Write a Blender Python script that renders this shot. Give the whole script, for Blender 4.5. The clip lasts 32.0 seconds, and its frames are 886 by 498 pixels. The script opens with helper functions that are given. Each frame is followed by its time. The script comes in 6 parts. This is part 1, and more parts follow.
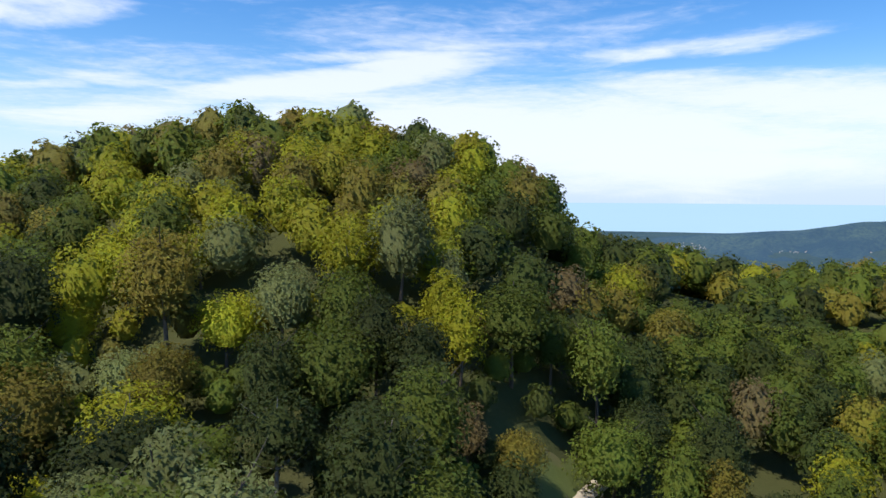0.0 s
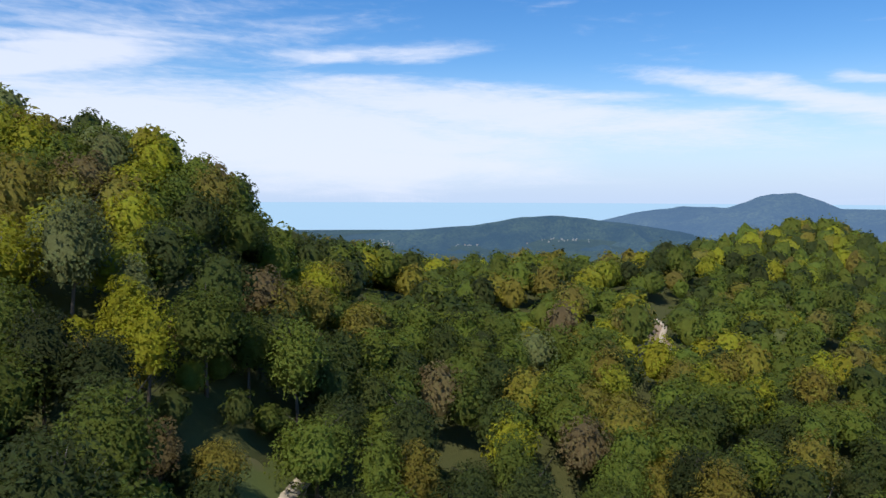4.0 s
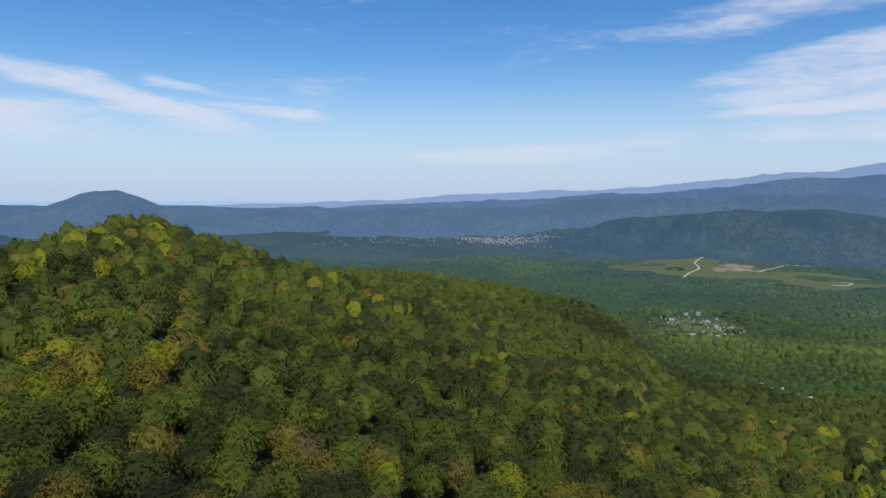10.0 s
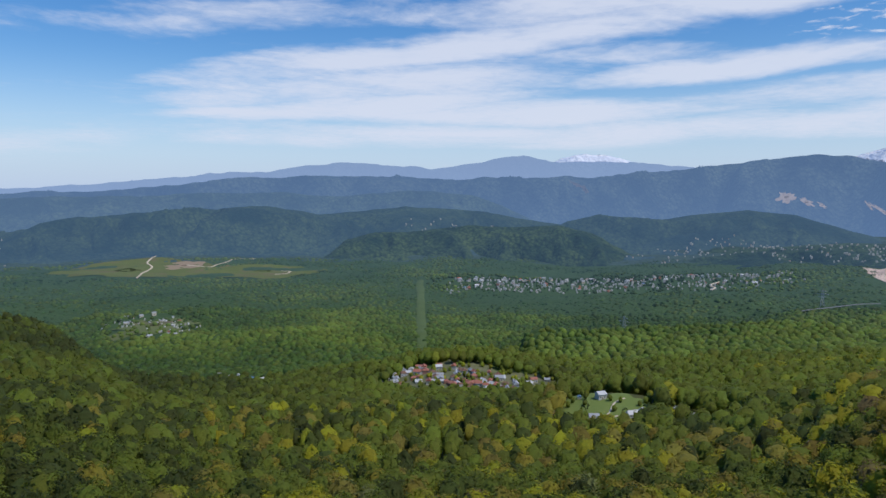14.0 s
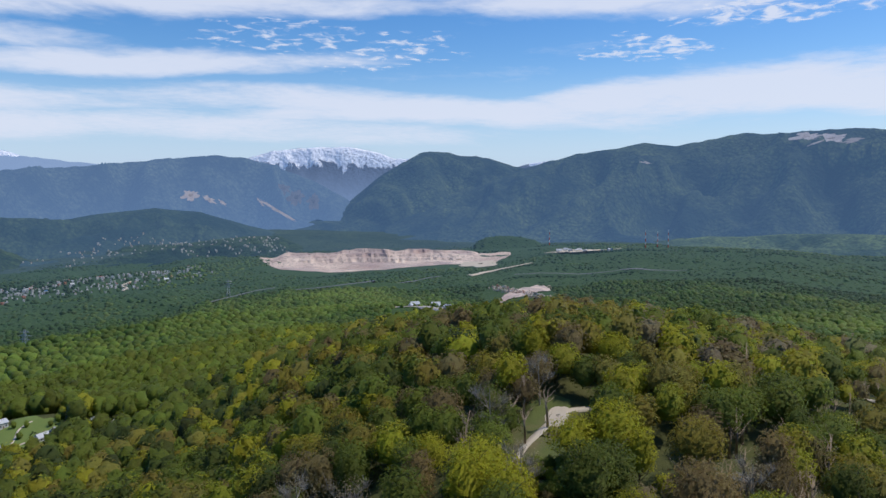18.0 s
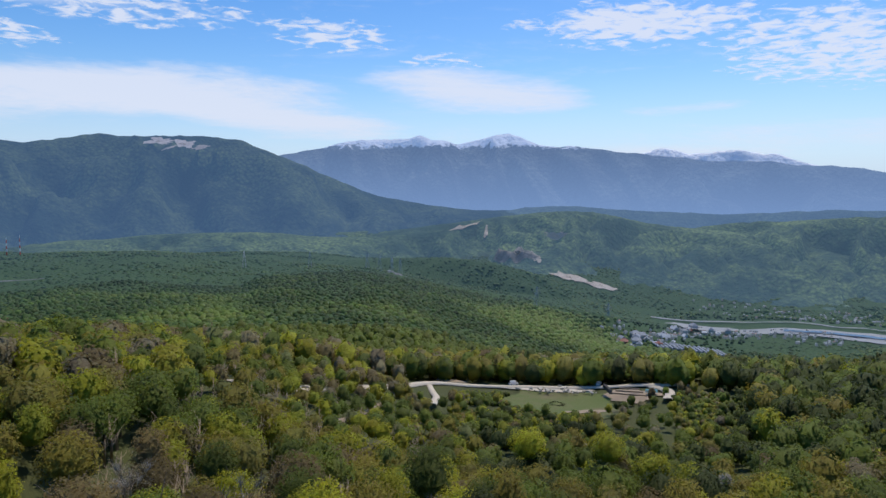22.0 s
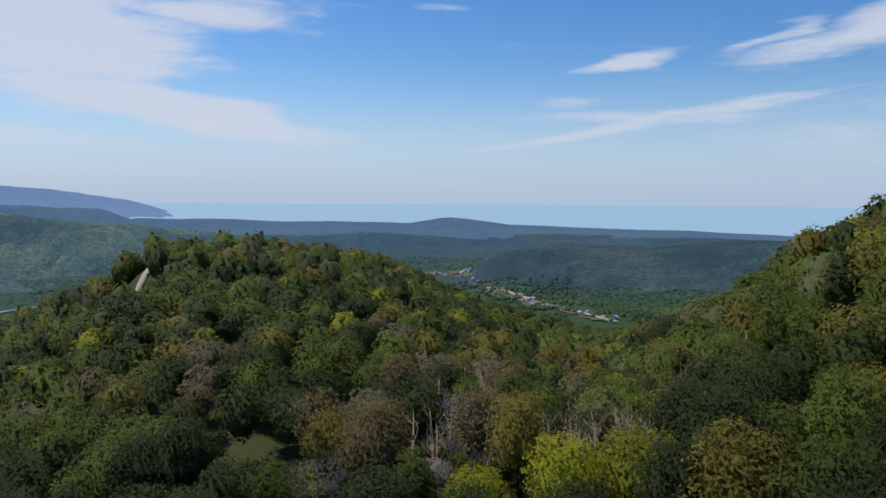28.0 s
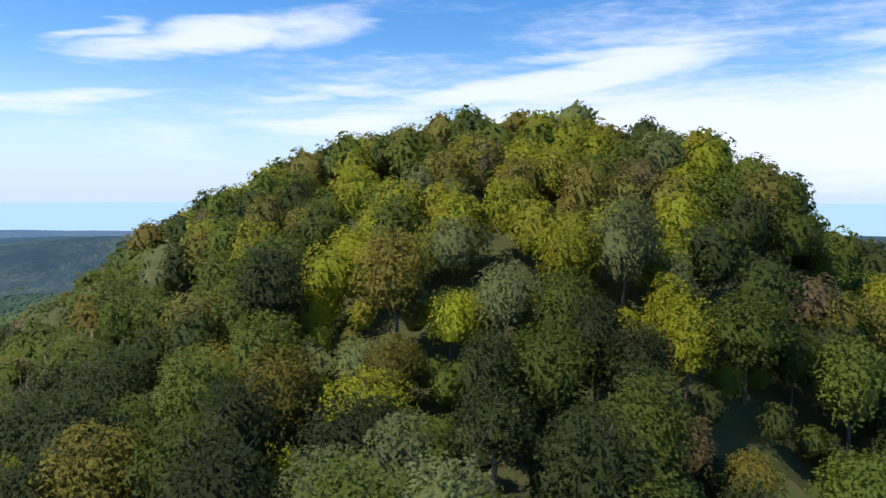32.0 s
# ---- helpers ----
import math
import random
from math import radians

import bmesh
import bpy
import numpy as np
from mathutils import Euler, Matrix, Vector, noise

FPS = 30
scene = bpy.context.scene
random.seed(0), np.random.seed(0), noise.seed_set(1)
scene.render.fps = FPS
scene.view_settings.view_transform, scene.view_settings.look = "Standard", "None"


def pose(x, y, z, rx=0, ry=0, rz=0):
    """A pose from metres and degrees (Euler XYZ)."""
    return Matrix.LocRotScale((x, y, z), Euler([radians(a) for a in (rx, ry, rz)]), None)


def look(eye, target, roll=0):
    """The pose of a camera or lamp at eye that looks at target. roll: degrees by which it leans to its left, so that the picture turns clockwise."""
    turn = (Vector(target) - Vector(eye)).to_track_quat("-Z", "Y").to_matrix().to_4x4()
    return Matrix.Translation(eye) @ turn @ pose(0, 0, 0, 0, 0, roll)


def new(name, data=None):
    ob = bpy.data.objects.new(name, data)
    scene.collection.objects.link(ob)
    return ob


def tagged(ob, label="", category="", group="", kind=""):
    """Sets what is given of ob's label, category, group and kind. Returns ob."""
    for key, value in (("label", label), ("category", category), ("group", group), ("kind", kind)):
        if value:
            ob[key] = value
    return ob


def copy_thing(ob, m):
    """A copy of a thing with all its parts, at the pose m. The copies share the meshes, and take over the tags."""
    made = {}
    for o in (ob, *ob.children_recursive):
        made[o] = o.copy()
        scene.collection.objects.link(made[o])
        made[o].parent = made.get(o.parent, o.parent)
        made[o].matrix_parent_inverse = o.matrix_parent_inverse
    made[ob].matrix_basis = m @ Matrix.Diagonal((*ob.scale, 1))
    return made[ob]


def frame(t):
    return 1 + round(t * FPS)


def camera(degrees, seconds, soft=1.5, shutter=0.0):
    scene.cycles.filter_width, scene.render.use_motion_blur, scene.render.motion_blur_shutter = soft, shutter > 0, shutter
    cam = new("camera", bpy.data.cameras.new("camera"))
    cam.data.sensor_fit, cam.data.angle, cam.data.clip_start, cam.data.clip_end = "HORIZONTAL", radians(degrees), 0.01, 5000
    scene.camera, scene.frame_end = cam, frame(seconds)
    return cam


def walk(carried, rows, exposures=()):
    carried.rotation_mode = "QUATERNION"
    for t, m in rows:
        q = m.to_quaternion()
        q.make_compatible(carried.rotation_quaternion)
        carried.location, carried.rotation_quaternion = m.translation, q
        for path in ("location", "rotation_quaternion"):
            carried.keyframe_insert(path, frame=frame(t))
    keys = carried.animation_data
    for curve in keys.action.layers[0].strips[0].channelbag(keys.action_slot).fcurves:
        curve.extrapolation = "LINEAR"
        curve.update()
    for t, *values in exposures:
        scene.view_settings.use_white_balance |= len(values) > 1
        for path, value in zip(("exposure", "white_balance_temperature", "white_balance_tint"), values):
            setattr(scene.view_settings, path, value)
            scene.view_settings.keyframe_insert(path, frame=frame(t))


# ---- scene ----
# Hovering viewpoint over a wooded saddle; metres, height 0 is the level of the eye plus 330.
EYE = 330.0
# seconds, heading, tilt, lean (degrees)
PATH = (
    (0.0, -0.00, -4.36, 0.29),
    (0.5, -2.26, -4.38, 0.26),
    (1.0, -4.83, -4.39, 0.27),
    (1.5, -7.86, -4.39, 0.31),
    (2.0, -11.20, -4.36, 0.32),
    (2.5, -14.46, -4.34, 0.32),
    (3.0, -17.88, -4.34, 0.30),
    (3.5, -21.27, -4.31, 0.25),
    (5.5, -35.41, -4.40, 0.14),
    (6.0, -39.55, -4.38, 0.11),
    (6.5, -44.09, -4.39, 0.14),
    (7.0, -48.48, -4.39, 0.08),
    (7.5, -52.84, -4.38, 0.10),
    (8.0, -57.26, -4.38, 0.07),
    (8.5, -61.75, -4.38, 0.05),
    (9.0, -66.45, -4.41, 0.07),
    (9.5, -71.26, -4.40, 0.08),
    (10.0, -76.15, -4.39, 0.12),
    (10.5, -81.29, -4.41, 0.12),
    (11.0, -86.62, -4.41, 0.14),
    (11.5, -92.02, -4.41, 0.12),
    (12.0, -97.43, -4.42, 0.13),
    (12.5, -102.81, -4.44, 0.15),
    (13.0, -108.18, -4.43, 0.12),
    (13.5, -113.55, -4.43, 0.09),
    (14.0, -118.96, -4.45, 0.10),
    (14.5, -124.56, -4.45, 0.09),
    (16.5, -147.47, -4.50, 0.05),
    (17.0, -153.22, -4.50, 0.05),
    (17.5, -158.97, -4.53, 0.05),
    (18.0, -164.75, -4.53, 0.09),
    (18.5, -170.52, -4.53, 0.15),
    (19.0, -176.45, -4.49, 0.22),
    (19.5, -182.46, -4.38, 0.41),
    (20.0, -188.47, -4.33, 0.51),
    (20.5, -194.55, -4.28, 0.50),
    (21.0, -200.79, -4.25, 0.41),
    (21.5, -207.29, -4.21, 0.42),
    (22.0, -213.79, -4.17, 0.37),
    (22.5, -220.26, -4.17, 0.37),
    (23.0, -226.76, -4.19, 0.35),
    (23.5, -233.22, -4.20, 0.32),
    (24.0, -239.70, -4.18, 0.31),
    (24.5, -246.15, -4.19, 0.25),
    (25.0, -252.61, -4.18, 0.23),
    (25.5, -259.04, -4.18, 0.21),
    (27.5, -284.89, -4.17, 0.26),
    (28.0, -291.47, -4.16, 0.34),
    (28.5, -298.05, -4.15, 0.34),
    (29.0, -304.61, -4.15, 0.25),
    (29.5, -311.18, -4.17, 0.16),
    (30.0, -317.75, -4.20, 0.10),
    (30.5, -324.30, -4.24, 0.01),
    (31.0, -330.79, -4.27, -0.08),
    (31.5, -337.37, -4.32, -0.07),
    (32.0, -342.03, -4.33, 0.09),
)
cam = camera(64.59, 32.0)
walk(cam, [(t, pose(0, 0, EYE, 90 + p, 0, y) @ pose(0, 0, 0, 0, 0, r)) for t, y, p, r in PATH],
     exposures=[(0.0, 0.27), (3.0, 0.14), (6.0, -0.08), (9.0, -0.2), (13.0, -0.22), (18.0, -0.15), (22.0, -0.12), (25.0, -0.26), (28.0, -0.38), (30.0, -0.22), (31.0, 0.0), (32.0, 0.28)])

# ---------------------------------------------------------------- light
SUN_BEARING, SUN_HEIGHT = -120.0, 58.0


def bearing(b, r, z=0.0):
    """A place from its bearing (clockwise degrees from +y), its distance and its height."""
    return Vector((math.sin(radians(b)) * r, math.cos(radians(b)) * r, z))


sun_data = bpy.data.lights.new("sun", "SUN")
sun_data.energy, sun_data.angle, sun_data.color = 3.0, radians(1.2), (1.0, 0.95, 0.87)
sun = new("sun", sun_data)
sun.matrix_world = look(bearing(SUN_BEARING, 2000, 2000 * math.tan(radians(SUN_HEIGHT))), (0, 0, 0))


def link(tree, a, out, b, inp):
    tree.links.new(a.outputs[out], b.inputs[inp])


def node(tree, kind, **values):
    n = tree.nodes.new(kind)
    for key, value in values.items():
        n.inputs[key.replace("_", " ")].default_value = value
    return n


def maths(tree, op, a, b=None, c=None, clamp=False):
    """A Math node; a, b and c are numbers or output sockets."""
    n = tree.nodes.new("ShaderNodeMath")
    n.operation, n.use_clamp = op, clamp
    for i, v in enumerate((a, b, c)):
        if v is None:
            continue
        if isinstance(v, (int, float)):
            n.inputs[i].default_value = v
        else:
            tree.links.new(v, n.inputs[i])
    return n.outputs[0]


def ramp(tree, value, stops):
    n = tree.nodes.new("ShaderNodeValToRGB")
    el = n.color_ramp.elements
    while len(el) < len(stops):
        el.new(0.5)
    for e, (p, c) in zip(el, stops):
        e.position, e.color = p, (*c, 1) if len(c) == 3 else c
    tree.links.new(value, n.inputs[0])
    return n.outputs[0]


def blend(tree, f, a, b):
    """Colour a where f is 0, b where f is 1; colours or sockets."""
    n = tree.nodes.new("ShaderNodeMix")
    n.data_type = "RGBA"
    for i, v in ((0, f), (6, a), (7, b)):
        if isinstance(v, (int, float)):
            n.inputs[i].default_value = v
        elif isinstance(v, tuple):
            n.inputs[i].default_value = (*v, 1)
        else:
            tree.links.new(v, n.inputs[i])
    return n.outputs[2]


def noise_node(tree, vec, scale, detail=4.0, rough=0.55, warp=0.0):
    n = node(tree, "ShaderNodeTexNoise", Scale=scale, Detail=detail, Roughness=rough, Distortion=warp)
    tree.links.new(vec, n.inputs["Vector"])
    return n.outputs[0]


def make_world():
    """Blue May sky with thin high cloud: a bright veil over the sea, streaks and ripples elsewhere."""
    w = bpy.data.worlds.new("sky")
    scene.world, w.use_nodes = w, True
    t = w.node_tree
    t.nodes.clear()
    out, bg = t.nodes.new("ShaderNodeOutputWorld"), t.nodes.new("ShaderNodeBackground")
    sky = t.nodes.new("ShaderNodeTexSky")
    sky.sky_type, sky.sun_disc = "NISHITA", False
    sky.sun_elevation, sky.sun_rotation = radians(SUN_HEIGHT), radians(SUN_BEARING)
    sky.altitude, sky.air_density, sky.dust_density, sky.ozone_density = 400, 1.0, 0.6, 2.5
    co = t.nodes.new("ShaderNodeTexCoord")
    sep = t.nodes.new("ShaderNodeSeparateXYZ")
    link(t, co, "Generated", sep, 0)
    x, y, z = sep.outputs
    # the cloud sheet lies flat overhead: its plan is the view direction divided by its height
    zz = maths(t, "ADD", maths(t, "MAXIMUM", z, 0.0), 0.05)
    comb = t.nodes.new("ShaderNodeCombineXYZ")
    t.links.new(maths(t, "DIVIDE", x, zz), comb.inputs[0])
    t.links.new(maths(t, "DIVIDE", y, zz), comb.inputs[1])
    plan = comb.outputs[0]
    stretch = t.nodes.new("ShaderNodeMapping")
    stretch.inputs["Scale"].default_value = (1, 1, 6.5)
    link(t, co, "Generated", stretch, "Vector")
    flat = stretch.outputs[0]
    streak = noise_node(t, flat, 4.2, 8.0, 0.60, 0.5)
    wander = noise_node(t, flat, 2.3, 3.0, 0.5)
    ripple = noise_node(t, plan, 9.0, 4.0, 0.6, 0.5)
    turned = maths(t, "MULTIPLY_ADD", maths(t, "SUBTRACT", noise_node(t, flat, 5.0, 3.0, 0.5), 0.5), 12.0, maths(t, "DEGREES", maths(t, "ARCTAN2", x, y)))
    el = maths(t, "ARCSINE", z)
    raised = maths(t, "MULTIPLY_ADD", maths(t, "SUBTRACT", wander, 0.5), 2.2, maths(t, "DEGREES", el))

    def sheet(clouds):
        """How much cloud: the most that any of the long ovals gives."""
        most = 0.0
        for b, e, wide, tall, lean, much in clouds:
            du = maths(t, "WRAP", maths(t, "SUBTRACT", turned, b), 180.0, -180.0)
            u = maths(t, "MULTIPLY", du, 1.0 / wide)
            v = maths(t, "MULTIPLY_ADD", maths(t, "MULTIPLY_ADD", du, -lean, raised), 1.0 / tall, -e / tall)
            d = maths(t, "MULTIPLY_ADD", v, v, maths(t, "MULTIPLY", u, u))
            most = maths(t, "MAXIMUM", maths(t, "MULTIPLY_ADD", d, -much, much), most)
        return most

    def step(value, lo, hi):
        f = t.nodes.new("ShaderNodeMapRange")
        f.interpolation_type = "SMOOTHSTEP"
        f.inputs[1].default_value, f.inputs[2].default_value = lo, hi
        t.links.new(value, f.inputs[0])
        return f.outputs[0]

    veil = 0.0
    for clouds in (SEA_BANK, INLAND_STREAKS, MOUNTAIN_STREAKS, PLUME):
        veil = maths(t, "MAXIMUM", sheet(clouds), veil)
    veil = maths(t, "MULTIPLY_ADD", maths(t, "SUBTRACT", streak, 0.5), 1.5, maths(t, "MULTIPLY_ADD", maths(t, "SUBTRACT", ripple, 0.5), 0.4, veil))
    ripples = sheet(RIPPLES)
    flock = maths(t, "MULTIPLY_ADD", maths(t, "SUBTRACT", ripple, 0.5), 3.2, ripples)
    cloudy = maths(t, "MAXIMUM", step(veil, 0.06, 0.92), maths(t, "MULTIPLY", step(flock, 0.34, 1.05), step(ripples, 0.0, 0.25)))
    haze = t.nodes.new("ShaderNodeMapRange")
    haze.interpolation_type = "SMOOTHSTEP"
    haze.inputs[1].default_value, haze.inputs[2].default_value = radians(11), radians(-1)
    t.links.new(el, haze.inputs[0])
    deep = t.nodes.new("ShaderNodeHueSaturation")
    deep.inputs["Saturation"].default_value, deep.inputs["Value"].default_value = 1.38, 1.5
    t.links.new(sky.outputs[0], deep.inputs["Color"])
    deep.inputs["Hue"].default_value = 0.507
    col = blend(t, maths(t, "MULTIPLY", haze.outputs[0], 0.9), deep.outputs[0], HAZE)
    col = blend(t, maths(t, "MULTIPLY", cloudy, 0.88), col, CLOUD)
    t.links.new(col, bg.inputs[0])
    bg.inputs[1].default_value = 0.1
    t.links.new(bg.outputs[0], out.inputs[0])


# high thin cloud as long ovals: bearing, height, half-width, half-height (degrees), lean, amount
SEA_BANK = (
    (5.5, 5.1, 33.8, 4.85, -0.02, 1.0), (16.3, 4.2, 24.8, 5.1, 0, 1.0), (29.4, 6.5, 25.5, 2.86, -0.1, 1.0), (49.8, 7.2, 13.6, 1.4, -0.22, 0.75),
    (356.2, 10.9, 13.8, 0.74, 0.04, 0.7), (20.2, 11.4, 14.3, 1.0, 0.05, 0.75), (335.1, 8.4, 9.6, 0.9, 0.0, 0.7), (331, 12.5, 6.9, 1.6, 0.1, 0.75),
    (57, 8.0, 4.8, 0.7, -0.15, 0.5), (62.3, 6.1, 6.4, 0.7, -0.1, 0.5), (348.3, 8.5, 21.2, 1.4, 0.14, 0.95), (356.8, 10.1, 11.6, 1.1, 0.16, 0.85), (353, 5.7, 18, 2.3, 0.05, 0.95),
    (334.3, 5.8, 12, 1.2, 0.1, 0.8), (338, 6.0, 26, 7.0, 0.03, 0.42), (3, 12.0, 24, 4.5, 0.03, 0.34),
)
INLAND_STREAKS = (
    (82.8, 3.7, 15, 0.95, 0.02, 0.6), (103, 6.3, 9.5, 0.75, 0.1, 0.75), (104, 9.4, 9.4, 1.85, 0.18, 0.75), (102.4, 4.4, 7, 0.75, 0, 0.55), (99.5, 12.9, 9.3, 1.2, 0.08, 0.45),
    (107, 13.8, 16.4, 1.7, 0.05, 0.6), (109.3, 9.9, 14.9, 1.6, 0.16, 0.85), (112.4, 6.9, 18.7, 1.2, 0.08, 0.85), (119.6, 11.4, 14, 2.1, 0.12, 0.8), (118, 4.8, 18, 1.1, 0.02, 0.7),
    (115, 8.8, 24, 2.1, 0.08, 0.75), (132, 13.2, 14.8, 1.8, 0.06, 0.85), (140.4, 9.7, 14.2, 1.1, 0.08, 0.85), (128.7, 6.8, 29, 1.3, 0.03, 0.85), (124, 4.8, 32, 1.4, 0, 0.7),
)
MOUNTAIN_STREAKS = (
    (138.6, 14.1, 36, 1.6, 0.01, 0.95), (131.7, 10.8, 11.5, 1.2, 0, 0.62), (147.5, 9.9, 19.9, 1.1, 0.05, 0.85), (164.9, 6.5, 23, 1.3, 0.03, 0.95), (145, 5.1, 32, 1.5, 0, 0.75),
    (179, 7.5, 8.8, 1.6, 0.05, 0.85), (189, 7.1, 17.7, 1.6, 0.04, 0.85), (176, 14.6, 17.4, 1.6, -0.02, 0.8), (165.5, 6.8, 24.7, 1.4, -0.06, 1.0), (187.7, 7.9, 16.6, 1.4, 0.02, 0.9),
    (200, 8.0, 10, 1.7, -0.12, 0.8), (196.5, 6.9, 17.8, 1.9, -0.14, 0.9), (216, 8.8, 10.6, 1.9, -0.1, 0.85), (225, 3.6, 26, 1.2, 0.0, 0.55),
)
RIPPLES = (
    (229, 13.4, 10.5, 2.5, -0.02, 1.1), (243, 11, 10.5, 3.6, -0.1, 0.9), (204, 12.8, 6, 1.6, -0.05, 0.75), (214, 11, 5, 0.8, 0, 0.6), (181, 11.1, 5.5, 1.4, -0.1, 0.75),
    (205.4, 12.5, 7, 1.4, 0.1, 0.75), (190, 13.8, 12, 2.0, 0, 0.75), (160, 11, 8, 1.8, 0, 0.5), (152, 12, 8, 1.6, 0, 0.45), (256, 11.5, 9, 4.0, 0, 0.9),
)
PLUME = (
    (262, 11.9, 14, 5.0, -0.05, 1.1), (270, 6.5, 14.9, 1.95, -0.16, 1.1), (275, 13.6, 8.8, 1.7, -0.05, 0.95), (247.6, 4.6, 25.5, 1.6, -0.02, 0.5), (232.6, 7, 4, 0.5, 0, 0.5),
    (306, 10.7, 4.3, 1.0, 0.12, 0.85), (307.8, 6, 18.5, 0.75, 0.15, 0.8), (316, 11.8, 4.4, 0.9, 0.2, 0.75), (301, 7.3, 3.6, 0.65, 0, 0.55), (291.4, 14.7, 3.7, 0.5, 0, 0.6),
    (324.4, 12, 13, 1.6, 0.17, 0.95), (332, 7.9, 6.1, 0.75, 0.12, 0.75), (308.5, 6.2, 12.8, 0.7, -0.01, 0.7),
)
HAZE, CLOUD = (5.3, 6.8, 9.6), (7.9, 8.5, 10.1)
make_world()

# ---------------------------------------------------------------- materials
def material(name, build):
    m = bpy.data.materials.new(name)
    m.use_nodes = True
    t = m.node_tree
    t.nodes.clear()
    out = t.nodes.new("ShaderNodeOutputMaterial")
    t.links.new(build(t), out.inputs[0])
    return m


def place(t):
    """World position."""
    return t.nodes.new("ShaderNodeNewGeometry").outputs["Position"]


def surface(t, colour, rough=0.8, bump=None, strength=0.3, distance=0.1, metal=0.0):
    p = node(t, "ShaderNodeBsdfPrincipled", Roughness=rough, Metallic=metal)
    p.inputs["Specular IOR Level"].default_value = 0.25
    if isinstance(colour, tuple):
        p.inputs[0].default_value = (*colour, 1)
    else:
        t.links.new(colour, p.inputs[0])
    if bump is not None:
        b = node(t, "ShaderNodeBump", Strength=strength, Distance=distance)
        t.links.new(bump, b.inputs["Height"])
        t.links.new(b.outputs[0], p.inputs["Normal"])
    return p.outputs[0]


def haze_glow(t, shader, most, near=1100.0, far=2800.0, air=(0.095, 0.185, 0.31)):
    """Haze painted over the valley as blue glow, stronger with distance from the saddle."""
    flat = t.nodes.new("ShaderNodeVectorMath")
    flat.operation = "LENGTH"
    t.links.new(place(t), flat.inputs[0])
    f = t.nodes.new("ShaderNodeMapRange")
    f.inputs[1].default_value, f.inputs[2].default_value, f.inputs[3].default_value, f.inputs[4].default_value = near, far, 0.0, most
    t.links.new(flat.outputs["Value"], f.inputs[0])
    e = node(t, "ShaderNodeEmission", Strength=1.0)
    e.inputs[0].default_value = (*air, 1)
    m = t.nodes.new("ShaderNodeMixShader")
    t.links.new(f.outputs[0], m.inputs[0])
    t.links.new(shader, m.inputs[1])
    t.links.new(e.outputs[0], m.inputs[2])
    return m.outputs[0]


def plain(name, colour, rough=0.8, scale=0.8, spread=0.25, metal=0.0):
    """A worn, slightly mottled surface of one colour."""
    def build(t):
        p = place(t)
        a = noise_node(t, p, scale, 5.0, 0.6)
        b = noise_node(t, p, scale * 9, 3.0, 0.6)
        lo, hi = tuple(c * (1 - spread) for c in colour), tuple(min(1, c * (1 + spread)) for c in colour)
        c = blend(t, maths(t, "MULTIPLY_ADD", b, 0.5, maths(t, "MULTIPLY", a, 0.55)), lo, hi)
        info = t.nodes.new("ShaderNodeObjectInfo").outputs["Random"]
        c = blend(t, maths(t, "MULTIPLY", info, 0.2), c, tuple(x * 0.6 for x in colour))
        return surface(t, c, rough, b, 0.2, 0.05, metal)
    return material(name, build)


def leaves(name, source, stops, through_share=0.46, grain=1.0, depth=0.7, single=0.6, air=0.0):
    """Foliage: colour of the tree from its own value, each spray a little lighter or darker."""
    def build(t):
        if source == "object":
            v = t.nodes.new("ShaderNodeObjectInfo").outputs["Random"]
        else:
            a = t.nodes.new("ShaderNodeAttribute")
            a.attribute_name = "tint"
            v = a.outputs["Fac"]
        g = t.nodes.new("ShaderNodeNewGeometry")
        c = ramp(t, v, stops)
        fine, clump = noise_node(t, g.outputs["Position"], 1.9 / grain, 4.0, 0.7), noise_node(t, g.outputs["Position"], 0.55 / grain, 2.0, 0.5)
        tone_v = maths(t, "ADD", maths(t, "MULTIPLY", maths(t, "SUBTRACT", fine, 0.5), depth), maths(t, "MULTIPLY", maths(t, "SUBTRACT", clump, 0.5), 0.5))
        tone_v = maths(t, "ADD", tone_v, maths(t, "MULTIPLY_ADD", g.outputs["Random Per Island"], single, 1.04 - single / 2))
        hsv = t.nodes.new("ShaderNodeHueSaturation")
        t.links.new(maths(t, "MAXIMUM", tone_v, 0.4), hsv.inputs["Value"])
        t.links.new(maths(t, "MULTIPLY_ADD", g.outputs["Random Per Island"], 0.03, 0.487), hsv.inputs["Hue"])
        t.links.new(c, hsv.inputs["Color"])
        d = node(t, "ShaderNodeBsdfPrincipled", Roughness=0.62)
        d.inputs["Specular IOR Level"].default_value = 0.2
        t.links.new(hsv.outputs[0], d.inputs[0])
        bump = node(t, "ShaderNodeBump", Strength=0.8, Distance=0.45 * grain)
        t.links.new(fine, bump.inputs["Height"])
        t.links.new(bump.outputs[0], d.inputs["Normal"])
        tr = t.nodes.new("ShaderNodeBsdfTranslucent")
        t.links.new(hsv.outputs[0], tr.inputs[0])
        mix = t.nodes.new("ShaderNodeMixShader")
        mix.inputs[0].default_value = through_share
        t.links.new(d.outputs[0], mix.inputs[1])
        t.links.new(tr.outputs[0], mix.inputs[2])
        # Blue glow stands in for haze on the distant woods.
        return haze_glow(t, mix.outputs[0], air) if air else mix.outputs[0]
    return material(name, build)


def tone(c, lo=0.75, hi=1.3):
    return [(0.0, tuple(x * lo for x in c)), (1.0, tuple(x * hi for x in c))]


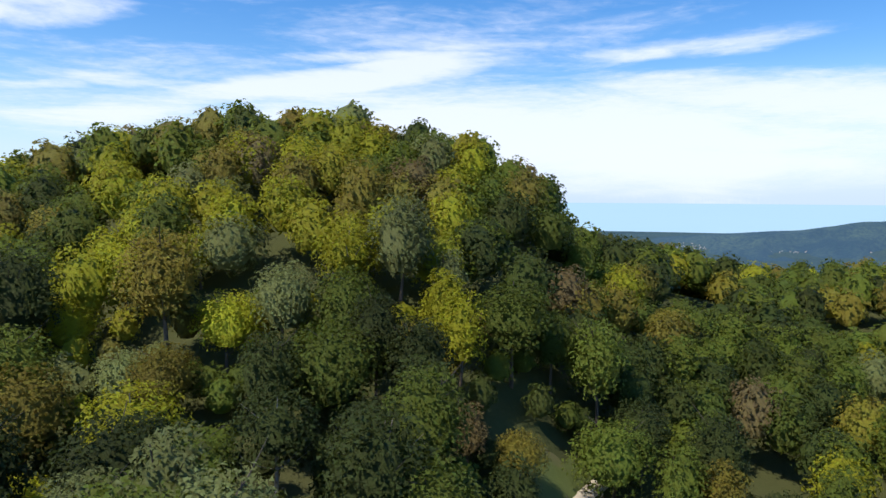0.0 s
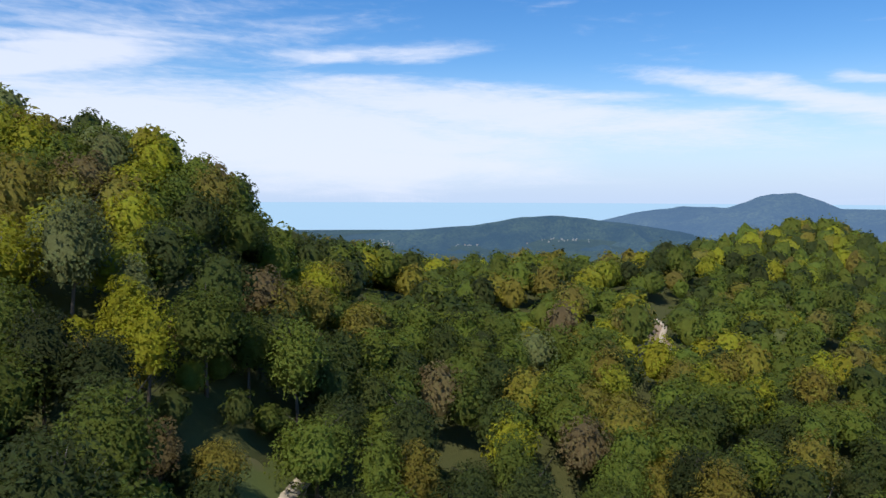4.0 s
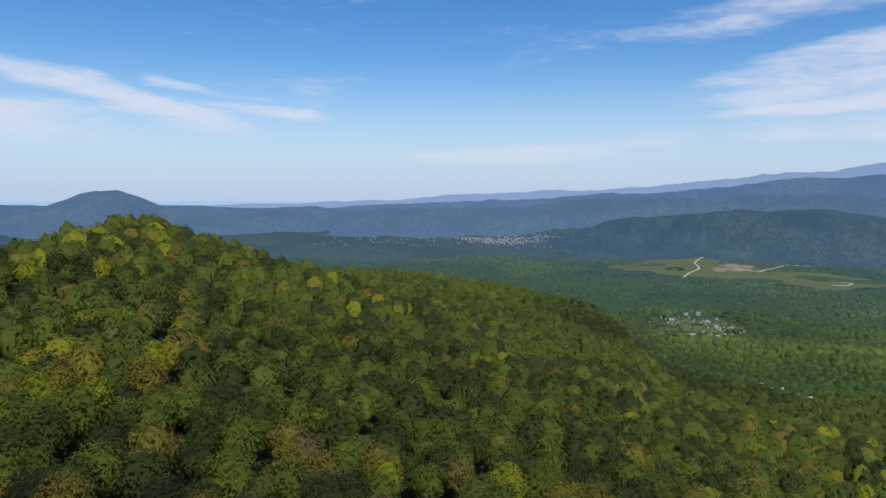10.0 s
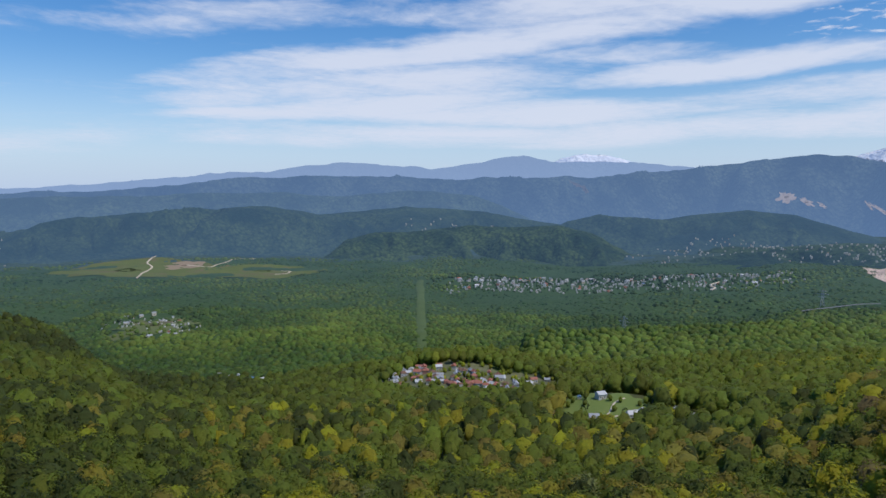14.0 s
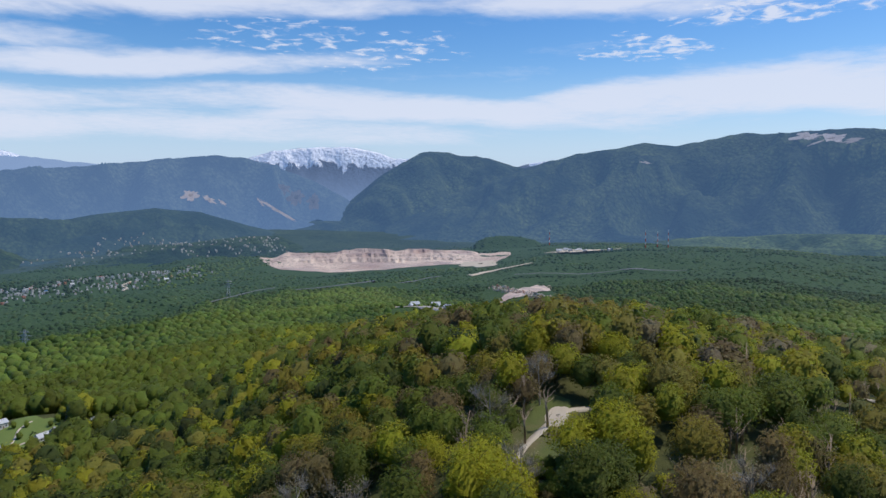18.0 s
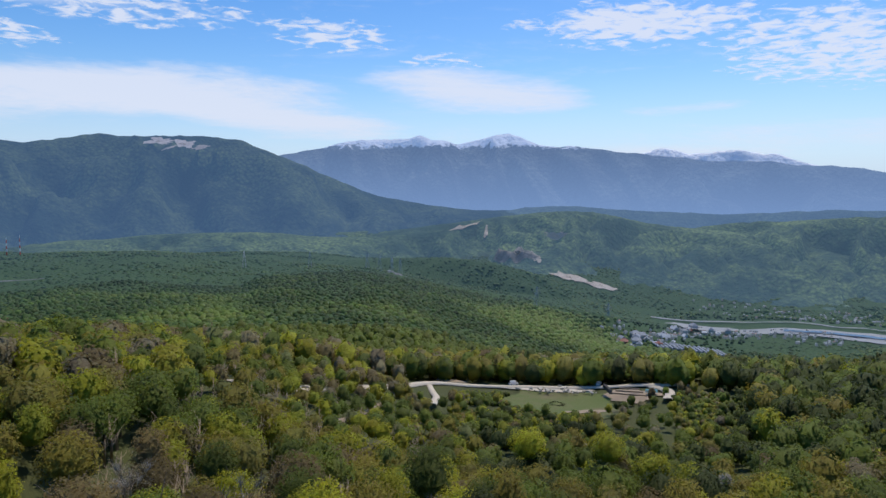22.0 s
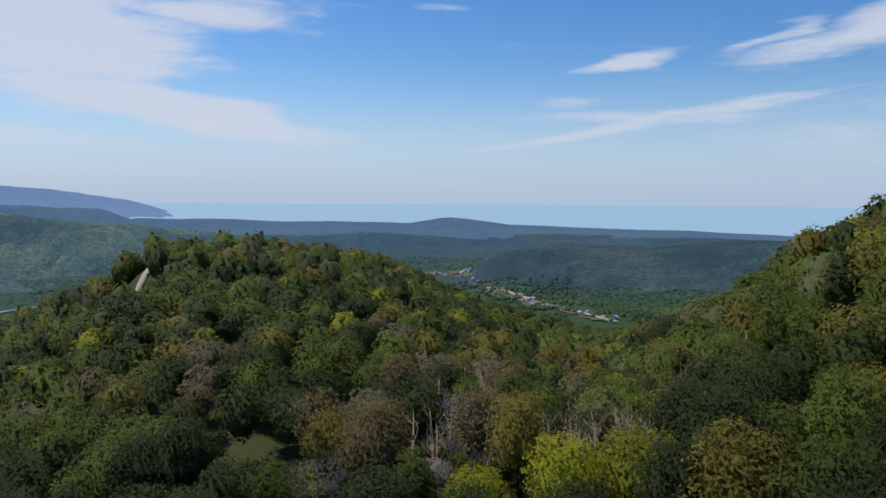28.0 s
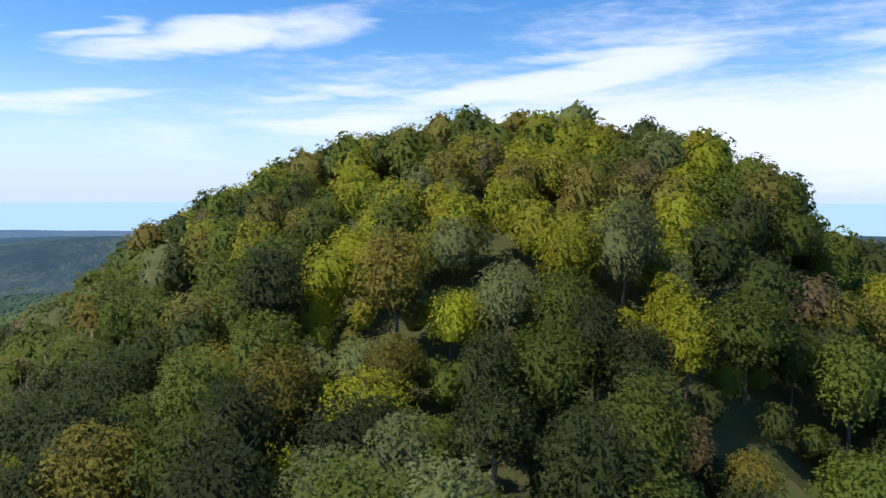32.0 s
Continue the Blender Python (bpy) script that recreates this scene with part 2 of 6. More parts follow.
GREEN, LIME, OLIVE = (0.140, 0.172, 0.024), (0.365, 0.352, 0.022), (0.255, 0.208, 0.032)
# DARK also holds shade of dim slopes, not only a dense tree's own green.
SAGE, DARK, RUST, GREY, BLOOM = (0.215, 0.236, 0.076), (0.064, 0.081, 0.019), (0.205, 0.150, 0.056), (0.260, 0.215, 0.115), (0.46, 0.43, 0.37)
# one line of colours for the joined woods, read by the tint of each tree
WOOD_STOPS = [(0.0, DARK), (0.18, GREEN), (0.40, (0.182, 0.220, 0.027)), (0.52, LIME), (0.62, OLIVE), (0.72, SAGE), (0.80, RUST), (0.88, GREY), (0.95, GREY), (1.0, BLOOM)]
LEAF = {k: leaves("leaves_" + k, "object", tone(c), 0.42, 0.6, 0.5, 0.36) for k, c in (
    ("green", GREEN), ("lime", LIME), ("olive", OLIVE), ("sage", SAGE), ("dark", DARK), ("rust", RUST), ("grey", GREY), ("bloom", BLOOM))}
M_WOODS = leaves("leaves_woods", "tint", WOOD_STOPS, 0.42, 0.8, 0.6, 0.36)
M_SLOPES = leaves("leaves_slopes", "tint", WOOD_STOPS, 0.40, 1.2, 0.9, 0.45)
M_BARK = plain("bark", (0.13, 0.105, 0.08), 0.9, 3.0)
M_PALE_BARK = plain("pale_bark", (0.32, 0.29, 0.24), 0.9, 3.0)


def build_floor(t):
    p = place(t)
    a, b = noise_node(t, p, 0.05, 6.0), noise_node(t, p, 1.2, 6.0, 0.65)
    c = blend(t, a, (0.075, 0.092, 0.022), (0.115, 0.100, 0.040))
    c = blend(t, maths(t, "MULTIPLY", b, 0.7), c, (0.050, 0.062, 0.018))
    return surface(t, c, 0.95, b, 0.6, 0.4)


def canopy(dark, light, cell):
    """Closed woodland seen from afar: crowns as rounded cells, with larger patches of tone."""
    def build(t):
        p = place(t)
        v = node(t, "ShaderNodeTexVoronoi", Scale=1.0 / cell)
        t.links.new(p, v.inputs["Vector"])
        crown = maths(t, "SUBTRACT", 1.0, v.outputs["Distance"])
        patch = noise_node(t, p, 0.006, 6.0, 0.6)
        fine = noise_node(t, p, 0.11, 4.0, 0.6)
        f = maths(t, "ADD", maths(t, "MULTIPLY", patch, 0.8), maths(t, "MULTIPLY", maths(t, "SUBTRACT", fine, 0.35), 0.7), clamp=True)
        c = blend(t, f, dark, light)
        n = t.nodes.new("ShaderNodeSeparateColor")
        t.links.new(v.outputs["Color"], n.inputs[0])
        c = blend(t, maths(t, "MULTIPLY", n.outputs[0], 0.45), c, tuple(x * 0.8 for x in dark))
        # Blue haze is mixed into the canopy as emission.
        return haze_glow(t, surface(t, c, 0.95, crown, 0.6, cell * 0.3), 0.32)
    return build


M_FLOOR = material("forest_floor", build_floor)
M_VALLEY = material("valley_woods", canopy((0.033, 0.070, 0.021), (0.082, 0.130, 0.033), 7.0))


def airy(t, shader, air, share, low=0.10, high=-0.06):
    """Haze painted onto a far slope: blue glow mixed in, stronger towards its foot."""
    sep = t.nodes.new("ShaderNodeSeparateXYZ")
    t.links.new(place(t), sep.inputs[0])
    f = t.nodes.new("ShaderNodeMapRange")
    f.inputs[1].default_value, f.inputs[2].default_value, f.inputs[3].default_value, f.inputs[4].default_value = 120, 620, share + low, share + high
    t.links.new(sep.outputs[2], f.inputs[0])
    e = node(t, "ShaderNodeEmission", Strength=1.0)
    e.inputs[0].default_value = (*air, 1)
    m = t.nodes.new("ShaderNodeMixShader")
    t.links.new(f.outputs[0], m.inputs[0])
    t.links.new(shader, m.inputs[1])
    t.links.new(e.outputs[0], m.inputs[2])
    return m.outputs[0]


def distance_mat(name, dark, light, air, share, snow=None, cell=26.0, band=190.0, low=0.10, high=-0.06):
    """Wooded mountainside in the distance with blue haze painted in; snow above a height, in streaks down the gullies.
    """
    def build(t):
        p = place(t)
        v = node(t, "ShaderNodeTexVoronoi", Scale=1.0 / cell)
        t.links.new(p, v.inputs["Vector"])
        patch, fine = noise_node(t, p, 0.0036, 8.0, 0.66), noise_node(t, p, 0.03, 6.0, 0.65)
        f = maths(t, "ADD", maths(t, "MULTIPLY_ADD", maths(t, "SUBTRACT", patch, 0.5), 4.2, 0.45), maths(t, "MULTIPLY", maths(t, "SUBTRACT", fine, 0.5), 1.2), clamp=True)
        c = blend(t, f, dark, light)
        # Shade of the gaps between crowns is put into the colour.
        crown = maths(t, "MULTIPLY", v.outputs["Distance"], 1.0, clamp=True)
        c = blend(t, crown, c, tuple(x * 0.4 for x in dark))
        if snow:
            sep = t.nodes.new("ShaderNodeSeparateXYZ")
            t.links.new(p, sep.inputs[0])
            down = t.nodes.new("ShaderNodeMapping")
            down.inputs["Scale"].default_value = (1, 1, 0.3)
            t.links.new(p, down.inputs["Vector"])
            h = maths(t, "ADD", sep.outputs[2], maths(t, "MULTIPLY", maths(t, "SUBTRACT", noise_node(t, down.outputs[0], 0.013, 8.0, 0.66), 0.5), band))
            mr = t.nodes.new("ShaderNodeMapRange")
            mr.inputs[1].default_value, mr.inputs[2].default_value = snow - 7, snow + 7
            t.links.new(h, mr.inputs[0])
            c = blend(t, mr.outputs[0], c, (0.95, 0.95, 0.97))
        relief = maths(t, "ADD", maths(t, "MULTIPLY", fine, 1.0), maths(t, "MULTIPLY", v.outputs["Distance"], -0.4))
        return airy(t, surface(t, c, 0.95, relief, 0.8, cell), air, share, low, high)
    return material(name, build)


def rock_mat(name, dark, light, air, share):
    """Bare pale rock or gravel with a little blue haze painted in as glow."""
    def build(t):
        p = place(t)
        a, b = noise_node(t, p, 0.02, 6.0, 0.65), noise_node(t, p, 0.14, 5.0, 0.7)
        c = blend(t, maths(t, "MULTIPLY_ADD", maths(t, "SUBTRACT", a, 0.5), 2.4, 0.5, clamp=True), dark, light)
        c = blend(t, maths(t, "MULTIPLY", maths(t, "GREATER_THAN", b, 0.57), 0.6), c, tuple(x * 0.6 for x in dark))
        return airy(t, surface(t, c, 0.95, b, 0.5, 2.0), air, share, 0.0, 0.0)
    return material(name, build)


M_LOWLAND = distance_mat("lowland_woods", (0.024, 0.054, 0.026), (0.100, 0.140, 0.052), (0.12, 0.22, 0.35), 0.36, cell=14, low=0.0)


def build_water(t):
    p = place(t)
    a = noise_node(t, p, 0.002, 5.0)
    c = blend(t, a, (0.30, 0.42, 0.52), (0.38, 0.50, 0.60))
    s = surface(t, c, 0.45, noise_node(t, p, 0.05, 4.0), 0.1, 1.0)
    # Pale base and strong emission paint the haze over the water.
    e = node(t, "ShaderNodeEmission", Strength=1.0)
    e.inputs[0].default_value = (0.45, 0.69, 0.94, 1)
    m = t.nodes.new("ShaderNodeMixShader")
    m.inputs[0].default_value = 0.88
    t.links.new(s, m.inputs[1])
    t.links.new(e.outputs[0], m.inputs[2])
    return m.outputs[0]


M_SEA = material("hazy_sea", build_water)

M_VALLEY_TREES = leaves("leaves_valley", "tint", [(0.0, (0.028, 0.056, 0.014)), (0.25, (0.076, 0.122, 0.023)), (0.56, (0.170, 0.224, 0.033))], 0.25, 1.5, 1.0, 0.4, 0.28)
# Leaf colours are bluer here as well, as painted haze.
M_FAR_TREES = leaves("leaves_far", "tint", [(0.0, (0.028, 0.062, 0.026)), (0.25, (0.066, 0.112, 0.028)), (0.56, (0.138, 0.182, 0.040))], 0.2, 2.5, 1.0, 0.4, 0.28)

# ---------------------------------------------------------------- the lie of the land
def lattice(ix, iy, seed):
    h = (ix.astype(np.int64) * 374761393 + iy.astype(np.int64) * 668265263 + seed * 974634777) & 0xFFFFFFFF
    h = ((h ^ (h >> 13)) * 1274126177) & 0xFFFFFFFF
    return ((h ^ (h >> 16)) & 0xFFFF) / 65535.0


def rough(x, y, size, seed=0, octaves=4):
    """Fractal noise, about -1 to 1."""
    total, amp, norm = 0.0, 1.0, 0.0
    for k in range(octaves):
        u, v = x / size, y / size
        iu, iv = np.floor(u), np.floor(v)
        fu, fv = u - iu, v - iv
        fu, fv = fu * fu * (3 - 2 * fu), fv * fv * (3 - 2 * fv)
        a, b = lattice(iu, iv, seed + k), lattice(iu + 1, iv, seed + k)
        c, d = lattice(iu, iv + 1, seed + k), lattice(iu + 1, iv + 1, seed + k)
        total = total + amp * ((a * (1 - fu) + b * fu) * (1 - fv) + (c * (1 - fu) + d * fu) * fv - 0.5) * 2
        norm, amp, size = norm + amp, amp * 0.5, size * 0.5
    return total / norm


def around(b, pairs):
    """A value round the compass from a few (bearing, value) pairs."""
    q = sorted((p[0] % 360, p[1]) for p in pairs)
    return np.interp(np.asarray(b) % 360, [p[0] for p in q], [p[1] for p in q], period=360)


# the first brow round the viewpoint: bearing, distance, height of its treetops in degrees
HILL_SEA = ((311.5, 230, -8.5), (315, 222, -5.7), (319, 215, -2.0), (325, 205, 2.2), (332, 200, 5.1), (338, 196, 6.8), (344, 193, 7.7), (349, 190, 8.3), (354, 186, 7.7), (1, 180, 6.0), (5, 176, 4.5), (8, 175, 2.4), (9.8, 178, 0.0), (12, 185, -2.2), (17, 200, -2.9))
SADDLE = ((22, 220, -4.5), (27, 230, -4.6), (31, 235, -4.4), (37, 245, -4.7), (41, 262, -4.0), (45, 300, -3.2))
HILL_WEST = ((49.4, 350, -1.8), (53, 385, -1.4), (55, 390, -2.0), (58, 400, -3.6), (64, 420, -5.3), (70, 470, -6.3), (75.5, 520, -7.2), (80, 570, -8.3), (87, 650, -10.0))
BROW = ((95, 420, -15.5), (105, 300, -20), (125, 290, -21), (140, 290, -20.5), (147, 300, -18))
KNOLL = ((152, 280, -14.6), (158.6, 230, -12.2), (163, 210, -11.4), (168, 190, -10.4), (172, 186, -9.3), (175, 185, -9.0), (179, 185, -9.5), (187, 190, -10.1), (190.5, 195, -11.0), (197, 215, -11.7))
SHOULDER = ((202, 250, -12.5), (206, 280, -12.9), (211, 310, -13.2), (216, 335, -12.9), (225, 345, -12.7), (233, 348, -12.1), (240, 350, -11.9), (244, 352, -11.4), (249, 360, -10.2), (258, 370, -8.9))
HILL_EAST = ((260.3, 370, -8.0), (262.6, 370, -6.9), (267, 360, -5.2), (271, 350, -3.9), (275, 345, -3.0), (279, 360, -3.4), (283, 390, -3.8), (287.6, 430, -4.7), (292, 460, -6.9), (297, 480, -8.7), (301.5, 500, -10.4), (304, 460, -10.6), (307, 330, -10.2), (309, 260, -9.6))
BROWS = HILL_SEA + SADDLE + HILL_WEST + BROW + KNOLL + SHOULDER + HILL_EAST
# the slopes below the viewpoint and the valleys behind the brow: height against the eye
FOOT = ((0, -40), (15, -54), (30, -62), (66, -64), (100, -66), (140, -68), (165, -60), (205, -57), (250, -62), (290, -50), (320, -44), (345, -38))
RINGS = (
    (600, ((0, -120), (30, -125), (53, -100), (72, -95), (100, -190), (130, -181), (150, -150), (165, -140), (190, -150), (215, -155), (230, -175), (250, -160), (275, -110), (290, -117), (296, -132), (302, -146), (320, -142))),
    (1000, ((0, -220), (53, -230), (80, -245), (100, -242), (130, -235), (150, -190), (165, -185), (190, -158), (210, -175), (225, -250), (240, -270), (260, -250), (280, -200), (297, -185), (320, -210))),
    (1400, ((0, -225), (53, -255), (95, -252), (120, -250), (140, -240), (150, -214), (168, -211), (190, -168), (207, -185), (216, -235), (224, -280), (232, -298), (260, -295), (280, -240), (300, -215), (330, -230))),
    (2000, ((0, -220), (53, -230), (85, -235), (92, -230), (108, -228), (120, -245), (130, -252), (142, -240), (150, -216), (160, -214), (170, -195), (180, -155), (190, -153), (200, -185), (210, -215), (218, -260), (230, -305), (260, -302), (280, -250), (300, -240))),
    (2600, ((0, -215), (53, -210), (70, -225), (90, -215), (108, -222), (120, -225), (135, -220), (150, -200), (160, -185), (175, -185), (190, -190), (205, -200), (220, -190), (235, -215), (250, -240), (265, -230), (280, -215), (300, -205), (330, -210))),
    (3400, ((0, -190), (53, -180), (120, -165), (170, -190), (200, -190), (250, -190), (280, -175), (300, -175))),
)
# how tall the woods are, round the compass
STATURE = ((0, 1.32), (10, 1.25), (20, 1.15), (34, 1.12), (46, 1.0), (250, 1.0), (264, 1.2), (290, 1.2), (312, 1.25), (328, 1.32))


def stature(b):
    return around(b, STATURE)


BROW_R = tuple((b, r) for b, r, e in BROWS)
BROW_Z = tuple((b, r * math.tan(radians(e)) - 14.0 * float(stature(b))) for b, r, e in BROWS)


def sea_level(r):
    """The hazy sea climbs to the horizon of the eye."""
    return r * np.tan(np.radians(np.interp(r, (3900, 4300, 4950), (-2.75, -1.6, -0.52))))


# small rises that carry the homestead and the villages: bearing, distance, half-widths, height
MOUNDS = ((132.6, 452, 6.5, 46, 15), (121, 760, 7.5, 80, 22), (96.5, 1380, 4.5, 110, 12), (128, 1970, 11, 120, 14), (140, 2080, 7, 120, 14), (232, 1580, 6, 160, 10), (171, 1390, 3.5, 170, 10), (165, 1050, 5, 90, 12), (268.8, 337, 2.8, 25, 13))


def land(b, r):
    """Ground height over the eye's level at a bearing and distance (arrays)."""
    b, r = np.broadcast_arrays(np.asarray(b, float), np.asarray(r, float))
    zf, rc, zc = around(b, FOOT), around(b, BROW_R), around(b, BROW_Z)
    radii = [np.zeros_like(b), np.full_like(b, 95.0), rc]
    heights = [np.full_like(b, -46.0), zf, zc]
    for ring, pairs in RINGS:
        radii.append(np.maximum(ring, rc * (1.25 + ring / 4000)))
        heights.append(around(b, pairs))
    radii += [np.full_like(b, 4000.0), np.full_like(b, 4960.0)]
    heights += [np.full_like(b, -205.0), np.full_like(b, -90.0)]
    z = heights[0] + np.zeros_like(b)
    for k in range(1, len(radii)):
        f = np.clip((r - radii[k - 1]) / np.maximum(1.0, radii[k] - radii[k - 1]), 0, 1)
        if k == 2:
            f = np.where(heights[2] > heights[1], f ** 0.9, f ** np.interp(b, (195, 208, 236, 246), (1.0, 0.62, 0.62, 1.0)))
        elif k == 3:
            f = f * (0.35 + 0.65 * f)
        z = z + f * (heights[k] - heights[k - 1])
    for mb, mr, wb, wr, up in MOUNDS:
        d = (b - mb + 180) % 360 - 180
        z = z + up * np.exp(-(d / wb) ** 2 - ((r - mr) / wr) ** 2)
    x, y = np.sin(np.radians(b)) * r, np.cos(np.radians(b)) * r
    z = z + rough(x, y, 70, 3, 3) * np.interp(r, (0, 120, 400), (0, 1.5, 3.0))
    return z + rough(x, y, 420, 5, 4) * np.interp(r, (0, 350, 800, 1400, 2600), (0, 3, 18, 26, 24)) * np.interp(r, (2600, 4000), (1, 0.3))


def height(x, y):
    return float(land(np.degrees(np.arctan2(x, y)), np.hypot(x, y))) + EYE


def on_land(b, r, up=0.0):
    v = bearing(b, r)
    return Vector((v.x, v.y, height(v.x, v.y) + up))


def mesh_of(name, verts, faces, mats, smooth=False, tint=None, slots=None):
    """A mesh from arrays; faces all have the same number of corners."""
    verts, faces = np.asarray(verts, np.float32), np.asarray(faces, np.int32)
    me = bpy.data.meshes.new(name)
    me.vertices.add(len(verts))
    me.vertices.foreach_set("co", verts.ravel())
    n = faces.shape[1]
    me.loops.add(faces.size)
    me.loops.foreach_set("vertex_index", faces.ravel())
    me.polygons.add(len(faces))
    me.polygons.foreach_set("loop_start", np.arange(len(faces), dtype=np.int32) * n)
    me.polygons.foreach_set("loop_total", np.full(len(faces), n, np.int32))
    me.polygons.foreach_set("use_smooth", np.full(len(faces), smooth))
    for m in mats if isinstance(mats, (list, tuple)) else (mats,):
        me.materials.append(m)
    if slots is not None:
        me.polygons.foreach_set("material_index", np.asarray(slots, np.int32))
    if tint is not None:
        me.attributes.new("tint", "FLOAT", "POINT").data.foreach_set("value", np.asarray(tint, np.float32))
    me.update(calc_edges=True)
    return me


def grid_faces(rows, cols, wrap=False):
    i, j = np.meshgrid(np.arange(rows - 1), np.arange(cols if wrap else cols - 1), indexing="ij")
    k = (j + 1) % cols
    return np.stack([i * cols + j, i * cols + k, (i + 1) * cols + k, (i + 1) * cols + j], -1).reshape(-1, 4)[:, ::-1]


def polar(b, r, z):
    return np.stack([np.sin(np.radians(b)) * r, np.cos(np.radians(b)) * r, z + EYE], -1)


def make_ground():
    bs = np.arange(0, 360, 0.75)
    rs = np.concatenate([[0.0, 12, 25, 40, 55, 70], np.geomspace(85, 4960, 120)])
    R, B = np.meshgrid(rs, bs, indexing="ij")
    faces = grid_faces(len(rs), len(bs), True)
    rad = R.ravel()[faces[:, 0]]
    slots = np.where(rad < 700, 0, np.where(rad < 2500, 1, 2))
    me = mesh_of("ground", polar(B, R, land(B, R)).reshape(-1, 3), faces, [M_FLOOR, M_VALLEY, M_LOWLAND], True, slots=slots)
    return tagged(new("ground", me), "wooded hills and valley floor under forest and scrub", "ground", kind="structure")


make_ground()


def make_sea():
    bs = np.concatenate([np.arange(250, 360, 1.0), np.arange(0, 66, 1.0)])
    rs = np.linspace(3850, 4955, 40)
    R, B = np.meshgrid(rs, bs, indexing="ij")
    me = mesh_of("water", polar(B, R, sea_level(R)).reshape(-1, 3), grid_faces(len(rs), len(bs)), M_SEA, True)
    return tagged(new("water", me), "pale blue hazy sea reaching the horizon", "sea", kind="structure")


make_sea()


HILLS, RANGES = [], {}


def ridge(crest, r, front, back, seed, relief, gully, taper=0.0):
    """Height of a far ridge over the eye's level as a function of bearing and distance."""
    cb, ce = [c[0] for c in crest], [c[1] for c in crest]

    def shape(B, R):
        arc = np.radians(B) * r
        rc = r + rough(arc, np.zeros_like(arc), 900, seed, 3) * front * 0.2
        zc = rc * np.tan(np.radians(np.interp(B, cb, ce)))
        zc = zc + rough(arc, np.zeros_like(arc), 330, seed + 50, 4) * np.clip(zc + 240, 10, 400) * 0.075
        U = np.where(R < rc, (R - rc) / front, (R - rc) / back)
        foot = land(B, rc - front) - 6
        drop = np.where(U < 0, np.abs(U) ** 1.2, U * U * 0.8)
        z = zc + (foot - zc) * drop
        rise = np.maximum(0, zc - foot)
        wx, wy = arc + rough(arc, R, gully * 2, seed + 20, 2) * gully, R * 0.8 + rough(arc, R, gully * 2, seed + 30, 2) * gully
        spur = 1 - np.abs(rough(wx, wy, gully, seed + 7, 4)) * 2.4
        side = np.clip(np.abs(U) * 3.0, 0, 1) * np.clip((1 - np.abs(U)) * 4, 0, 1) * (U < 0)
        z = z + rise * relief * 1.6 * (spur - 0.55) * side
        z = z + rough(arc, R, 45, seed + 3, 3) * np.minimum(5, rise * 0.02)
        if taper:
            q = np.clip(np.minimum(B - cb[0], cb[-1] - B) / taper, 0, 1)
            base = land(B, R) - 9
            z = base + (z - base) * q * q * (3 - 2 * q)
        return np.where((B < cb[0]) | (B > cb[-1]) | (np.abs(U) > 1), -999.0, z), rc
    return shape


def mountain(name, label, crest, r, front, back, mat, relief=0.17, step=0.22, gully=230.0, seed=1, woods=False, rows=26):
    """A far ridge: crest as (bearing, degrees) pairs at distance r, slopes of the given depth."""
    shape = ridge(crest, r, front, back, seed, relief, gully, min(4.0, (crest[-1][0] - crest[0][0]) * 0.14) if woods else 0.0)
    RANGES[seed] = shape
    if woods:
        HILLS.append((shape, crest[0][0], crest[-1][0], r - front * 1.5, r + back + front * 0.5))
    bs = np.arange(crest[0][0], crest[-1][0] + step / 2, step)
    u = np.concatenate([np.linspace(-1, 0, rows), np.linspace(0.15, 1, 6)])
    U, B = np.meshgrid(u, np.minimum(bs, crest[-1][0]), indexing="ij")
    rc = shape(B, np.full_like(B, r))[1]
    R = np.where(U < 0, rc + U * front * 0.9999, rc + U * back * 0.9999)
    me = mesh_of(name, polar(B, R, shape(B, R)[0]).reshape(-1, 3), grid_faces(len(u), len(bs)), mat, True)
    return tagged(new(name, me), label, "mountain" if name == "mountain" else "hill", kind="structure")


def surface_height(b, r):
    """The land with the wooded hills that stand on it."""
    b, r = np.broadcast_arrays(np.asarray(b, float), np.asarray(r, float))
    z = np.array(land(b, r))
    for shape, b0, b1, r0, r1 in HILLS:
        near = (b >= b0) & (b <= b1) & (r >= r0) & (r <= r1)
        if near.any():
            z[near] = np.maximum(z[near], shape(b[near], r[near])[0])
    return z


# Haze painted as blue glow, and as bluish dark tones on the farthest ranges.
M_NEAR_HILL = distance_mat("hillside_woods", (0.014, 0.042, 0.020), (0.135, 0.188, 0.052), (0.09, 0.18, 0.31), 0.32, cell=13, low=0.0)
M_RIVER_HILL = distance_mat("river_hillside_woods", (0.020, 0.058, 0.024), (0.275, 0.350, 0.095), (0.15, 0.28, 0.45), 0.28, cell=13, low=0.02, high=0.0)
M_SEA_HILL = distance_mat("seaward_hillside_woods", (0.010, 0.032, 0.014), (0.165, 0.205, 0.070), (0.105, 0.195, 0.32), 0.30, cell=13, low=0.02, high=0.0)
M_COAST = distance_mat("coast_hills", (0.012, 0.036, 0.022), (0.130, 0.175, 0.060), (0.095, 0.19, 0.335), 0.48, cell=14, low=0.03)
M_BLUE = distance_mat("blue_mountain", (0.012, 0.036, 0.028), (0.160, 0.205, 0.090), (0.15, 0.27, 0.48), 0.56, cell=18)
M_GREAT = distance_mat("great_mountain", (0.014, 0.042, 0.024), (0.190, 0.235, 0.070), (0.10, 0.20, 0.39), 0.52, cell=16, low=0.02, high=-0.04)
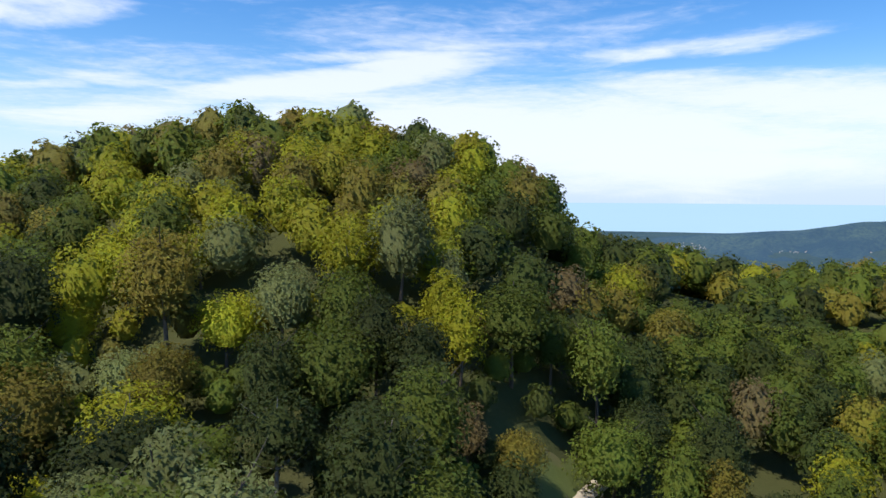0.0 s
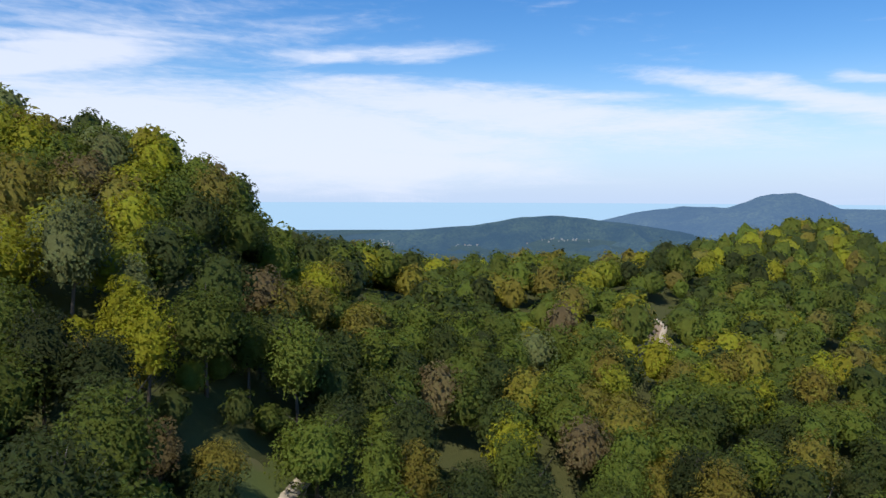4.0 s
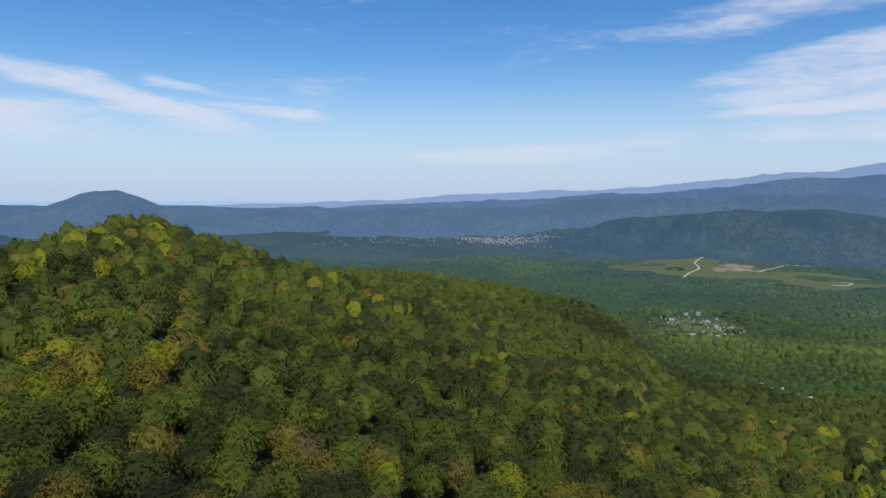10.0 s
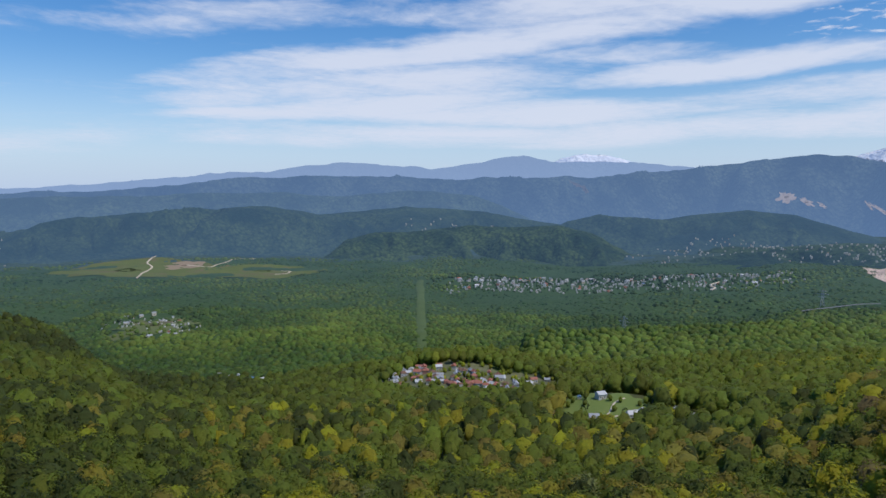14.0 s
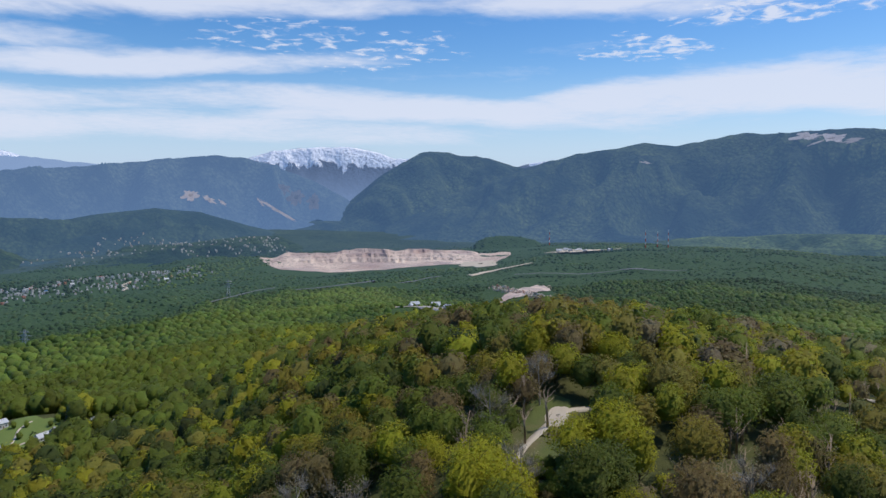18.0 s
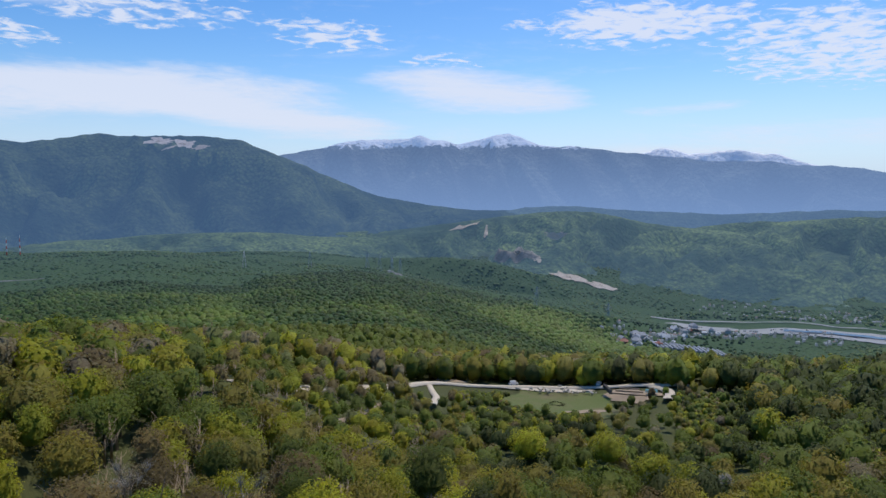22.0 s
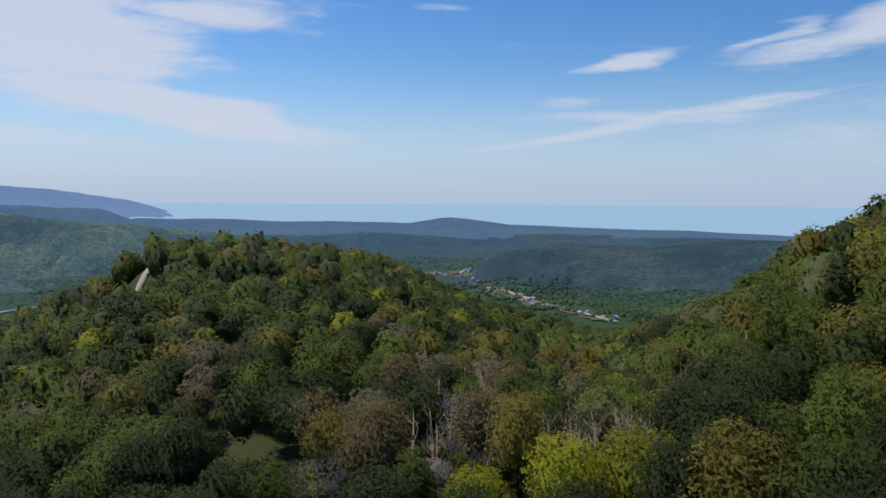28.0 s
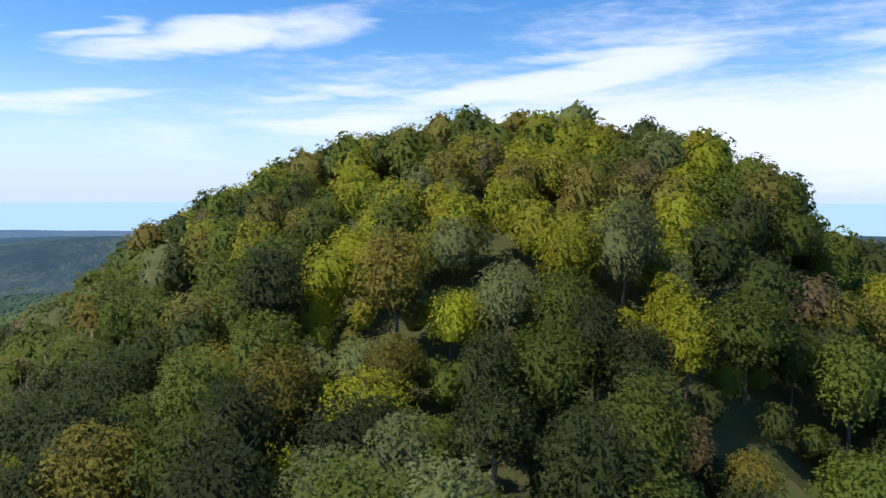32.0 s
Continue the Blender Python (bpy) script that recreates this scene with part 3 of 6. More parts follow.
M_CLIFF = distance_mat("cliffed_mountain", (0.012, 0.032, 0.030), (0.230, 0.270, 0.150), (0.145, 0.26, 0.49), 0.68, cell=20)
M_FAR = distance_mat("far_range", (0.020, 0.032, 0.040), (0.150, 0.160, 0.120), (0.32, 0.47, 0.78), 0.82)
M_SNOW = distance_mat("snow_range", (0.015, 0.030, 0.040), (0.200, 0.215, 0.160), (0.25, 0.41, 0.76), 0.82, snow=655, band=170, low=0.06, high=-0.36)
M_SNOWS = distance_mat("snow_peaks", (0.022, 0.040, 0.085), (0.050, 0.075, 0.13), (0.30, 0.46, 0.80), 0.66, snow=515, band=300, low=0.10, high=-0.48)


def rolling(b0, b1, e0, e1, swing, seed, step=2.5):
    """A crest that wanders about a line from e0 to e1 degrees."""
    bs = np.arange(b0, b1 + 0.1, step)
    el = np.interp(bs, (b0, b1), (e0, e1)) + swing * rough(bs * 10.0, bs * 0.0, 110, seed, 3)
    ends = np.clip(np.minimum(bs - b0, b1 - bs) / 6.0, 0, 1)
    return tuple((float(x), float(y - 3.2 * (1 - q))) for x, y, q in zip(bs, el, ends))


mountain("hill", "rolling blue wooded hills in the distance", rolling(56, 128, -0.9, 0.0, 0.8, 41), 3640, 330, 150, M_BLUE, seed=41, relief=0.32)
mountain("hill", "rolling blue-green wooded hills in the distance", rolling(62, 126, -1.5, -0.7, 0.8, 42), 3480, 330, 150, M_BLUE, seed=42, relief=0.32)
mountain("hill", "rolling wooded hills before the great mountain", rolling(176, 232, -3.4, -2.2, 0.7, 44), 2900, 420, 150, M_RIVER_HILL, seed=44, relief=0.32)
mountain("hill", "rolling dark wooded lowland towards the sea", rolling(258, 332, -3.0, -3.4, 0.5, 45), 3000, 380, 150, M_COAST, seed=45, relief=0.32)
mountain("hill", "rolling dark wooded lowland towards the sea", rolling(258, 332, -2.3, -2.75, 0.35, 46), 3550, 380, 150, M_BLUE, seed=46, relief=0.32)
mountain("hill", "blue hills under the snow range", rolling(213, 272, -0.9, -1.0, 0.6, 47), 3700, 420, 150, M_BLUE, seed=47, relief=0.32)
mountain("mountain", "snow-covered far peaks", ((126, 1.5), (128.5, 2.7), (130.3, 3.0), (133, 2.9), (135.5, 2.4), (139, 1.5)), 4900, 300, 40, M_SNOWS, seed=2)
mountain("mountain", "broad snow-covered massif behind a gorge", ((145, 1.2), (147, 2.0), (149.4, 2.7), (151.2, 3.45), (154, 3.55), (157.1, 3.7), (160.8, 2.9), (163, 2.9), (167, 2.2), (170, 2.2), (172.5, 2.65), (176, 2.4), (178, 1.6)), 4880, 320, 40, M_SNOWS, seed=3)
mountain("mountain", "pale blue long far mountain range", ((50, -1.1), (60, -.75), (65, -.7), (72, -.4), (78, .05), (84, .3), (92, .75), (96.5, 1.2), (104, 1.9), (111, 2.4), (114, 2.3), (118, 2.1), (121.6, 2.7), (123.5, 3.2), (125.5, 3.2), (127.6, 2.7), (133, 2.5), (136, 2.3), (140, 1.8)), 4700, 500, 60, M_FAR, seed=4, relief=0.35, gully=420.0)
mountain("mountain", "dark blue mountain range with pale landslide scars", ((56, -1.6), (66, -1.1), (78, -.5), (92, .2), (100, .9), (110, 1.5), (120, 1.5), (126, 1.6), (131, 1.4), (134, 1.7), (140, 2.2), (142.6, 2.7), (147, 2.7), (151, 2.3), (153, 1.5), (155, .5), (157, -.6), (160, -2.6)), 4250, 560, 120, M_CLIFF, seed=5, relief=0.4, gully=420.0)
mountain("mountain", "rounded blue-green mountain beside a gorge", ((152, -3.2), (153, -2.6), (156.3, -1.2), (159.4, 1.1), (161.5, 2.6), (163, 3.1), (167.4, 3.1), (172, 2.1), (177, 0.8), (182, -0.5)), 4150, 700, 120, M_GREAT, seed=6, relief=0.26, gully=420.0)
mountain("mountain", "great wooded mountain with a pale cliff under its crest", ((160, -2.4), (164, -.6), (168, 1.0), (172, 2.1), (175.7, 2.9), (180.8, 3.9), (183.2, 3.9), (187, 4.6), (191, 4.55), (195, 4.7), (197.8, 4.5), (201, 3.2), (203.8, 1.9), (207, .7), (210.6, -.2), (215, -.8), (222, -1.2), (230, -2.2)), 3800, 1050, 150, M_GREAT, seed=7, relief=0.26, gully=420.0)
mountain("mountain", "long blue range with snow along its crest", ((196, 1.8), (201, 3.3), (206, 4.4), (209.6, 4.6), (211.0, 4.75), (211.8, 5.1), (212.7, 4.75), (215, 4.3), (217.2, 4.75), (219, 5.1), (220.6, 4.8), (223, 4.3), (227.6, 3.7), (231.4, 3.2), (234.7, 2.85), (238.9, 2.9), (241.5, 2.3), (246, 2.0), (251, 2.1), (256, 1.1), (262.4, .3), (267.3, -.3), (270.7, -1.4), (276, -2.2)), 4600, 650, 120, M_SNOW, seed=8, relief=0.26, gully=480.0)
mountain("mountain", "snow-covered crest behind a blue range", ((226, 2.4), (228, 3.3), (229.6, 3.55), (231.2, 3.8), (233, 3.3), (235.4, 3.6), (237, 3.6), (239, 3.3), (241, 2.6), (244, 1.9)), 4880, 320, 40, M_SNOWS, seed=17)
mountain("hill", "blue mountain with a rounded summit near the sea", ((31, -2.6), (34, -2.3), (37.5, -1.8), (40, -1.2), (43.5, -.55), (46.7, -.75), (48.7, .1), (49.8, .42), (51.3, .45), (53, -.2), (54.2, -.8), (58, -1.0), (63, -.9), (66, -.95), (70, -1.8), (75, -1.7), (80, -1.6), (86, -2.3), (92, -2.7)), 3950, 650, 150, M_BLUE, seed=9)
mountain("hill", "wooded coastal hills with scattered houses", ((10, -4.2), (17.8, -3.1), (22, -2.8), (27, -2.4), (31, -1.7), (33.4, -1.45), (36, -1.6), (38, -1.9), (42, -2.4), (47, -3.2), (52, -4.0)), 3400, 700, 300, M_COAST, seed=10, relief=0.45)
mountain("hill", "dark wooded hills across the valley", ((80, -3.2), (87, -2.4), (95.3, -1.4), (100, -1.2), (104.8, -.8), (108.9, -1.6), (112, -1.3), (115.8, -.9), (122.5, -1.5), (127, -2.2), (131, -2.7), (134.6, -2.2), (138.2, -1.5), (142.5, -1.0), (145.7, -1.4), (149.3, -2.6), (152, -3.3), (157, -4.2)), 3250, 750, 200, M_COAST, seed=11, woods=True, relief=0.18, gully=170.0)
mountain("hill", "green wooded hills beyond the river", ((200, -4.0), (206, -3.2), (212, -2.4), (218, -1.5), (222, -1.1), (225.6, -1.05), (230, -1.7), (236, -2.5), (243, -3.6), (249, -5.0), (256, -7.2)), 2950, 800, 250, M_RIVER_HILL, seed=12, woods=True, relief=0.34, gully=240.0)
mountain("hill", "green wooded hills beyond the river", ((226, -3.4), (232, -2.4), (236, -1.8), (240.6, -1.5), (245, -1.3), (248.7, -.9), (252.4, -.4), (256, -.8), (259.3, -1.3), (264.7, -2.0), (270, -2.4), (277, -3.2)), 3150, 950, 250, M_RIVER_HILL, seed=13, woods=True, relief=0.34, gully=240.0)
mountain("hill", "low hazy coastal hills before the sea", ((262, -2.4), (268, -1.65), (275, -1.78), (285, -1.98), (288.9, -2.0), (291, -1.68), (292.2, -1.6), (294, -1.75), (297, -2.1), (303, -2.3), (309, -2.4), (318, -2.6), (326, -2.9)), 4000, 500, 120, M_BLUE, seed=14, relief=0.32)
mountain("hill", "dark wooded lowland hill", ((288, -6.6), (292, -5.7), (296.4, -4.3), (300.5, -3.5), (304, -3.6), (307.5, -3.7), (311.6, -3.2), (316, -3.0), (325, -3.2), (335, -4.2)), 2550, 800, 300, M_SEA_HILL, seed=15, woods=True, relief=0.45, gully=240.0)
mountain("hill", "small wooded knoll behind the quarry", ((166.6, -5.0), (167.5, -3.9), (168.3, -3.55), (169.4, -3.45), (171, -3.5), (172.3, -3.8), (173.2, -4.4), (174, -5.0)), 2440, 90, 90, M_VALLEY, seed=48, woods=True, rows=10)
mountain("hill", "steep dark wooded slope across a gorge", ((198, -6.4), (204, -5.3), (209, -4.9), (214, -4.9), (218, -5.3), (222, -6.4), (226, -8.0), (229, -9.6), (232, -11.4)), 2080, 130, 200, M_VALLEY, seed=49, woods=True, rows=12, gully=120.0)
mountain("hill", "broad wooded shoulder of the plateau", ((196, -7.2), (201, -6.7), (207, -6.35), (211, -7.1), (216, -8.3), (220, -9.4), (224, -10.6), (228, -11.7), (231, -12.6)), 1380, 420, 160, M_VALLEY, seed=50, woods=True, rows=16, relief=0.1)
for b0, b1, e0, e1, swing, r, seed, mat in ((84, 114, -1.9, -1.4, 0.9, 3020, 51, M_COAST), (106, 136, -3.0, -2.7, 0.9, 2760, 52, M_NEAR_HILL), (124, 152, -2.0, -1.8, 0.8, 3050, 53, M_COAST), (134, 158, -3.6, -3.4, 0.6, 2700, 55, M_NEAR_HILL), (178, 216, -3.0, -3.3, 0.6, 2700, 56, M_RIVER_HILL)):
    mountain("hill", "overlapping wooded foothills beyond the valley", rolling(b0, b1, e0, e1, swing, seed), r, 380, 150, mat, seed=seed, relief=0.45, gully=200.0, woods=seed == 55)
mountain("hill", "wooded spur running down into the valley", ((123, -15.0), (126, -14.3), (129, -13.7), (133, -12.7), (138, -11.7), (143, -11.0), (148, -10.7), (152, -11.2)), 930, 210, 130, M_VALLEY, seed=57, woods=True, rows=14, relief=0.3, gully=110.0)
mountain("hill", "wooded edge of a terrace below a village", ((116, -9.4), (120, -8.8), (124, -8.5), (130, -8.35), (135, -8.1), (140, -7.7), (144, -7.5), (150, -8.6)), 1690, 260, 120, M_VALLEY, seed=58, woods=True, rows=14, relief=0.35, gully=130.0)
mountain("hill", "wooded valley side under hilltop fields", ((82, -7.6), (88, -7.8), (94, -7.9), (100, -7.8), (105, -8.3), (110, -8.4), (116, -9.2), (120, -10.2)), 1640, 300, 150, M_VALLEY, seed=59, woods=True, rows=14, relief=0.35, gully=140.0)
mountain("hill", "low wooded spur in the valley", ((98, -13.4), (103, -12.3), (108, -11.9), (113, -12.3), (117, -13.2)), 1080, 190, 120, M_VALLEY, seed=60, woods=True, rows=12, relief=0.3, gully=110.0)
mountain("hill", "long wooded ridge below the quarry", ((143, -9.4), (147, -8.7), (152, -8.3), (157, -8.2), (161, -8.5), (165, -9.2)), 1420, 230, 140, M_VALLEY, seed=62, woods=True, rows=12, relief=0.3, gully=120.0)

# ---------------------------------------------------------------- trees
def limb(pts, radii, sides=5):
    """A bent tapered stem through pts as (verts, faces)."""
    vs, fs = [], []
    for p, w in zip(pts, radii):
        for k in range(sides):
            a = 2 * math.pi * k / sides
            vs.append((p[0] + math.cos(a) * w, p[1] + math.sin(a) * w, p[2]))
    for i in range(len(pts) - 1):
        for k in range(sides):
            j = (k + 1) % sides
            q = (i * sides + k, i * sides + j, (i + 1) * sides + j, (i + 1) * sides + k)
            fs += [q[:3], (q[0], q[2], q[3])]
    return np.array(vs), np.array(fs)


def join(pieces):
    vs, fs, n = [], [], 0
    for v, f in pieces:
        vs.append(v), fs.append(np.asarray(f) + n)
        n += len(v)
    return np.concatenate(vs), np.concatenate(fs)


def skeleton(rng, tall, spread, low, twigs=0):
    """Trunk with limbs that reach into the crown, and thin twigs if wanted."""
    bend = rng.normal(0, 0.35, 2)
    top = np.array([bend[0] * 2, bend[1] * 2, tall * 0.86])
    pieces = [limb([(0, 0, -1.5), (bend[0] * 0.4, bend[1] * 0.4, tall * 0.3), (bend[0], bend[1], tall * 0.6), tuple(top)], (0.30, 0.22, 0.14, 0.04), 6)]
    tips = []
    for k in range(9):
        f = rng.uniform(low, 0.8)
        a = k * 2.4 + rng.uniform(-0.4, 0.4)
        s = np.array([bend[0] * f, bend[1] * f, tall * f])
        e = s + np.array([math.cos(a) * spread * 0.75, math.sin(a) * spread * 0.75, tall * rng.uniform(0.10, 0.2)])
        m = (s + e) / 2 + np.array([0, 0, -0.3])
        pieces.append(limb([s, m, e], (0.11, 0.07, 0.02), 4))
        tips.append((s, m, e))
    for k in range(twigs):
        s, m, e = tips[k % len(tips)]
        g = rng.uniform(0.3, 1.0)
        p = m + (e - m) * g
        q = p + rng.normal(0, 1, 3) * np.array([1.0, 1.0, 0.5]) + np.array([0, 0, rng.uniform(0.8, 2.2)])
        pieces.append(limb([p, q], (0.035, 0.012), 3))
    return join(pieces)


def lobes(rng, tall, spread, low, count):
    """Rounded masses of leaves that make up a crown: centres and radii."""
    c, r = [], []
    base, top = tall * low, tall
    deep = (top - base) / 2
    for k in range(count):
        f = (k + 0.5) / count
        z = -0.55 + 1.35 * f                        # from low on the crown to its top
        w = math.sqrt(max(0.05, 1 - min(0.98, z * z)))
        a = k * 2.4 + rng.uniform(-0.5, 0.5)
        q = rng.uniform(0.27, 0.45) * spread
        d = max(0.0, spread * w - q) * rng.uniform(0.85, 1.1)
        c.append((math.cos(a) * d, math.sin(a) * d, base + deep + z * (deep - q * 0.8)))
        r.append(q)
    c.append((0, 0, base + deep)), r.append(min(spread * 0.74, deep))
    return np.array(c), np.array(r)


def sprays(rng, centres, radii, count, size, loose=0.3):
    """Sprays of leaves on the skins of the lobes, each a bent triangle; loose ones stand out further."""
    w = radii ** 2
    k = rng.choice(len(radii), count, p=w / w.sum())
    d = rng.normal(0, 1, (count, 3))
    d[:, 2] += 0.45
    d /= np.linalg.norm(d, axis=1)[:, None]
    p = centres[k] + d * (radii[k] * rng.uniform(1.0 - 0.55 * loose, 1.0 + 0.45 * loose, count))[:, None] * np.array([1, 1, 0.85])
    n = d + rng.normal(0, loose, (count, 3)) + np.array([0, 0, loose])
    n /= np.linalg.norm(n, axis=1)[:, None]
    u = np.cross(n, rng.normal(0, 1, (count, 3)))
    u /= np.linalg.norm(u, axis=1)[:, None]
    v = np.cross(n, u)
    s = (size * rng.uniform(0.55, 1.35, count))[:, None]
    a, b = u * s, v * s * 0.7
    fall = np.array([0, 0, -0.25]) * s
    vs = np.stack([p - a * 1.1 + fall, p + a * 0.9 - b * 1.2 + fall, p + b * 1.5], 1).reshape(-1, 3)
    return vs, np.arange(count * 3).reshape(-1, 3)


def dome(rng, w, h, sides=5):
    """A rounded mass of a few facets."""
    turn = np.arange(sides) * 2 * math.pi / sides
    ring = [(math.cos(a) * w * rng.uniform(.75, 1.2), math.sin(a) * w * rng.uniform(.75, 1.2), 0) for a in turn]
    ring += [(math.cos(a) * w * .74 * rng.uniform(.7, 1.2), math.sin(a) * w * .74 * rng.uniform(.7, 1.2), h * rng.uniform(.5, .9)) for a in turn + .6]
    ring.append((rng.normal(0, .1) * w, rng.normal(0, .1) * w, h))
    n = sides
    f = [(k, (k + 1) % n, n + k) for k in range(n)] + [((k + 1) % n, n + (k + 1) % n, n + k) for k in range(n)] + [(n + k, n + (k + 1) % n, 2 * n) for k in range(n)]
    return np.array(ring), np.array(f)


def heart(rng, tall, spread, low, share, sides):
    """The shaded inside of a crown: one rounded mass."""
    base, turn = tall * low, np.arange(sides) * 2 * math.pi / sides
    mid, deep = (tall + base) / 2, (tall - base) / 2
    v = [(0, 0, mid + deep * share)]
    for z, w in ((0.72, 0.62), (0.3, 0.93), (-0.25, 0.95), (-0.8, 0.5)):
        v += [(math.cos(a + z) * spread * share * w * q, math.sin(a + z) * spread * share * w * q, mid + z * deep * share) for a, q in zip(turn, rng.uniform(0.86, 1.14, sides))]
    f = [(0, 1 + k, 1 + (k + 1) % sides) for k in range(sides)]
    for i in range(1, 1 + 3 * sides, sides):
        for k in range(sides):
            j = (k + 1) % sides
            f += [(i + k, i + sides + k, i + sides + j), (i + k, i + sides + j, i + j)]
    return np.array(v), np.array(f)


def crown(rng, tall, spread, low, count, sprays_n, size, loose=0.3, inner=0.0, sides=7):
    """Leaf sprays over rounded lobes, round one denser heart (inner)."""
    c, r = lobes(rng, tall, spread, low, count)
    pieces = [sprays(rng, c, r, sprays_n, size, loose)]
    if inner:
        pieces.append(heart(rng, tall, spread, low, inner, sides))
    return join(pieces)


def rounded(rng, tall, spread, low, sprays_n, size, sides=7, uneven=0.15):
    """A rounded crown seen from further off: one bulging mass with leaf sprays all over its skin."""
    base = tall * low
    mid, deep = (tall + base) / 2, (tall - base) / 2
    ph = rng.uniform(0, 6.28, 4)

    def skin(d):
        a, z = np.arctan2(d[:, 1], d[:, 0]), d[:, 2]
        q = 1 + uneven * (np.sin(3 * a + ph[0] + 2.5 * z) * 0.7 + np.sin(5 * a + ph[1] - 4 * z) * 0.5 + np.sin(7 * z + ph[2] + 2 * a) * 0.5)
        return d * q[:, None] * np.array([spread, spread, deep]) + np.array([0, 0, mid])

    rings = [(0.0, 0.0, 1.0)]
    for z in (0.78, 0.42, 0.0, -0.45, -0.85):
        w = math.sqrt(1 - z * z)
        rings += [(math.cos(a) * w, math.sin(a) * w, z) for a in np.arange(sides) * 2 * math.pi / sides + z]
    v = skin(np.array(rings))
    v = v + rng.normal(0, 0.03 * spread, v.shape)
    f = [(0, 1 + k, 1 + (k + 1) % sides) for k in range(sides)]
    for i in range(1, 1 + 4 * sides, sides):
        for k in range(sides):
            j = (k + 1) % sides
            f += [(i + k, i + sides + k, i + sides + j), (i + k, i + sides + j, i + j)]
    d = rng.normal(0, 1, (sprays_n, 3))
    d[:, 2] = np.abs(d[:, 2]) * 1.0 - 0.35 * rng.random(sprays_n)
    d /= np.linalg.norm(d, axis=1)[:, None]
    p = skin(d) + d * (rng.uniform(-0.25, 0.6, sprays_n) * size)[:, None]
    n = d + rng.normal(0, 0.4, d.shape)
    n /= np.linalg.norm(n, axis=1)[:, None]
    u = np.cross(n, rng.normal(0, 1, d.shape))
    u /= np.linalg.norm(u, axis=1)[:, None]
    a = u * (size * rng.uniform(0.55, 1.35, sprays_n))[:, None]
    b = np.cross(n, u) * (size * rng.uniform(0.5, 1.0, sprays_n))[:, None]
    leaf = np.stack([p - a, p + a - b, p + b * 1.3], 1).reshape(-1, 3)
    return join([(v * np.array([0.97, 0.97, 1]), np.array(f)), (leaf, np.arange(sprays_n * 3).reshape(-1, 3))])


def soften(me, verts, centre, squash=0.8):
    """Leaf sprays catch the light as the rounded crown does: normals point out of the crown."""
    n = (np.asarray(verts) - centre) * np.array([1, 1, 1 / squash]) + np.array([0, 0, 0.8])
    return n / np.maximum(1e-6, np.linalg.norm(n, axis=-1, keepdims=True))


RNG = np.random.default_rng(7)
# kinds of near tree: name, height, crown half-width, where the crown begins, lobes, sprays, spray size
SHAPES = (
    ("broad", 14.5, 5.6, 0.16, 24, 3900, 0.205), ("tall", 18.0, 4.9, 0.20, 26, 4000, 0.205), ("round", 12.0, 5.4, 0.08, 22, 3700, 0.20),
    ("slim", 16.0, 3.7, 0.14, 20, 2700, 0.20), ("airy", 15.5, 5.0, 0.26, 20, 2300, 0.19),
)
TREE_WORDS = {
    "green": "fresh green leafy beech on a wooded slope", "lime": "bright yellow-green tree in young leaf", "olive": "olive-brown tree just coming into leaf",
    "sage": "silvery grey-green leafy tree", "dark": "dark green dense tree, leaf colour also darkened for shade", "rust": "reddish-brown tree with opening buds",
    "grey": "bare grey-brown tree without leaves", "bloom": "white-blossoming wild fruit tree among greener trees",
}
TEMPLATES = {}


def make_tree(shape, colour):
    """One tree: an Empty at its foot with a trunk and a crown."""
    name, tall, spread, low, count, sprays_n, size = SHAPES[shape]
    rng = np.random.default_rng(100 + shape)
    root = new("tree")
    tagged(root, TREE_WORDS[colour], "tree", "trees of the near woods")
    bare = colour == "grey"
    v, f = skeleton(rng, tall, spread, low, 420 if bare else 0)
    trunk = new("trunk", mesh_of("trunk", v, f, M_PALE_BARK if bare or shape == 4 else M_BARK, True))
    v, f = crown(rng, tall, spread, low, count, sprays_n // (4 if bare else 1), size * (0.8 if bare else 1.0), 0.55, 0.0 if bare else (0.45 if shape == 4 else 0.64), 9)
    me = mesh_of("crown", v, f, LEAF[colour], True)
    me.normals_split_custom_set_from_vertices(soften(me, v, np.array([0, 0, tall * (0.25 + low * 0.5)])))
    head = new("crown", me)
    for o in (trunk, head):
        o.parent = root
    return root


def plant(shape, colour, b, r, size=1.0, sink=0.0):
    m = Matrix.LocRotScale(on_land(b, r, -sink), Euler((RNG.normal(0, 0.03), RNG.normal(0, 0.03), RNG.uniform(0, 6.28))), Vector((size * RNG.uniform(0.9, 1.1), size * RNG.uniform(0.9, 1.1), size)))
    key = (shape, colour)
    if key not in TEMPLATES:
        TEMPLATES[key] = make_tree(shape, colour)
        TEMPLATES[key].matrix_basis = m
        return TEMPLATES[key]
    ob = copy_thing(TEMPLATES[key], m)
    ob.scale = m.to_scale()
    return ob


def clearing(b, r):
    """True where roads, tracks, meadows and yards keep the trees away (arrays)."""
    out = np.zeros(np.shape(b), bool)
    x, y = np.sin(np.radians(b)) * r, np.cos(np.radians(b)) * r
    edge = 1 + 0.5 * rough(np.asarray(x), np.asarray(y), np.interp(r, (100, 400, 2000), (14, 40, 110)), 91, 2)
    for cb, cr, wb, wr in OPEN:
        d = (np.asarray(b) - cb + 180) % 360 - 180
        out |= (d / wb) ** 2 + ((np.asarray(r) - cr) / wr) ** 2 < edge
    return out


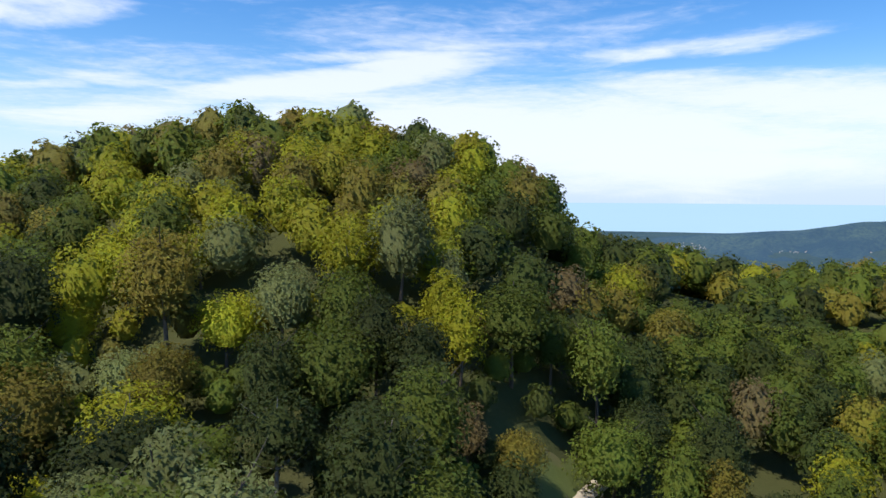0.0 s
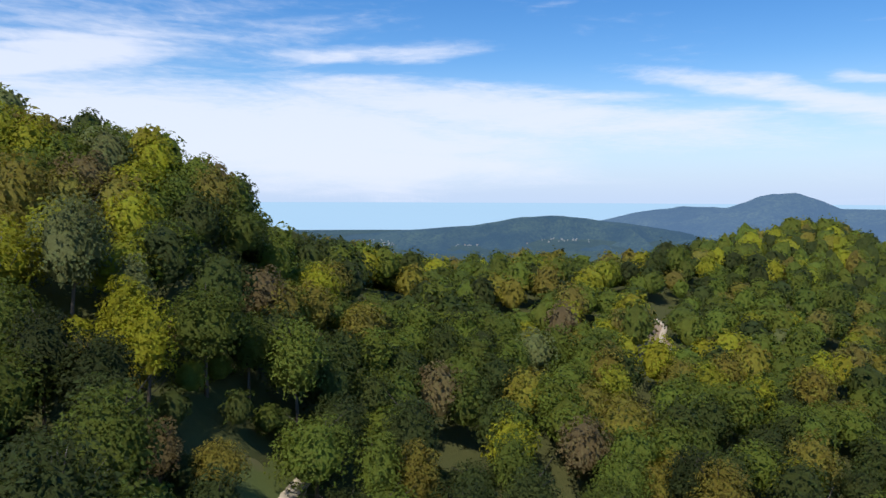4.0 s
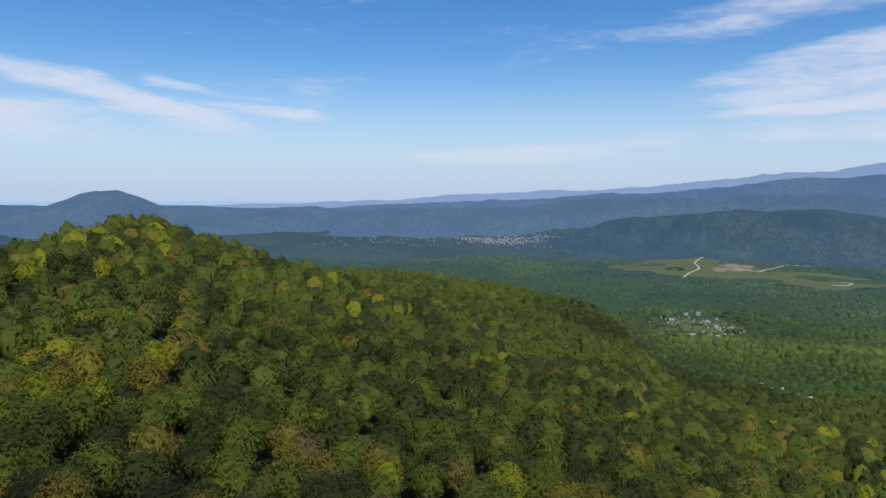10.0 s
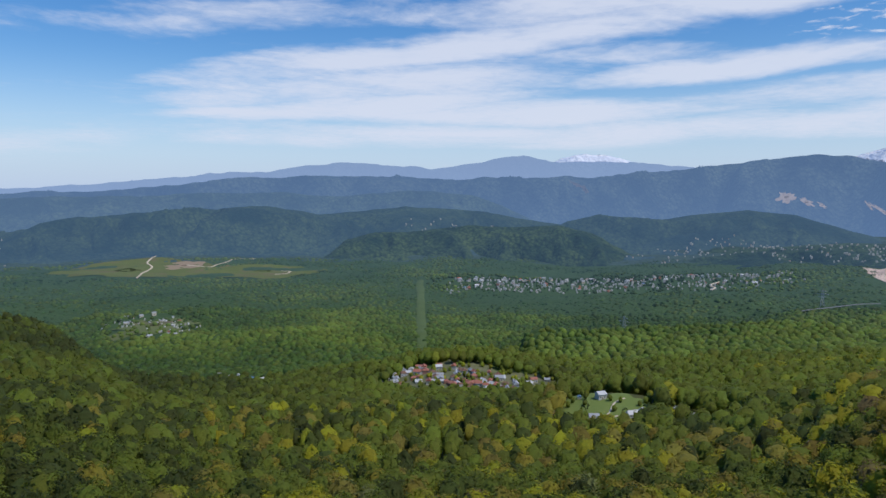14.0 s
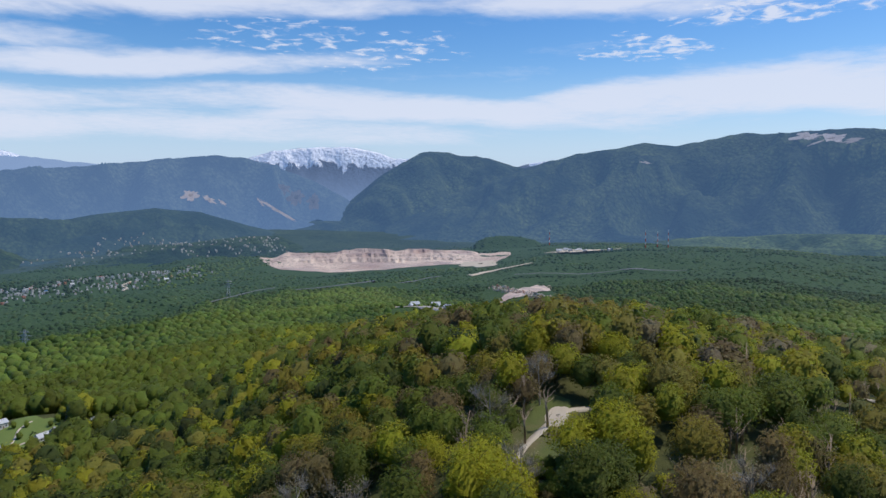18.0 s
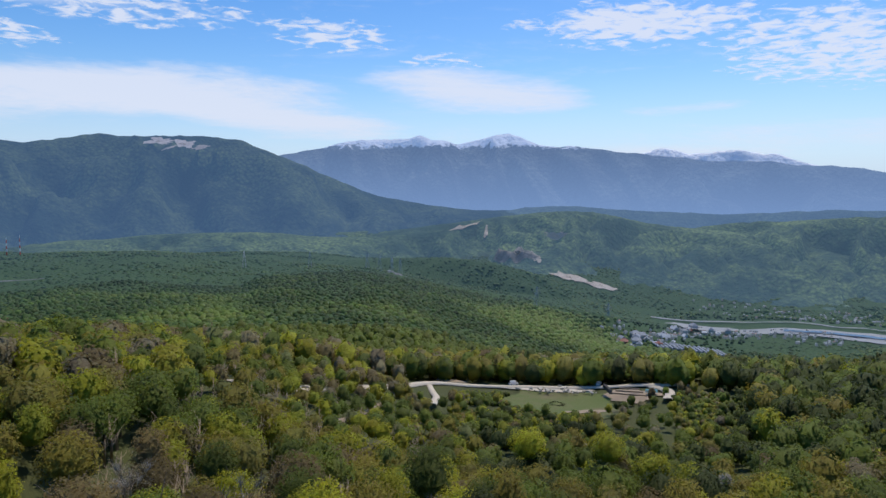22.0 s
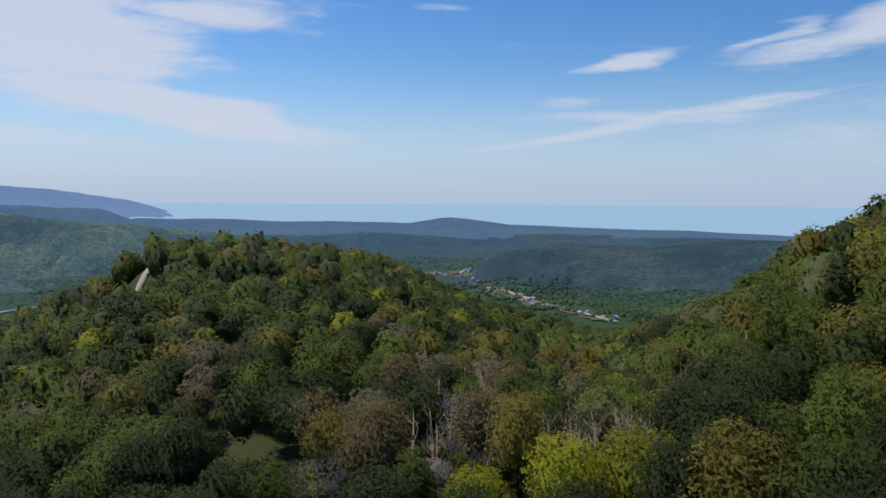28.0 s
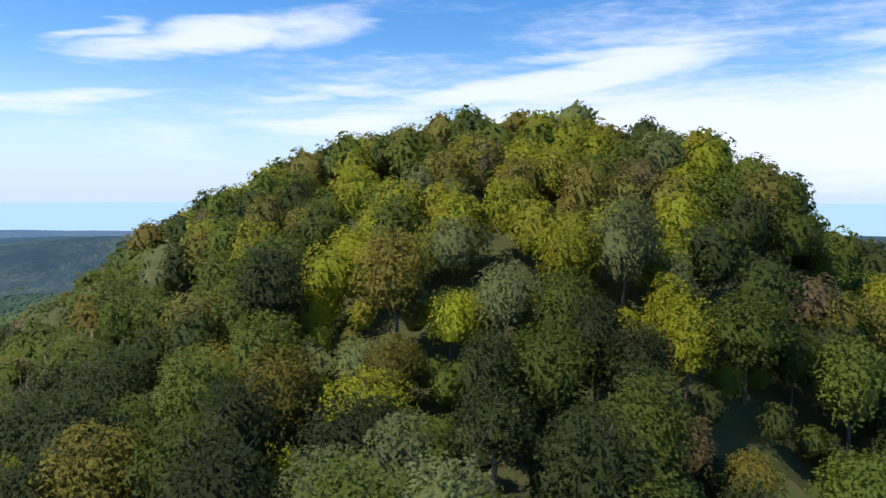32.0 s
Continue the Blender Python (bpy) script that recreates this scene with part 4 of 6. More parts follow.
# open ground: bearing, distance, half-width in degrees, half-depth in metres
OPEN = (
    (174.2, 148, 3.6, 16), (172.0, 132, 2.4, 10), (172.6, 121, 2.6, 8), (11.6, 104, 2.2, 11), (41.8, 208, 1.5, 24), (223.2, 302, 5.0, 34), (222, 333, 11.5, 14), (216.5, 318, 3.6, 15), (227.5, 318, 4.6, 18), (211.0, 316, 2.0, 9), (213.2, 290, 0.9, 26),
    (132.2, 424, 3.8, 44), (141.8, 428, 1.6, 24), (138.4, 420, 1.8, 18), (117.2, 1450, 0.42, 520), (95, 2290, 6.0, 230), (104.5, 2160, 5, 140), (160.5, 2080, 10.8, 150), (171, 1360, 2.8, 160), (164.6, 1010, 4.6, 140),
    (120.8, 668, 7.2, 66), (128, 1940, 10, 140), (138.5, 2040, 7.5, 140), (96.2, 1350, 3.8, 120), (245, 1830, 17, 120), (232, 1560, 5.5, 150),
    (268.0, 316, 1.5, 34), (269.4, 336, 1.3, 18), (296.5, 1560, 4.5, 280), (300.6, 1330, 3.4, 150), (304.2, 1150, 2.6, 100), (291.6, 2120, 3.0, 130), (294.2, 1900, 2.0, 200), (104, 800, 1.2, 20), (102.5, 860, 1.0, 24), (172.5, 2330, 3, 40), (175.9, 2070, 2.5, 70),
)


def palette(rng, b, r):
    """Mix of trees by slope; dark and lime shares also paint shade and light."""
    d = (b + 180) % 360 - 180
    if 108 < r < 136 and -30 < d < 2:
        p = dict(lime=.40, olive=.30, green=.20, sage=.10)
    # Mostly dark trees paint the shade low on the near hill.
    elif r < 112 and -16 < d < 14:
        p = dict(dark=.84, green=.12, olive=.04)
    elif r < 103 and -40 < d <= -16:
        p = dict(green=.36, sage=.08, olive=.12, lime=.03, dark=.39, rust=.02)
    elif -8 < d < 2 and 112 < r < 178:
        p = dict(lime=.34, olive=.28, green=.28, sage=.06, rust=.04)
    elif -27 < d < -6 and r < 168:
        p = dict(lime=.58, olive=.22, sage=.14, green=.04, rust=.02)
    elif -60 < d <= -32:
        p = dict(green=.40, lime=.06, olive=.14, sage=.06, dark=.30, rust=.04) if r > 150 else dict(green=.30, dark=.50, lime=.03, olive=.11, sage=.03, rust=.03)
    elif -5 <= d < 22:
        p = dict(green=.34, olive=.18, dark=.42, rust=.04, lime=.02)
    elif 150 < b <= 181:
        p = dict(green=.46, lime=.20, olive=.20, rust=.08, dark=.06)
    elif 181 < b < 216:
        p = dict(green=.34, lime=.28, olive=.20, rust=.13, grey=.08, sage=.03)
    # Next three: backlit shade painted by a larger share of dark trees.
    elif 285 < b < 318 and 90 < r < 260:
        p = dict(green=.26, lime=.02, olive=.14, rust=.15, grey=.10, dark=.33)
    elif 236 <= b < 300 and r > 200:
        p = dict(green=.46, dark=.44, olive=.06, lime=.04)
    elif 250 <= b < 300:
        p = dict(green=.32, lime=.01, olive=.08, dark=.52, grey=.03, rust=.04)
    elif 216 <= b < 300:
        p = dict(green=.44, lime=.16, olive=.16, dark=.16, grey=.04, rust=.04)
    elif 22 < b < 78 and r < 150:
        p = dict(olive=.24, dark=.38, rust=.08, green=.26, lime=.04)
    elif 118 < b <= 150 and r < 180:
        p = dict(green=.36, lime=.32, olive=.20, rust=.08, dark=.04)
    elif 56 < b < 100 and r > 150:
        p = dict(green=.54, dark=.38, lime=.03, olive=.05)
    elif r > 220:
        p = dict(green=.56, lime=.10, olive=.14, dark=.20)
    else:
        p = dict(green=.44, lime=.16, olive=.20, dark=.15, rust=.03, sage=.02)
    k = list(p)
    w = np.array([p[i] for i in k])
    return k[rng.choice(len(k), p=w / w.sum())]


LINES_B, LINES_R = np.arange(0, 360, 0.75), np.concatenate([np.arange(40, 600, 12.0), np.geomspace(600, 2600, 60)])
_b, _r = np.meshgrid(LINES_B, LINES_R, indexing="ij")
SKYLINE = np.maximum.accumulate(np.degrees(np.arctan2(surface_height(_b, _r) + 5.0, _r)), axis=1)


def in_sight(b, r, tall=17.0, low=-26.0):
    """True where a treetop rises over the ground before it and is not right below the viewpoint (arrays)."""
    b, r = np.asarray(b, float), np.asarray(r, float)
    top = np.degrees(np.arctan2(surface_height(b, r) + tall * stature(b), r))
    i = np.round((b % 360) / 0.75).astype(int) % len(LINES_B)
    j = np.clip(np.searchsorted(LINES_R, r - 14) - 1, 0, len(LINES_R) - 1)
    return (top > SKYLINE[i, j] - 0.1) & (top > low)


def near_limit(b):
    """How far out the woods are built tree by tree."""
    return around(b, ((0, 124), (14, 122), (30, 120), (60, 124), (90, 132), (120, 138), (150, 136), (175, 140), (200, 128), (240, 128), (285, 120), (310, 122), (335, 124)))


# ---- single trees that stand out: shape, colour, bearing, distance, size
SINGLES = (
    (2, "lime", 301.9, 97, 1.3), (2, "lime", 308.0, 96, 1.38), (2, "lime", 294.5, 95, 1.0), (2, "bloom", 290.9, 112, 0.6), (2, "bloom", 302.0, 119, 0.4),
    (2, "bloom", 185.4, 126, 0.5), (2, "bloom", 188.3, 130, 0.5), (2, "bloom", 183.2, 113, 0.45), (2, "bloom", 244.8, 156, 0.5), (2, "bloom", 242.0, 154, 0.45), (2, "bloom", 236.4, 168, 0.4),
    (4, "grey", 152.7, 132, 1.0), (4, "grey", 156.6, 118, 1.05), (4, "grey", 172.8, 158, 0.9), (4, "grey", 168.8, 142, 1.0), (4, "grey", 171.2, 118, 0.9),
    (0, "lime", 167.9, 118, 1.1), (0, "lime", 170.0, 109, 1.05), (0, "lime", 172.0, 176, 0.95), (1, "lime", 166.4, 112, 1.0), (0, "lime", 178.6, 176, 0.9),
    (2, "lime", 220.9, 172, 0.95), (2, "lime", 227.5, 174, 0.95), (2, "lime", 231.1, 158, 0.9), (2, "lime", 249.9, 144, 0.9),
    (2, "lime", 328.9, 134, 1.0), (0, "lime", 324.9, 92, 0.9), (0, "lime", 335.4, 132, 1.1), (2, "lime", 331.7, 126, 1.0), (2, "lime", 340.9, 138, 1.1), (2, "lime", 327.9, 90, 0.9),
    (2, "sage", 335.3, 108, 1.0), (0, "olive", 338.1, 103, 1.0), (2, "sage", 342.8, 158, 1.1), (0, "green", 352.0, 112, 1.2),
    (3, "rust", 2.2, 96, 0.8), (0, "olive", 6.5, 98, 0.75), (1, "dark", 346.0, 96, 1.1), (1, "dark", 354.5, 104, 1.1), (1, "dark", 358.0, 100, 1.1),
)
for shape, colour, b, r, size in SINGLES:
    plant(shape, colour, b, r, size)


def near_woods():
    """The nearest trees in sight, one by one, spaced by their crowns."""
    rng = np.random.default_rng(21)
    bs, rs = [], []
    for r in np.arange(58, 146, 8.2):
        n = int(2 * math.pi * r / 8.8)
        bs.append(((np.arange(n) + rng.uniform(-0.35, 0.35, n)) * 360 / n) % 360)
        rs.append(r + rng.uniform(-2.8, 2.8, n))
    b, r = np.concatenate(bs), np.concatenate(rs)
    ok = (r < near_limit(b)) & in_sight(b, r, 15.0, -25.5) & ~clearing(b, r) & (rng.random(len(b)) < 1.0 / stature(b) ** 1.4)
    for k, c, sb, sr, size in SINGLES:
        ok &= np.hypot(r - sr, np.radians((b - sb + 180) % 360 - 180) * r) > 4.0 + 3.6 * size
    return list(zip(b[ok], r[ok]))


NEAR = near_woods()
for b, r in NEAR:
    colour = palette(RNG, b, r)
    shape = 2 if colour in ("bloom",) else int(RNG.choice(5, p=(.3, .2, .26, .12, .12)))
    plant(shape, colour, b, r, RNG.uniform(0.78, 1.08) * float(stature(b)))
print("near trees", len(NEAR))


# ---------------------------------------------------------------- joined woods
TINTS = dict(dark=(0.0, .06), green=(.12, .38), lime=(.46, .56), olive=(.60, .65), sage=(.70, .74), rust=(.78, .82), grey=(.86, .94), bloom=(.985, 1.0))


def scatter(r0, r1, gap, rng, keep=lambda b, r: True):
    """Jittered rings of places, gap apart."""
    bs, rs = [], []
    for r in np.arange(r0, r1, gap * 0.9):
        n = int(2 * math.pi * r / gap)
        bs.append(((np.arange(n) + rng.uniform(-0.42, 0.42, n)) * 360 / n) % 360)
        rs.append(r + rng.uniform(-0.42, 0.42, n) * gap)
    b, r = np.concatenate(bs), np.concatenate(rs)
    ok = ~clearing(b, r) & keep(b, r)
    return b[ok], r[ok]


def stand(name, label, b, r, kinds, mat, rng, size=1.0, plain_tint=None, leafy=True, lift=0.0):
    """Many trees in one mesh: each a turned, scaled copy of one of the kinds."""
    x, y = np.sin(np.radians(b)) * r, np.cos(np.radians(b)) * r
    z = surface_height(b, r) + EYE + lift
    pick = rng.integers(0, len(kinds), len(b))
    turn = rng.uniform(0, 2 * math.pi, len(b))
    grove = rough(x, y, 130, 31, 3) * 0.8 + rough(x, y, 480, 37, 2) * 0.9
    scrub = 1.0 if size < 0.4 else np.where((b > 211) & (b < 238) & (r > 150) & (r < 332), np.interp(r, (150, 230, 300), (0.85, 0.55, 0.36)), np.where((b > 194) & (b <= 211) & (r > 170) & (r < 330), 0.62, 1.0))     # low growth under the shoulder meadow
    sc = size * stature(b) * scrub * rng.uniform(0.78, 1.08, len(b)) * (1 + np.interp(r, (300, 900), (0.15, 0.34)) * grove)
    sc = np.where(stature(b) > 1.1, np.clip(sc, size * scrub * stature(b) * 0.84, size * scrub * stature(b) * 1.0), sc)
    tall = rng.uniform(0.88, 1.06, len(b))
    if plain_tint is None:
        tint = np.array([rng.uniform(*TINTS[palette(rng, bb, rr)]) for bb, rr in zip(b, r)])
    else:
        tint = np.clip(plain_tint[0] + (plain_tint[1] - plain_tint[0]) * (0.45 + np.interp(r, (400, 900), (0.45, 0.85)) * grove + rng.normal(0, 0.15, len(b))), 0, 0.56)
    vs, fs, ts, ns, n = [], [], [], [], 0
    for k, (v, f) in enumerate(kinds):
        out = soften(None, v, np.array([0, 0, v[:, 2].max() * 0.4]))
        i = np.nonzero(pick == k)[0]
        c, s = np.cos(turn[i])[:, None], np.sin(turn[i])[:, None]
        w = sc[i][:, None]
        px = (v[None, :, 0] * c - v[None, :, 1] * s) * w + x[i][:, None]
        py = (v[None, :, 0] * s + v[None, :, 1] * c) * w + y[i][:, None]
        pz = v[None, :, 2] * w * tall[i][:, None] + z[i][:, None]
        vs.append(np.stack([px, py, pz], -1).reshape(-1, 3))
        fs.append((f[None] + (n + np.arange(len(i)) * len(v))[:, None, None]).reshape(-1, f.shape[1]))
        ts.append(np.repeat(tint[i], len(v)))
        ns.append(np.stack([out[None, :, 0] * c - out[None, :, 1] * s, out[None, :, 0] * s + out[None, :, 1] * c, np.broadcast_to(out[None, :, 2], px.shape)], -1).reshape(-1, 3))
        n += len(i) * len(v)
    me = mesh_of(name, np.concatenate(vs), np.concatenate(fs), mat, True, tint=np.concatenate(ts))
    if leafy:
        me.normals_split_custom_set_from_vertices(np.concatenate(ns))
    print(name, len(b), "trees", sum(len(f) for f in fs), "faces")
    return tagged(new(name, me), label, "forest", kind="stuff")


rng = np.random.default_rng(5)
KIND_A = [crown(rng, t, s, lo, 18, 1320, 0.305, 0.36, 0.64, 7) for t, s, lo in ((14, 5.6, .10), (15.5, 5.1, .12), (12.5, 5.7, .06), (15, 4.7, .10), (13, 6.1, .08), (15, 5.4, .12), (14, 5.0, .05))]
KIND_B = [crown(rng, t, s, lo, 12, 430, 0.48, 0.32, 0.70, 6) for t, s, lo in ((14, 5.6, .10), (16, 5.2, .12), (12, 5.7, .06), (13, 6.0, .08), (15, 5.4, .10), (14, 4.8, .08))]
KIND_C = [rounded(rng, t, s, lo, 70, 0.78, 6, 0.18) for t, s, lo in ((13, 4.7, .04), (15, 4.3, .06), (12, 4.9, .04), (14, 5.0, .04), (13, 4.1, .04))]
KIND_D = [rounded(rng, t, s, lo, 16, 1.20, 4, 0.16) for t, s, lo in ((12, 5.0, .04), (14, 4.7, .06), (11, 5.2, .04), (13, 5.4, .04), (12, 4.4, .04))]
KIND_E = [dome(rng, rng.uniform(5.2, 7.2), rng.uniform(6.5, 9.0), 4) for k in range(10)]
KIND_F = [dome(rng, rng.uniform(6.0, 9.0), rng.uniform(6, 9), 3) for k in range(8)]


def thin(b, r):
    """Taller woods stand wider apart."""
    return in_sight(b, r) & (rng.random(len(b)) < 1.0 / stature(b) ** 1.4)


b, r = scatter(88, 180, 7.9, rng, lambda b, r: (r > near_limit(b) + 2) & thin(b, r))
stand("forest", "mixed spring woods in fresh and olive green", b, r, KIND_A, M_WOODS, rng)
b, r = scatter(180, 290, 8.4, rng, thin)
stand("forest", "mixed spring woods covering the hills", b, r, KIND_B, M_WOODS, rng)
b, r = scatter(290, 450, 8.6, rng, thin)
stand("forest", "mixed spring woods covering the hills", b, r, KIND_C, M_SLOPES, rng)
b, r = scatter(450, 820, 9.4, rng, thin)
stand("forest", "green woods on the lower slopes", b, r, KIND_D, M_SLOPES, rng, 1.05, (0.02, 0.40))
b, r = scatter(820, 1500, 9.8, rng, lambda b, r: (b > 56) & (b < 325) & thin(b, r))
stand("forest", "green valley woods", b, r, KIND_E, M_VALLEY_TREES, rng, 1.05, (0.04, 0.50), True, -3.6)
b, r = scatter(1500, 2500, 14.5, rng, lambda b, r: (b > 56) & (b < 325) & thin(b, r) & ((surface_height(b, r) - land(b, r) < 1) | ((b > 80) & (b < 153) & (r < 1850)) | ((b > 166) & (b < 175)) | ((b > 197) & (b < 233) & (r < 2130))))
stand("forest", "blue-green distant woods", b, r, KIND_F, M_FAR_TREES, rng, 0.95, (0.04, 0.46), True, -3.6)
b, r = scatter(8, 180, 8.4, rng, lambda b, r: (r < near_limit(b)) & ~in_sight(b, r, 15.0, -25.5) | (r > near_limit(b)) & ~in_sight(b, r))
stand("forest", "green woods on the saddle under the viewpoint", b, r, KIND_D, M_WOODS, rng, 0.9)
# gardens and groves between the village houses
n = 1500
for vb, vr, wb, wr, kinds, m, size in ((120.8, 674, 7.2, 62, KIND_D, M_SLOPES, 0.42), (96.2, 1350, 3.8, 120, KIND_E, M_VALLEY_TREES, 0.7), (128, 1940, 10, 140, KIND_E, M_VALLEY_TREES, 0.8), (138.5, 2040, 7.5, 140, KIND_E, M_VALLEY_TREES, 0.8), (232, 1560, 5.5, 150, KIND_E, M_VALLEY_TREES, 0.7), (296.5, 1560, 5.5, 330, KIND_E, M_VALLEY_TREES, 0.8), (245, 1990, 14, 60, KIND_E, M_VALLEY_TREES, 0.8), (165, 1050, 4.2, 90, KIND_E, M_VALLEY_TREES, 0.7), (132.5, 425, 6.0, 44, KIND_C, M_SLOPES, 0.34)):
    area = vr * radians(wb) * wr * math.pi
    k = int(area / (260 if vr > 800 else 75))
    b, r = vb + rng.uniform(-wb, wb, k), vr + rng.uniform(-wr, wr, k)
    stand("garden_trees", "small garden trees between houses", b, r, kinds, m, rng, size, (0.05, 0.54), True)
# low shrubs in the scrub under the shoulder road
n = 6000
b, r = rng.uniform(209, 239, n), rng.uniform(215, 331, n)
x, y = np.sin(np.radians(b)) * r, np.cos(np.radians(b)) * r
far_from_road = np.abs(r - np.interp(b, (196.5, 203, 210, 216, 226, 234), (226, 264, 314, 335, 340, 340)) + 6) > 15
meadow = ((b - 223.4) / 4.4) ** 2 + ((r - 304) / 28) ** 2 < 1
ok = far_from_road & ~meadow & (np.abs(b - 213.1) > 0.8) & (np.abs(b - 229.5) > 3.2) & (rough(x, y, 26, 95, 2) > -0.35)
stand("shrubs", "low green and brown shrubs in scrub", b[ok], r[ok], KIND_D, M_SLOPES, rng, 0.2)
b, r = scatter(185, 760, 15.0, rng, lambda b, r: ~in_sight(b, r) & (r < around(b, BROW_R) * 1.22 + 130))
stand("forest", "woods on the far side of the hills", b, r, KIND_E, M_VALLEY_TREES, rng, 1.3, (0.05, 0.50), False)
# the row of taller trees behind the shoulder road
n = 150
b, r = rng.uniform(206, 236, n), 349 + rng.uniform(0, 26, n)
stand("forest", "row of bright green trees behind the road", b, r, KIND_B, M_SLOPES, rng, 0.8, (0.2, 0.5))
# saplings and undergrowth between the nearest trees
b, r = scatter(60, 132, 7.4, rng, lambda b, r: in_sight(b, r, 15.0, -25.5) & (r < near_limit(b)))
stand("undergrowth", "young leafy undergrowth between the nearest trees", b, r, KIND_B, M_WOODS, rng, 0.45)
b, r = rng.uniform(169.5, 176.5, 90), rng.uniform(112, 131, 90)
stand("shrubs", "low yellow-green bushes below a clearing", b, r, KIND_B, M_WOODS, rng, 0.3)
# thin leafless saplings among the greener scrub
M_TWIGS = plain("bare_twigs", (0.30, 0.235, 0.165), 0.9, 0.4)
KIND_BARE = [skeleton(rng, t, s, 0.25, 15) for t, s in ((9, 1.6), (11, 1.8), (8, 1.5), (10, 2.0))]
for b0, b1, r0, r1, n in ((289, 315, 116, 190, 400), (184, 212, 118, 235, 260), (166, 174, 110, 165, 14)):
    b, r = rng.uniform(b0, b1, n), rng.uniform(r0, r1, n)
    stand("bare_saplings", "thin leafless brown saplings in scrub", b, r, KIND_BARE, M_TWIGS, rng, 1.1, (0.1, 0.4))

# ---------------------------------------------------------------- open ground, roads, buildings
def part(name, mesh, parent, label=""):
    ob = new(name, mesh)
    ob.parent = parent
    return tagged(ob, label) if label else ob


def bm_mesh(name, bm, mat):
    me = bpy.data.meshes.new(name)
    bmesh.ops.recalc_face_normals(bm, faces=bm.faces)
    bm.to_mesh(me)
    bm.free()
    me.materials.append(mat)
    return me


def box(bm, size, at=(0, 0, 0), turn=0.0, taper=1.0):
    """A box that stands on at."""
    w, d, h = size
    c, s = math.cos(turn), math.sin(turn)
    vs = []
    for z, k in ((0, 1.0), (h, taper)):
        for x, y in ((-1, -1), (1, -1), (1, 1), (-1, 1)):
            x, y = x * w / 2 * k, y * d / 2 * k
            vs.append(bm.verts.new((at[0] + x * c - y * s, at[1] + x * s + y * c, at[2] + z)))
    for f in ((3, 2, 1, 0), (4, 5, 6, 7), (0, 1, 5, 4), (1, 2, 6, 5), (2, 3, 7, 6), (3, 0, 4, 7)):
        bm.faces.new([vs[i] for i in f])


def build_grass(t):
    p = place(t)
    a, b, dry = noise_node(t, p, 0.06, 5.0), noise_node(t, p, 1.4, 5.0, 0.7), noise_node(t, p, 0.045, 6.0, 0.7)
    c = blend(t, a, (0.105, 0.150, 0.032), (0.185, 0.185, 0.065))
    c = blend(t, maths(t, "MULTIPLY_ADD", maths(t, "SUBTRACT", dry, 0.5), 6.0, 0.0, clamp=True), c, (0.215, 0.165, 0.085))
    c = blend(t, maths(t, "MULTIPLY", b, 0.5), c, (0.080, 0.100, 0.026))
    return surface(t, c, 0.95, b, 0.5, 0.2)


def build_gravel(t):
    p = place(t)
    a, b = noise_node(t, p, 0.15, 5.0), noise_node(t, p, 2.5, 5.0, 0.7)
    c = blend(t, a, (0.56, 0.46, 0.33), (0.76, 0.66, 0.51))
    c = blend(t, maths(t, "MULTIPLY", b, 0.5), c, (0.42, 0.35, 0.26))
    return surface(t, c, 0.95, b, 0.4, 0.1)


def build_quarry(t):
    p = place(t)
    lay = t.nodes.new("ShaderNodeMapping")
    lay.inputs["Scale"].default_value = (0.25, 0.25, 2.5)
    t.links.new(p, lay.inputs["Vector"])
    a, b, beds = noise_node(t, p, 0.011, 6.0, 0.6), noise_node(t, p, 0.10, 6.0, 0.7), noise_node(t, lay.outputs[0], 0.03, 4.0, 0.6)
    c = blend(t, maths(t, "MULTIPLY_ADD", maths(t, "SUBTRACT", a, 0.5), 3.0, 0.5, clamp=True), (0.48, 0.34, 0.28), (0.80, 0.64, 0.50))
    c = blend(t, maths(t, "MULTIPLY", maths(t, "GREATER_THAN", beds, 0.55), 0.5), c, (0.42, 0.32, 0.29))
    c = blend(t, maths(t, "MULTIPLY", maths(t, "GREATER_THAN", b, 0.58), 0.6), c, (0.22, 0.18, 0.15))
    return surface(t, c, 0.95, b, 0.8, 3.0)


M_GRASS, M_GRAVEL, M_QUARRY = material("meadow_grass", build_grass), material("pale_gravel", build_gravel), material("limestone_cut", build_quarry)
M_LAWN = material("lawn", lambda t: surface(t, blend(t, noise_node(t, place(t), 0.08, 6.0, 0.65), (0.11, 0.175, 0.035), (0.20, 0.235, 0.065)), 0.95))
M_EARTH = plain("bare_earth", (0.36, 0.27, 0.18), 0.95, 0.2)
def build_field(t):
    p = place(t)
    c = blend(t, noise_node(t, p, 0.02, 5.0), (0.095, 0.135, 0.045), (0.165, 0.180, 0.07))
    dry = maths(t, "MULTIPLY_ADD", maths(t, "SUBTRACT", noise_node(t, p, 0.012, 7.0, 0.7), 0.52), 7.0, 0.0, clamp=True)
    return surface(t, blend(t, dry, c, (0.17, 0.135, 0.085)), 0.95, noise_node(t, p, 0.3, 4.0), 0.4, 0.6)


M_FIELD = material("far_field", build_field)
# The ride's grass gets the same painted haze as the woods beside it.
M_RIDE = material("ride_grass", lambda t: haze_glow(t, surface(t, blend(t, noise_node(t, place(t), 0.04, 6.0, 0.65), (0.060, 0.098, 0.026), (0.120, 0.160, 0.045)), 0.95), 0.32))
M_GARDENS = material("garden_plots", lambda t: surface(t, blend(t, noise_node(t, place(t), 0.06, 6.0, 0.7), (0.085, 0.115, 0.032), (0.22, 0.20, 0.12)), 0.95, noise_node(t, place(t), 0.5, 4.0), 0.4, 0.5))
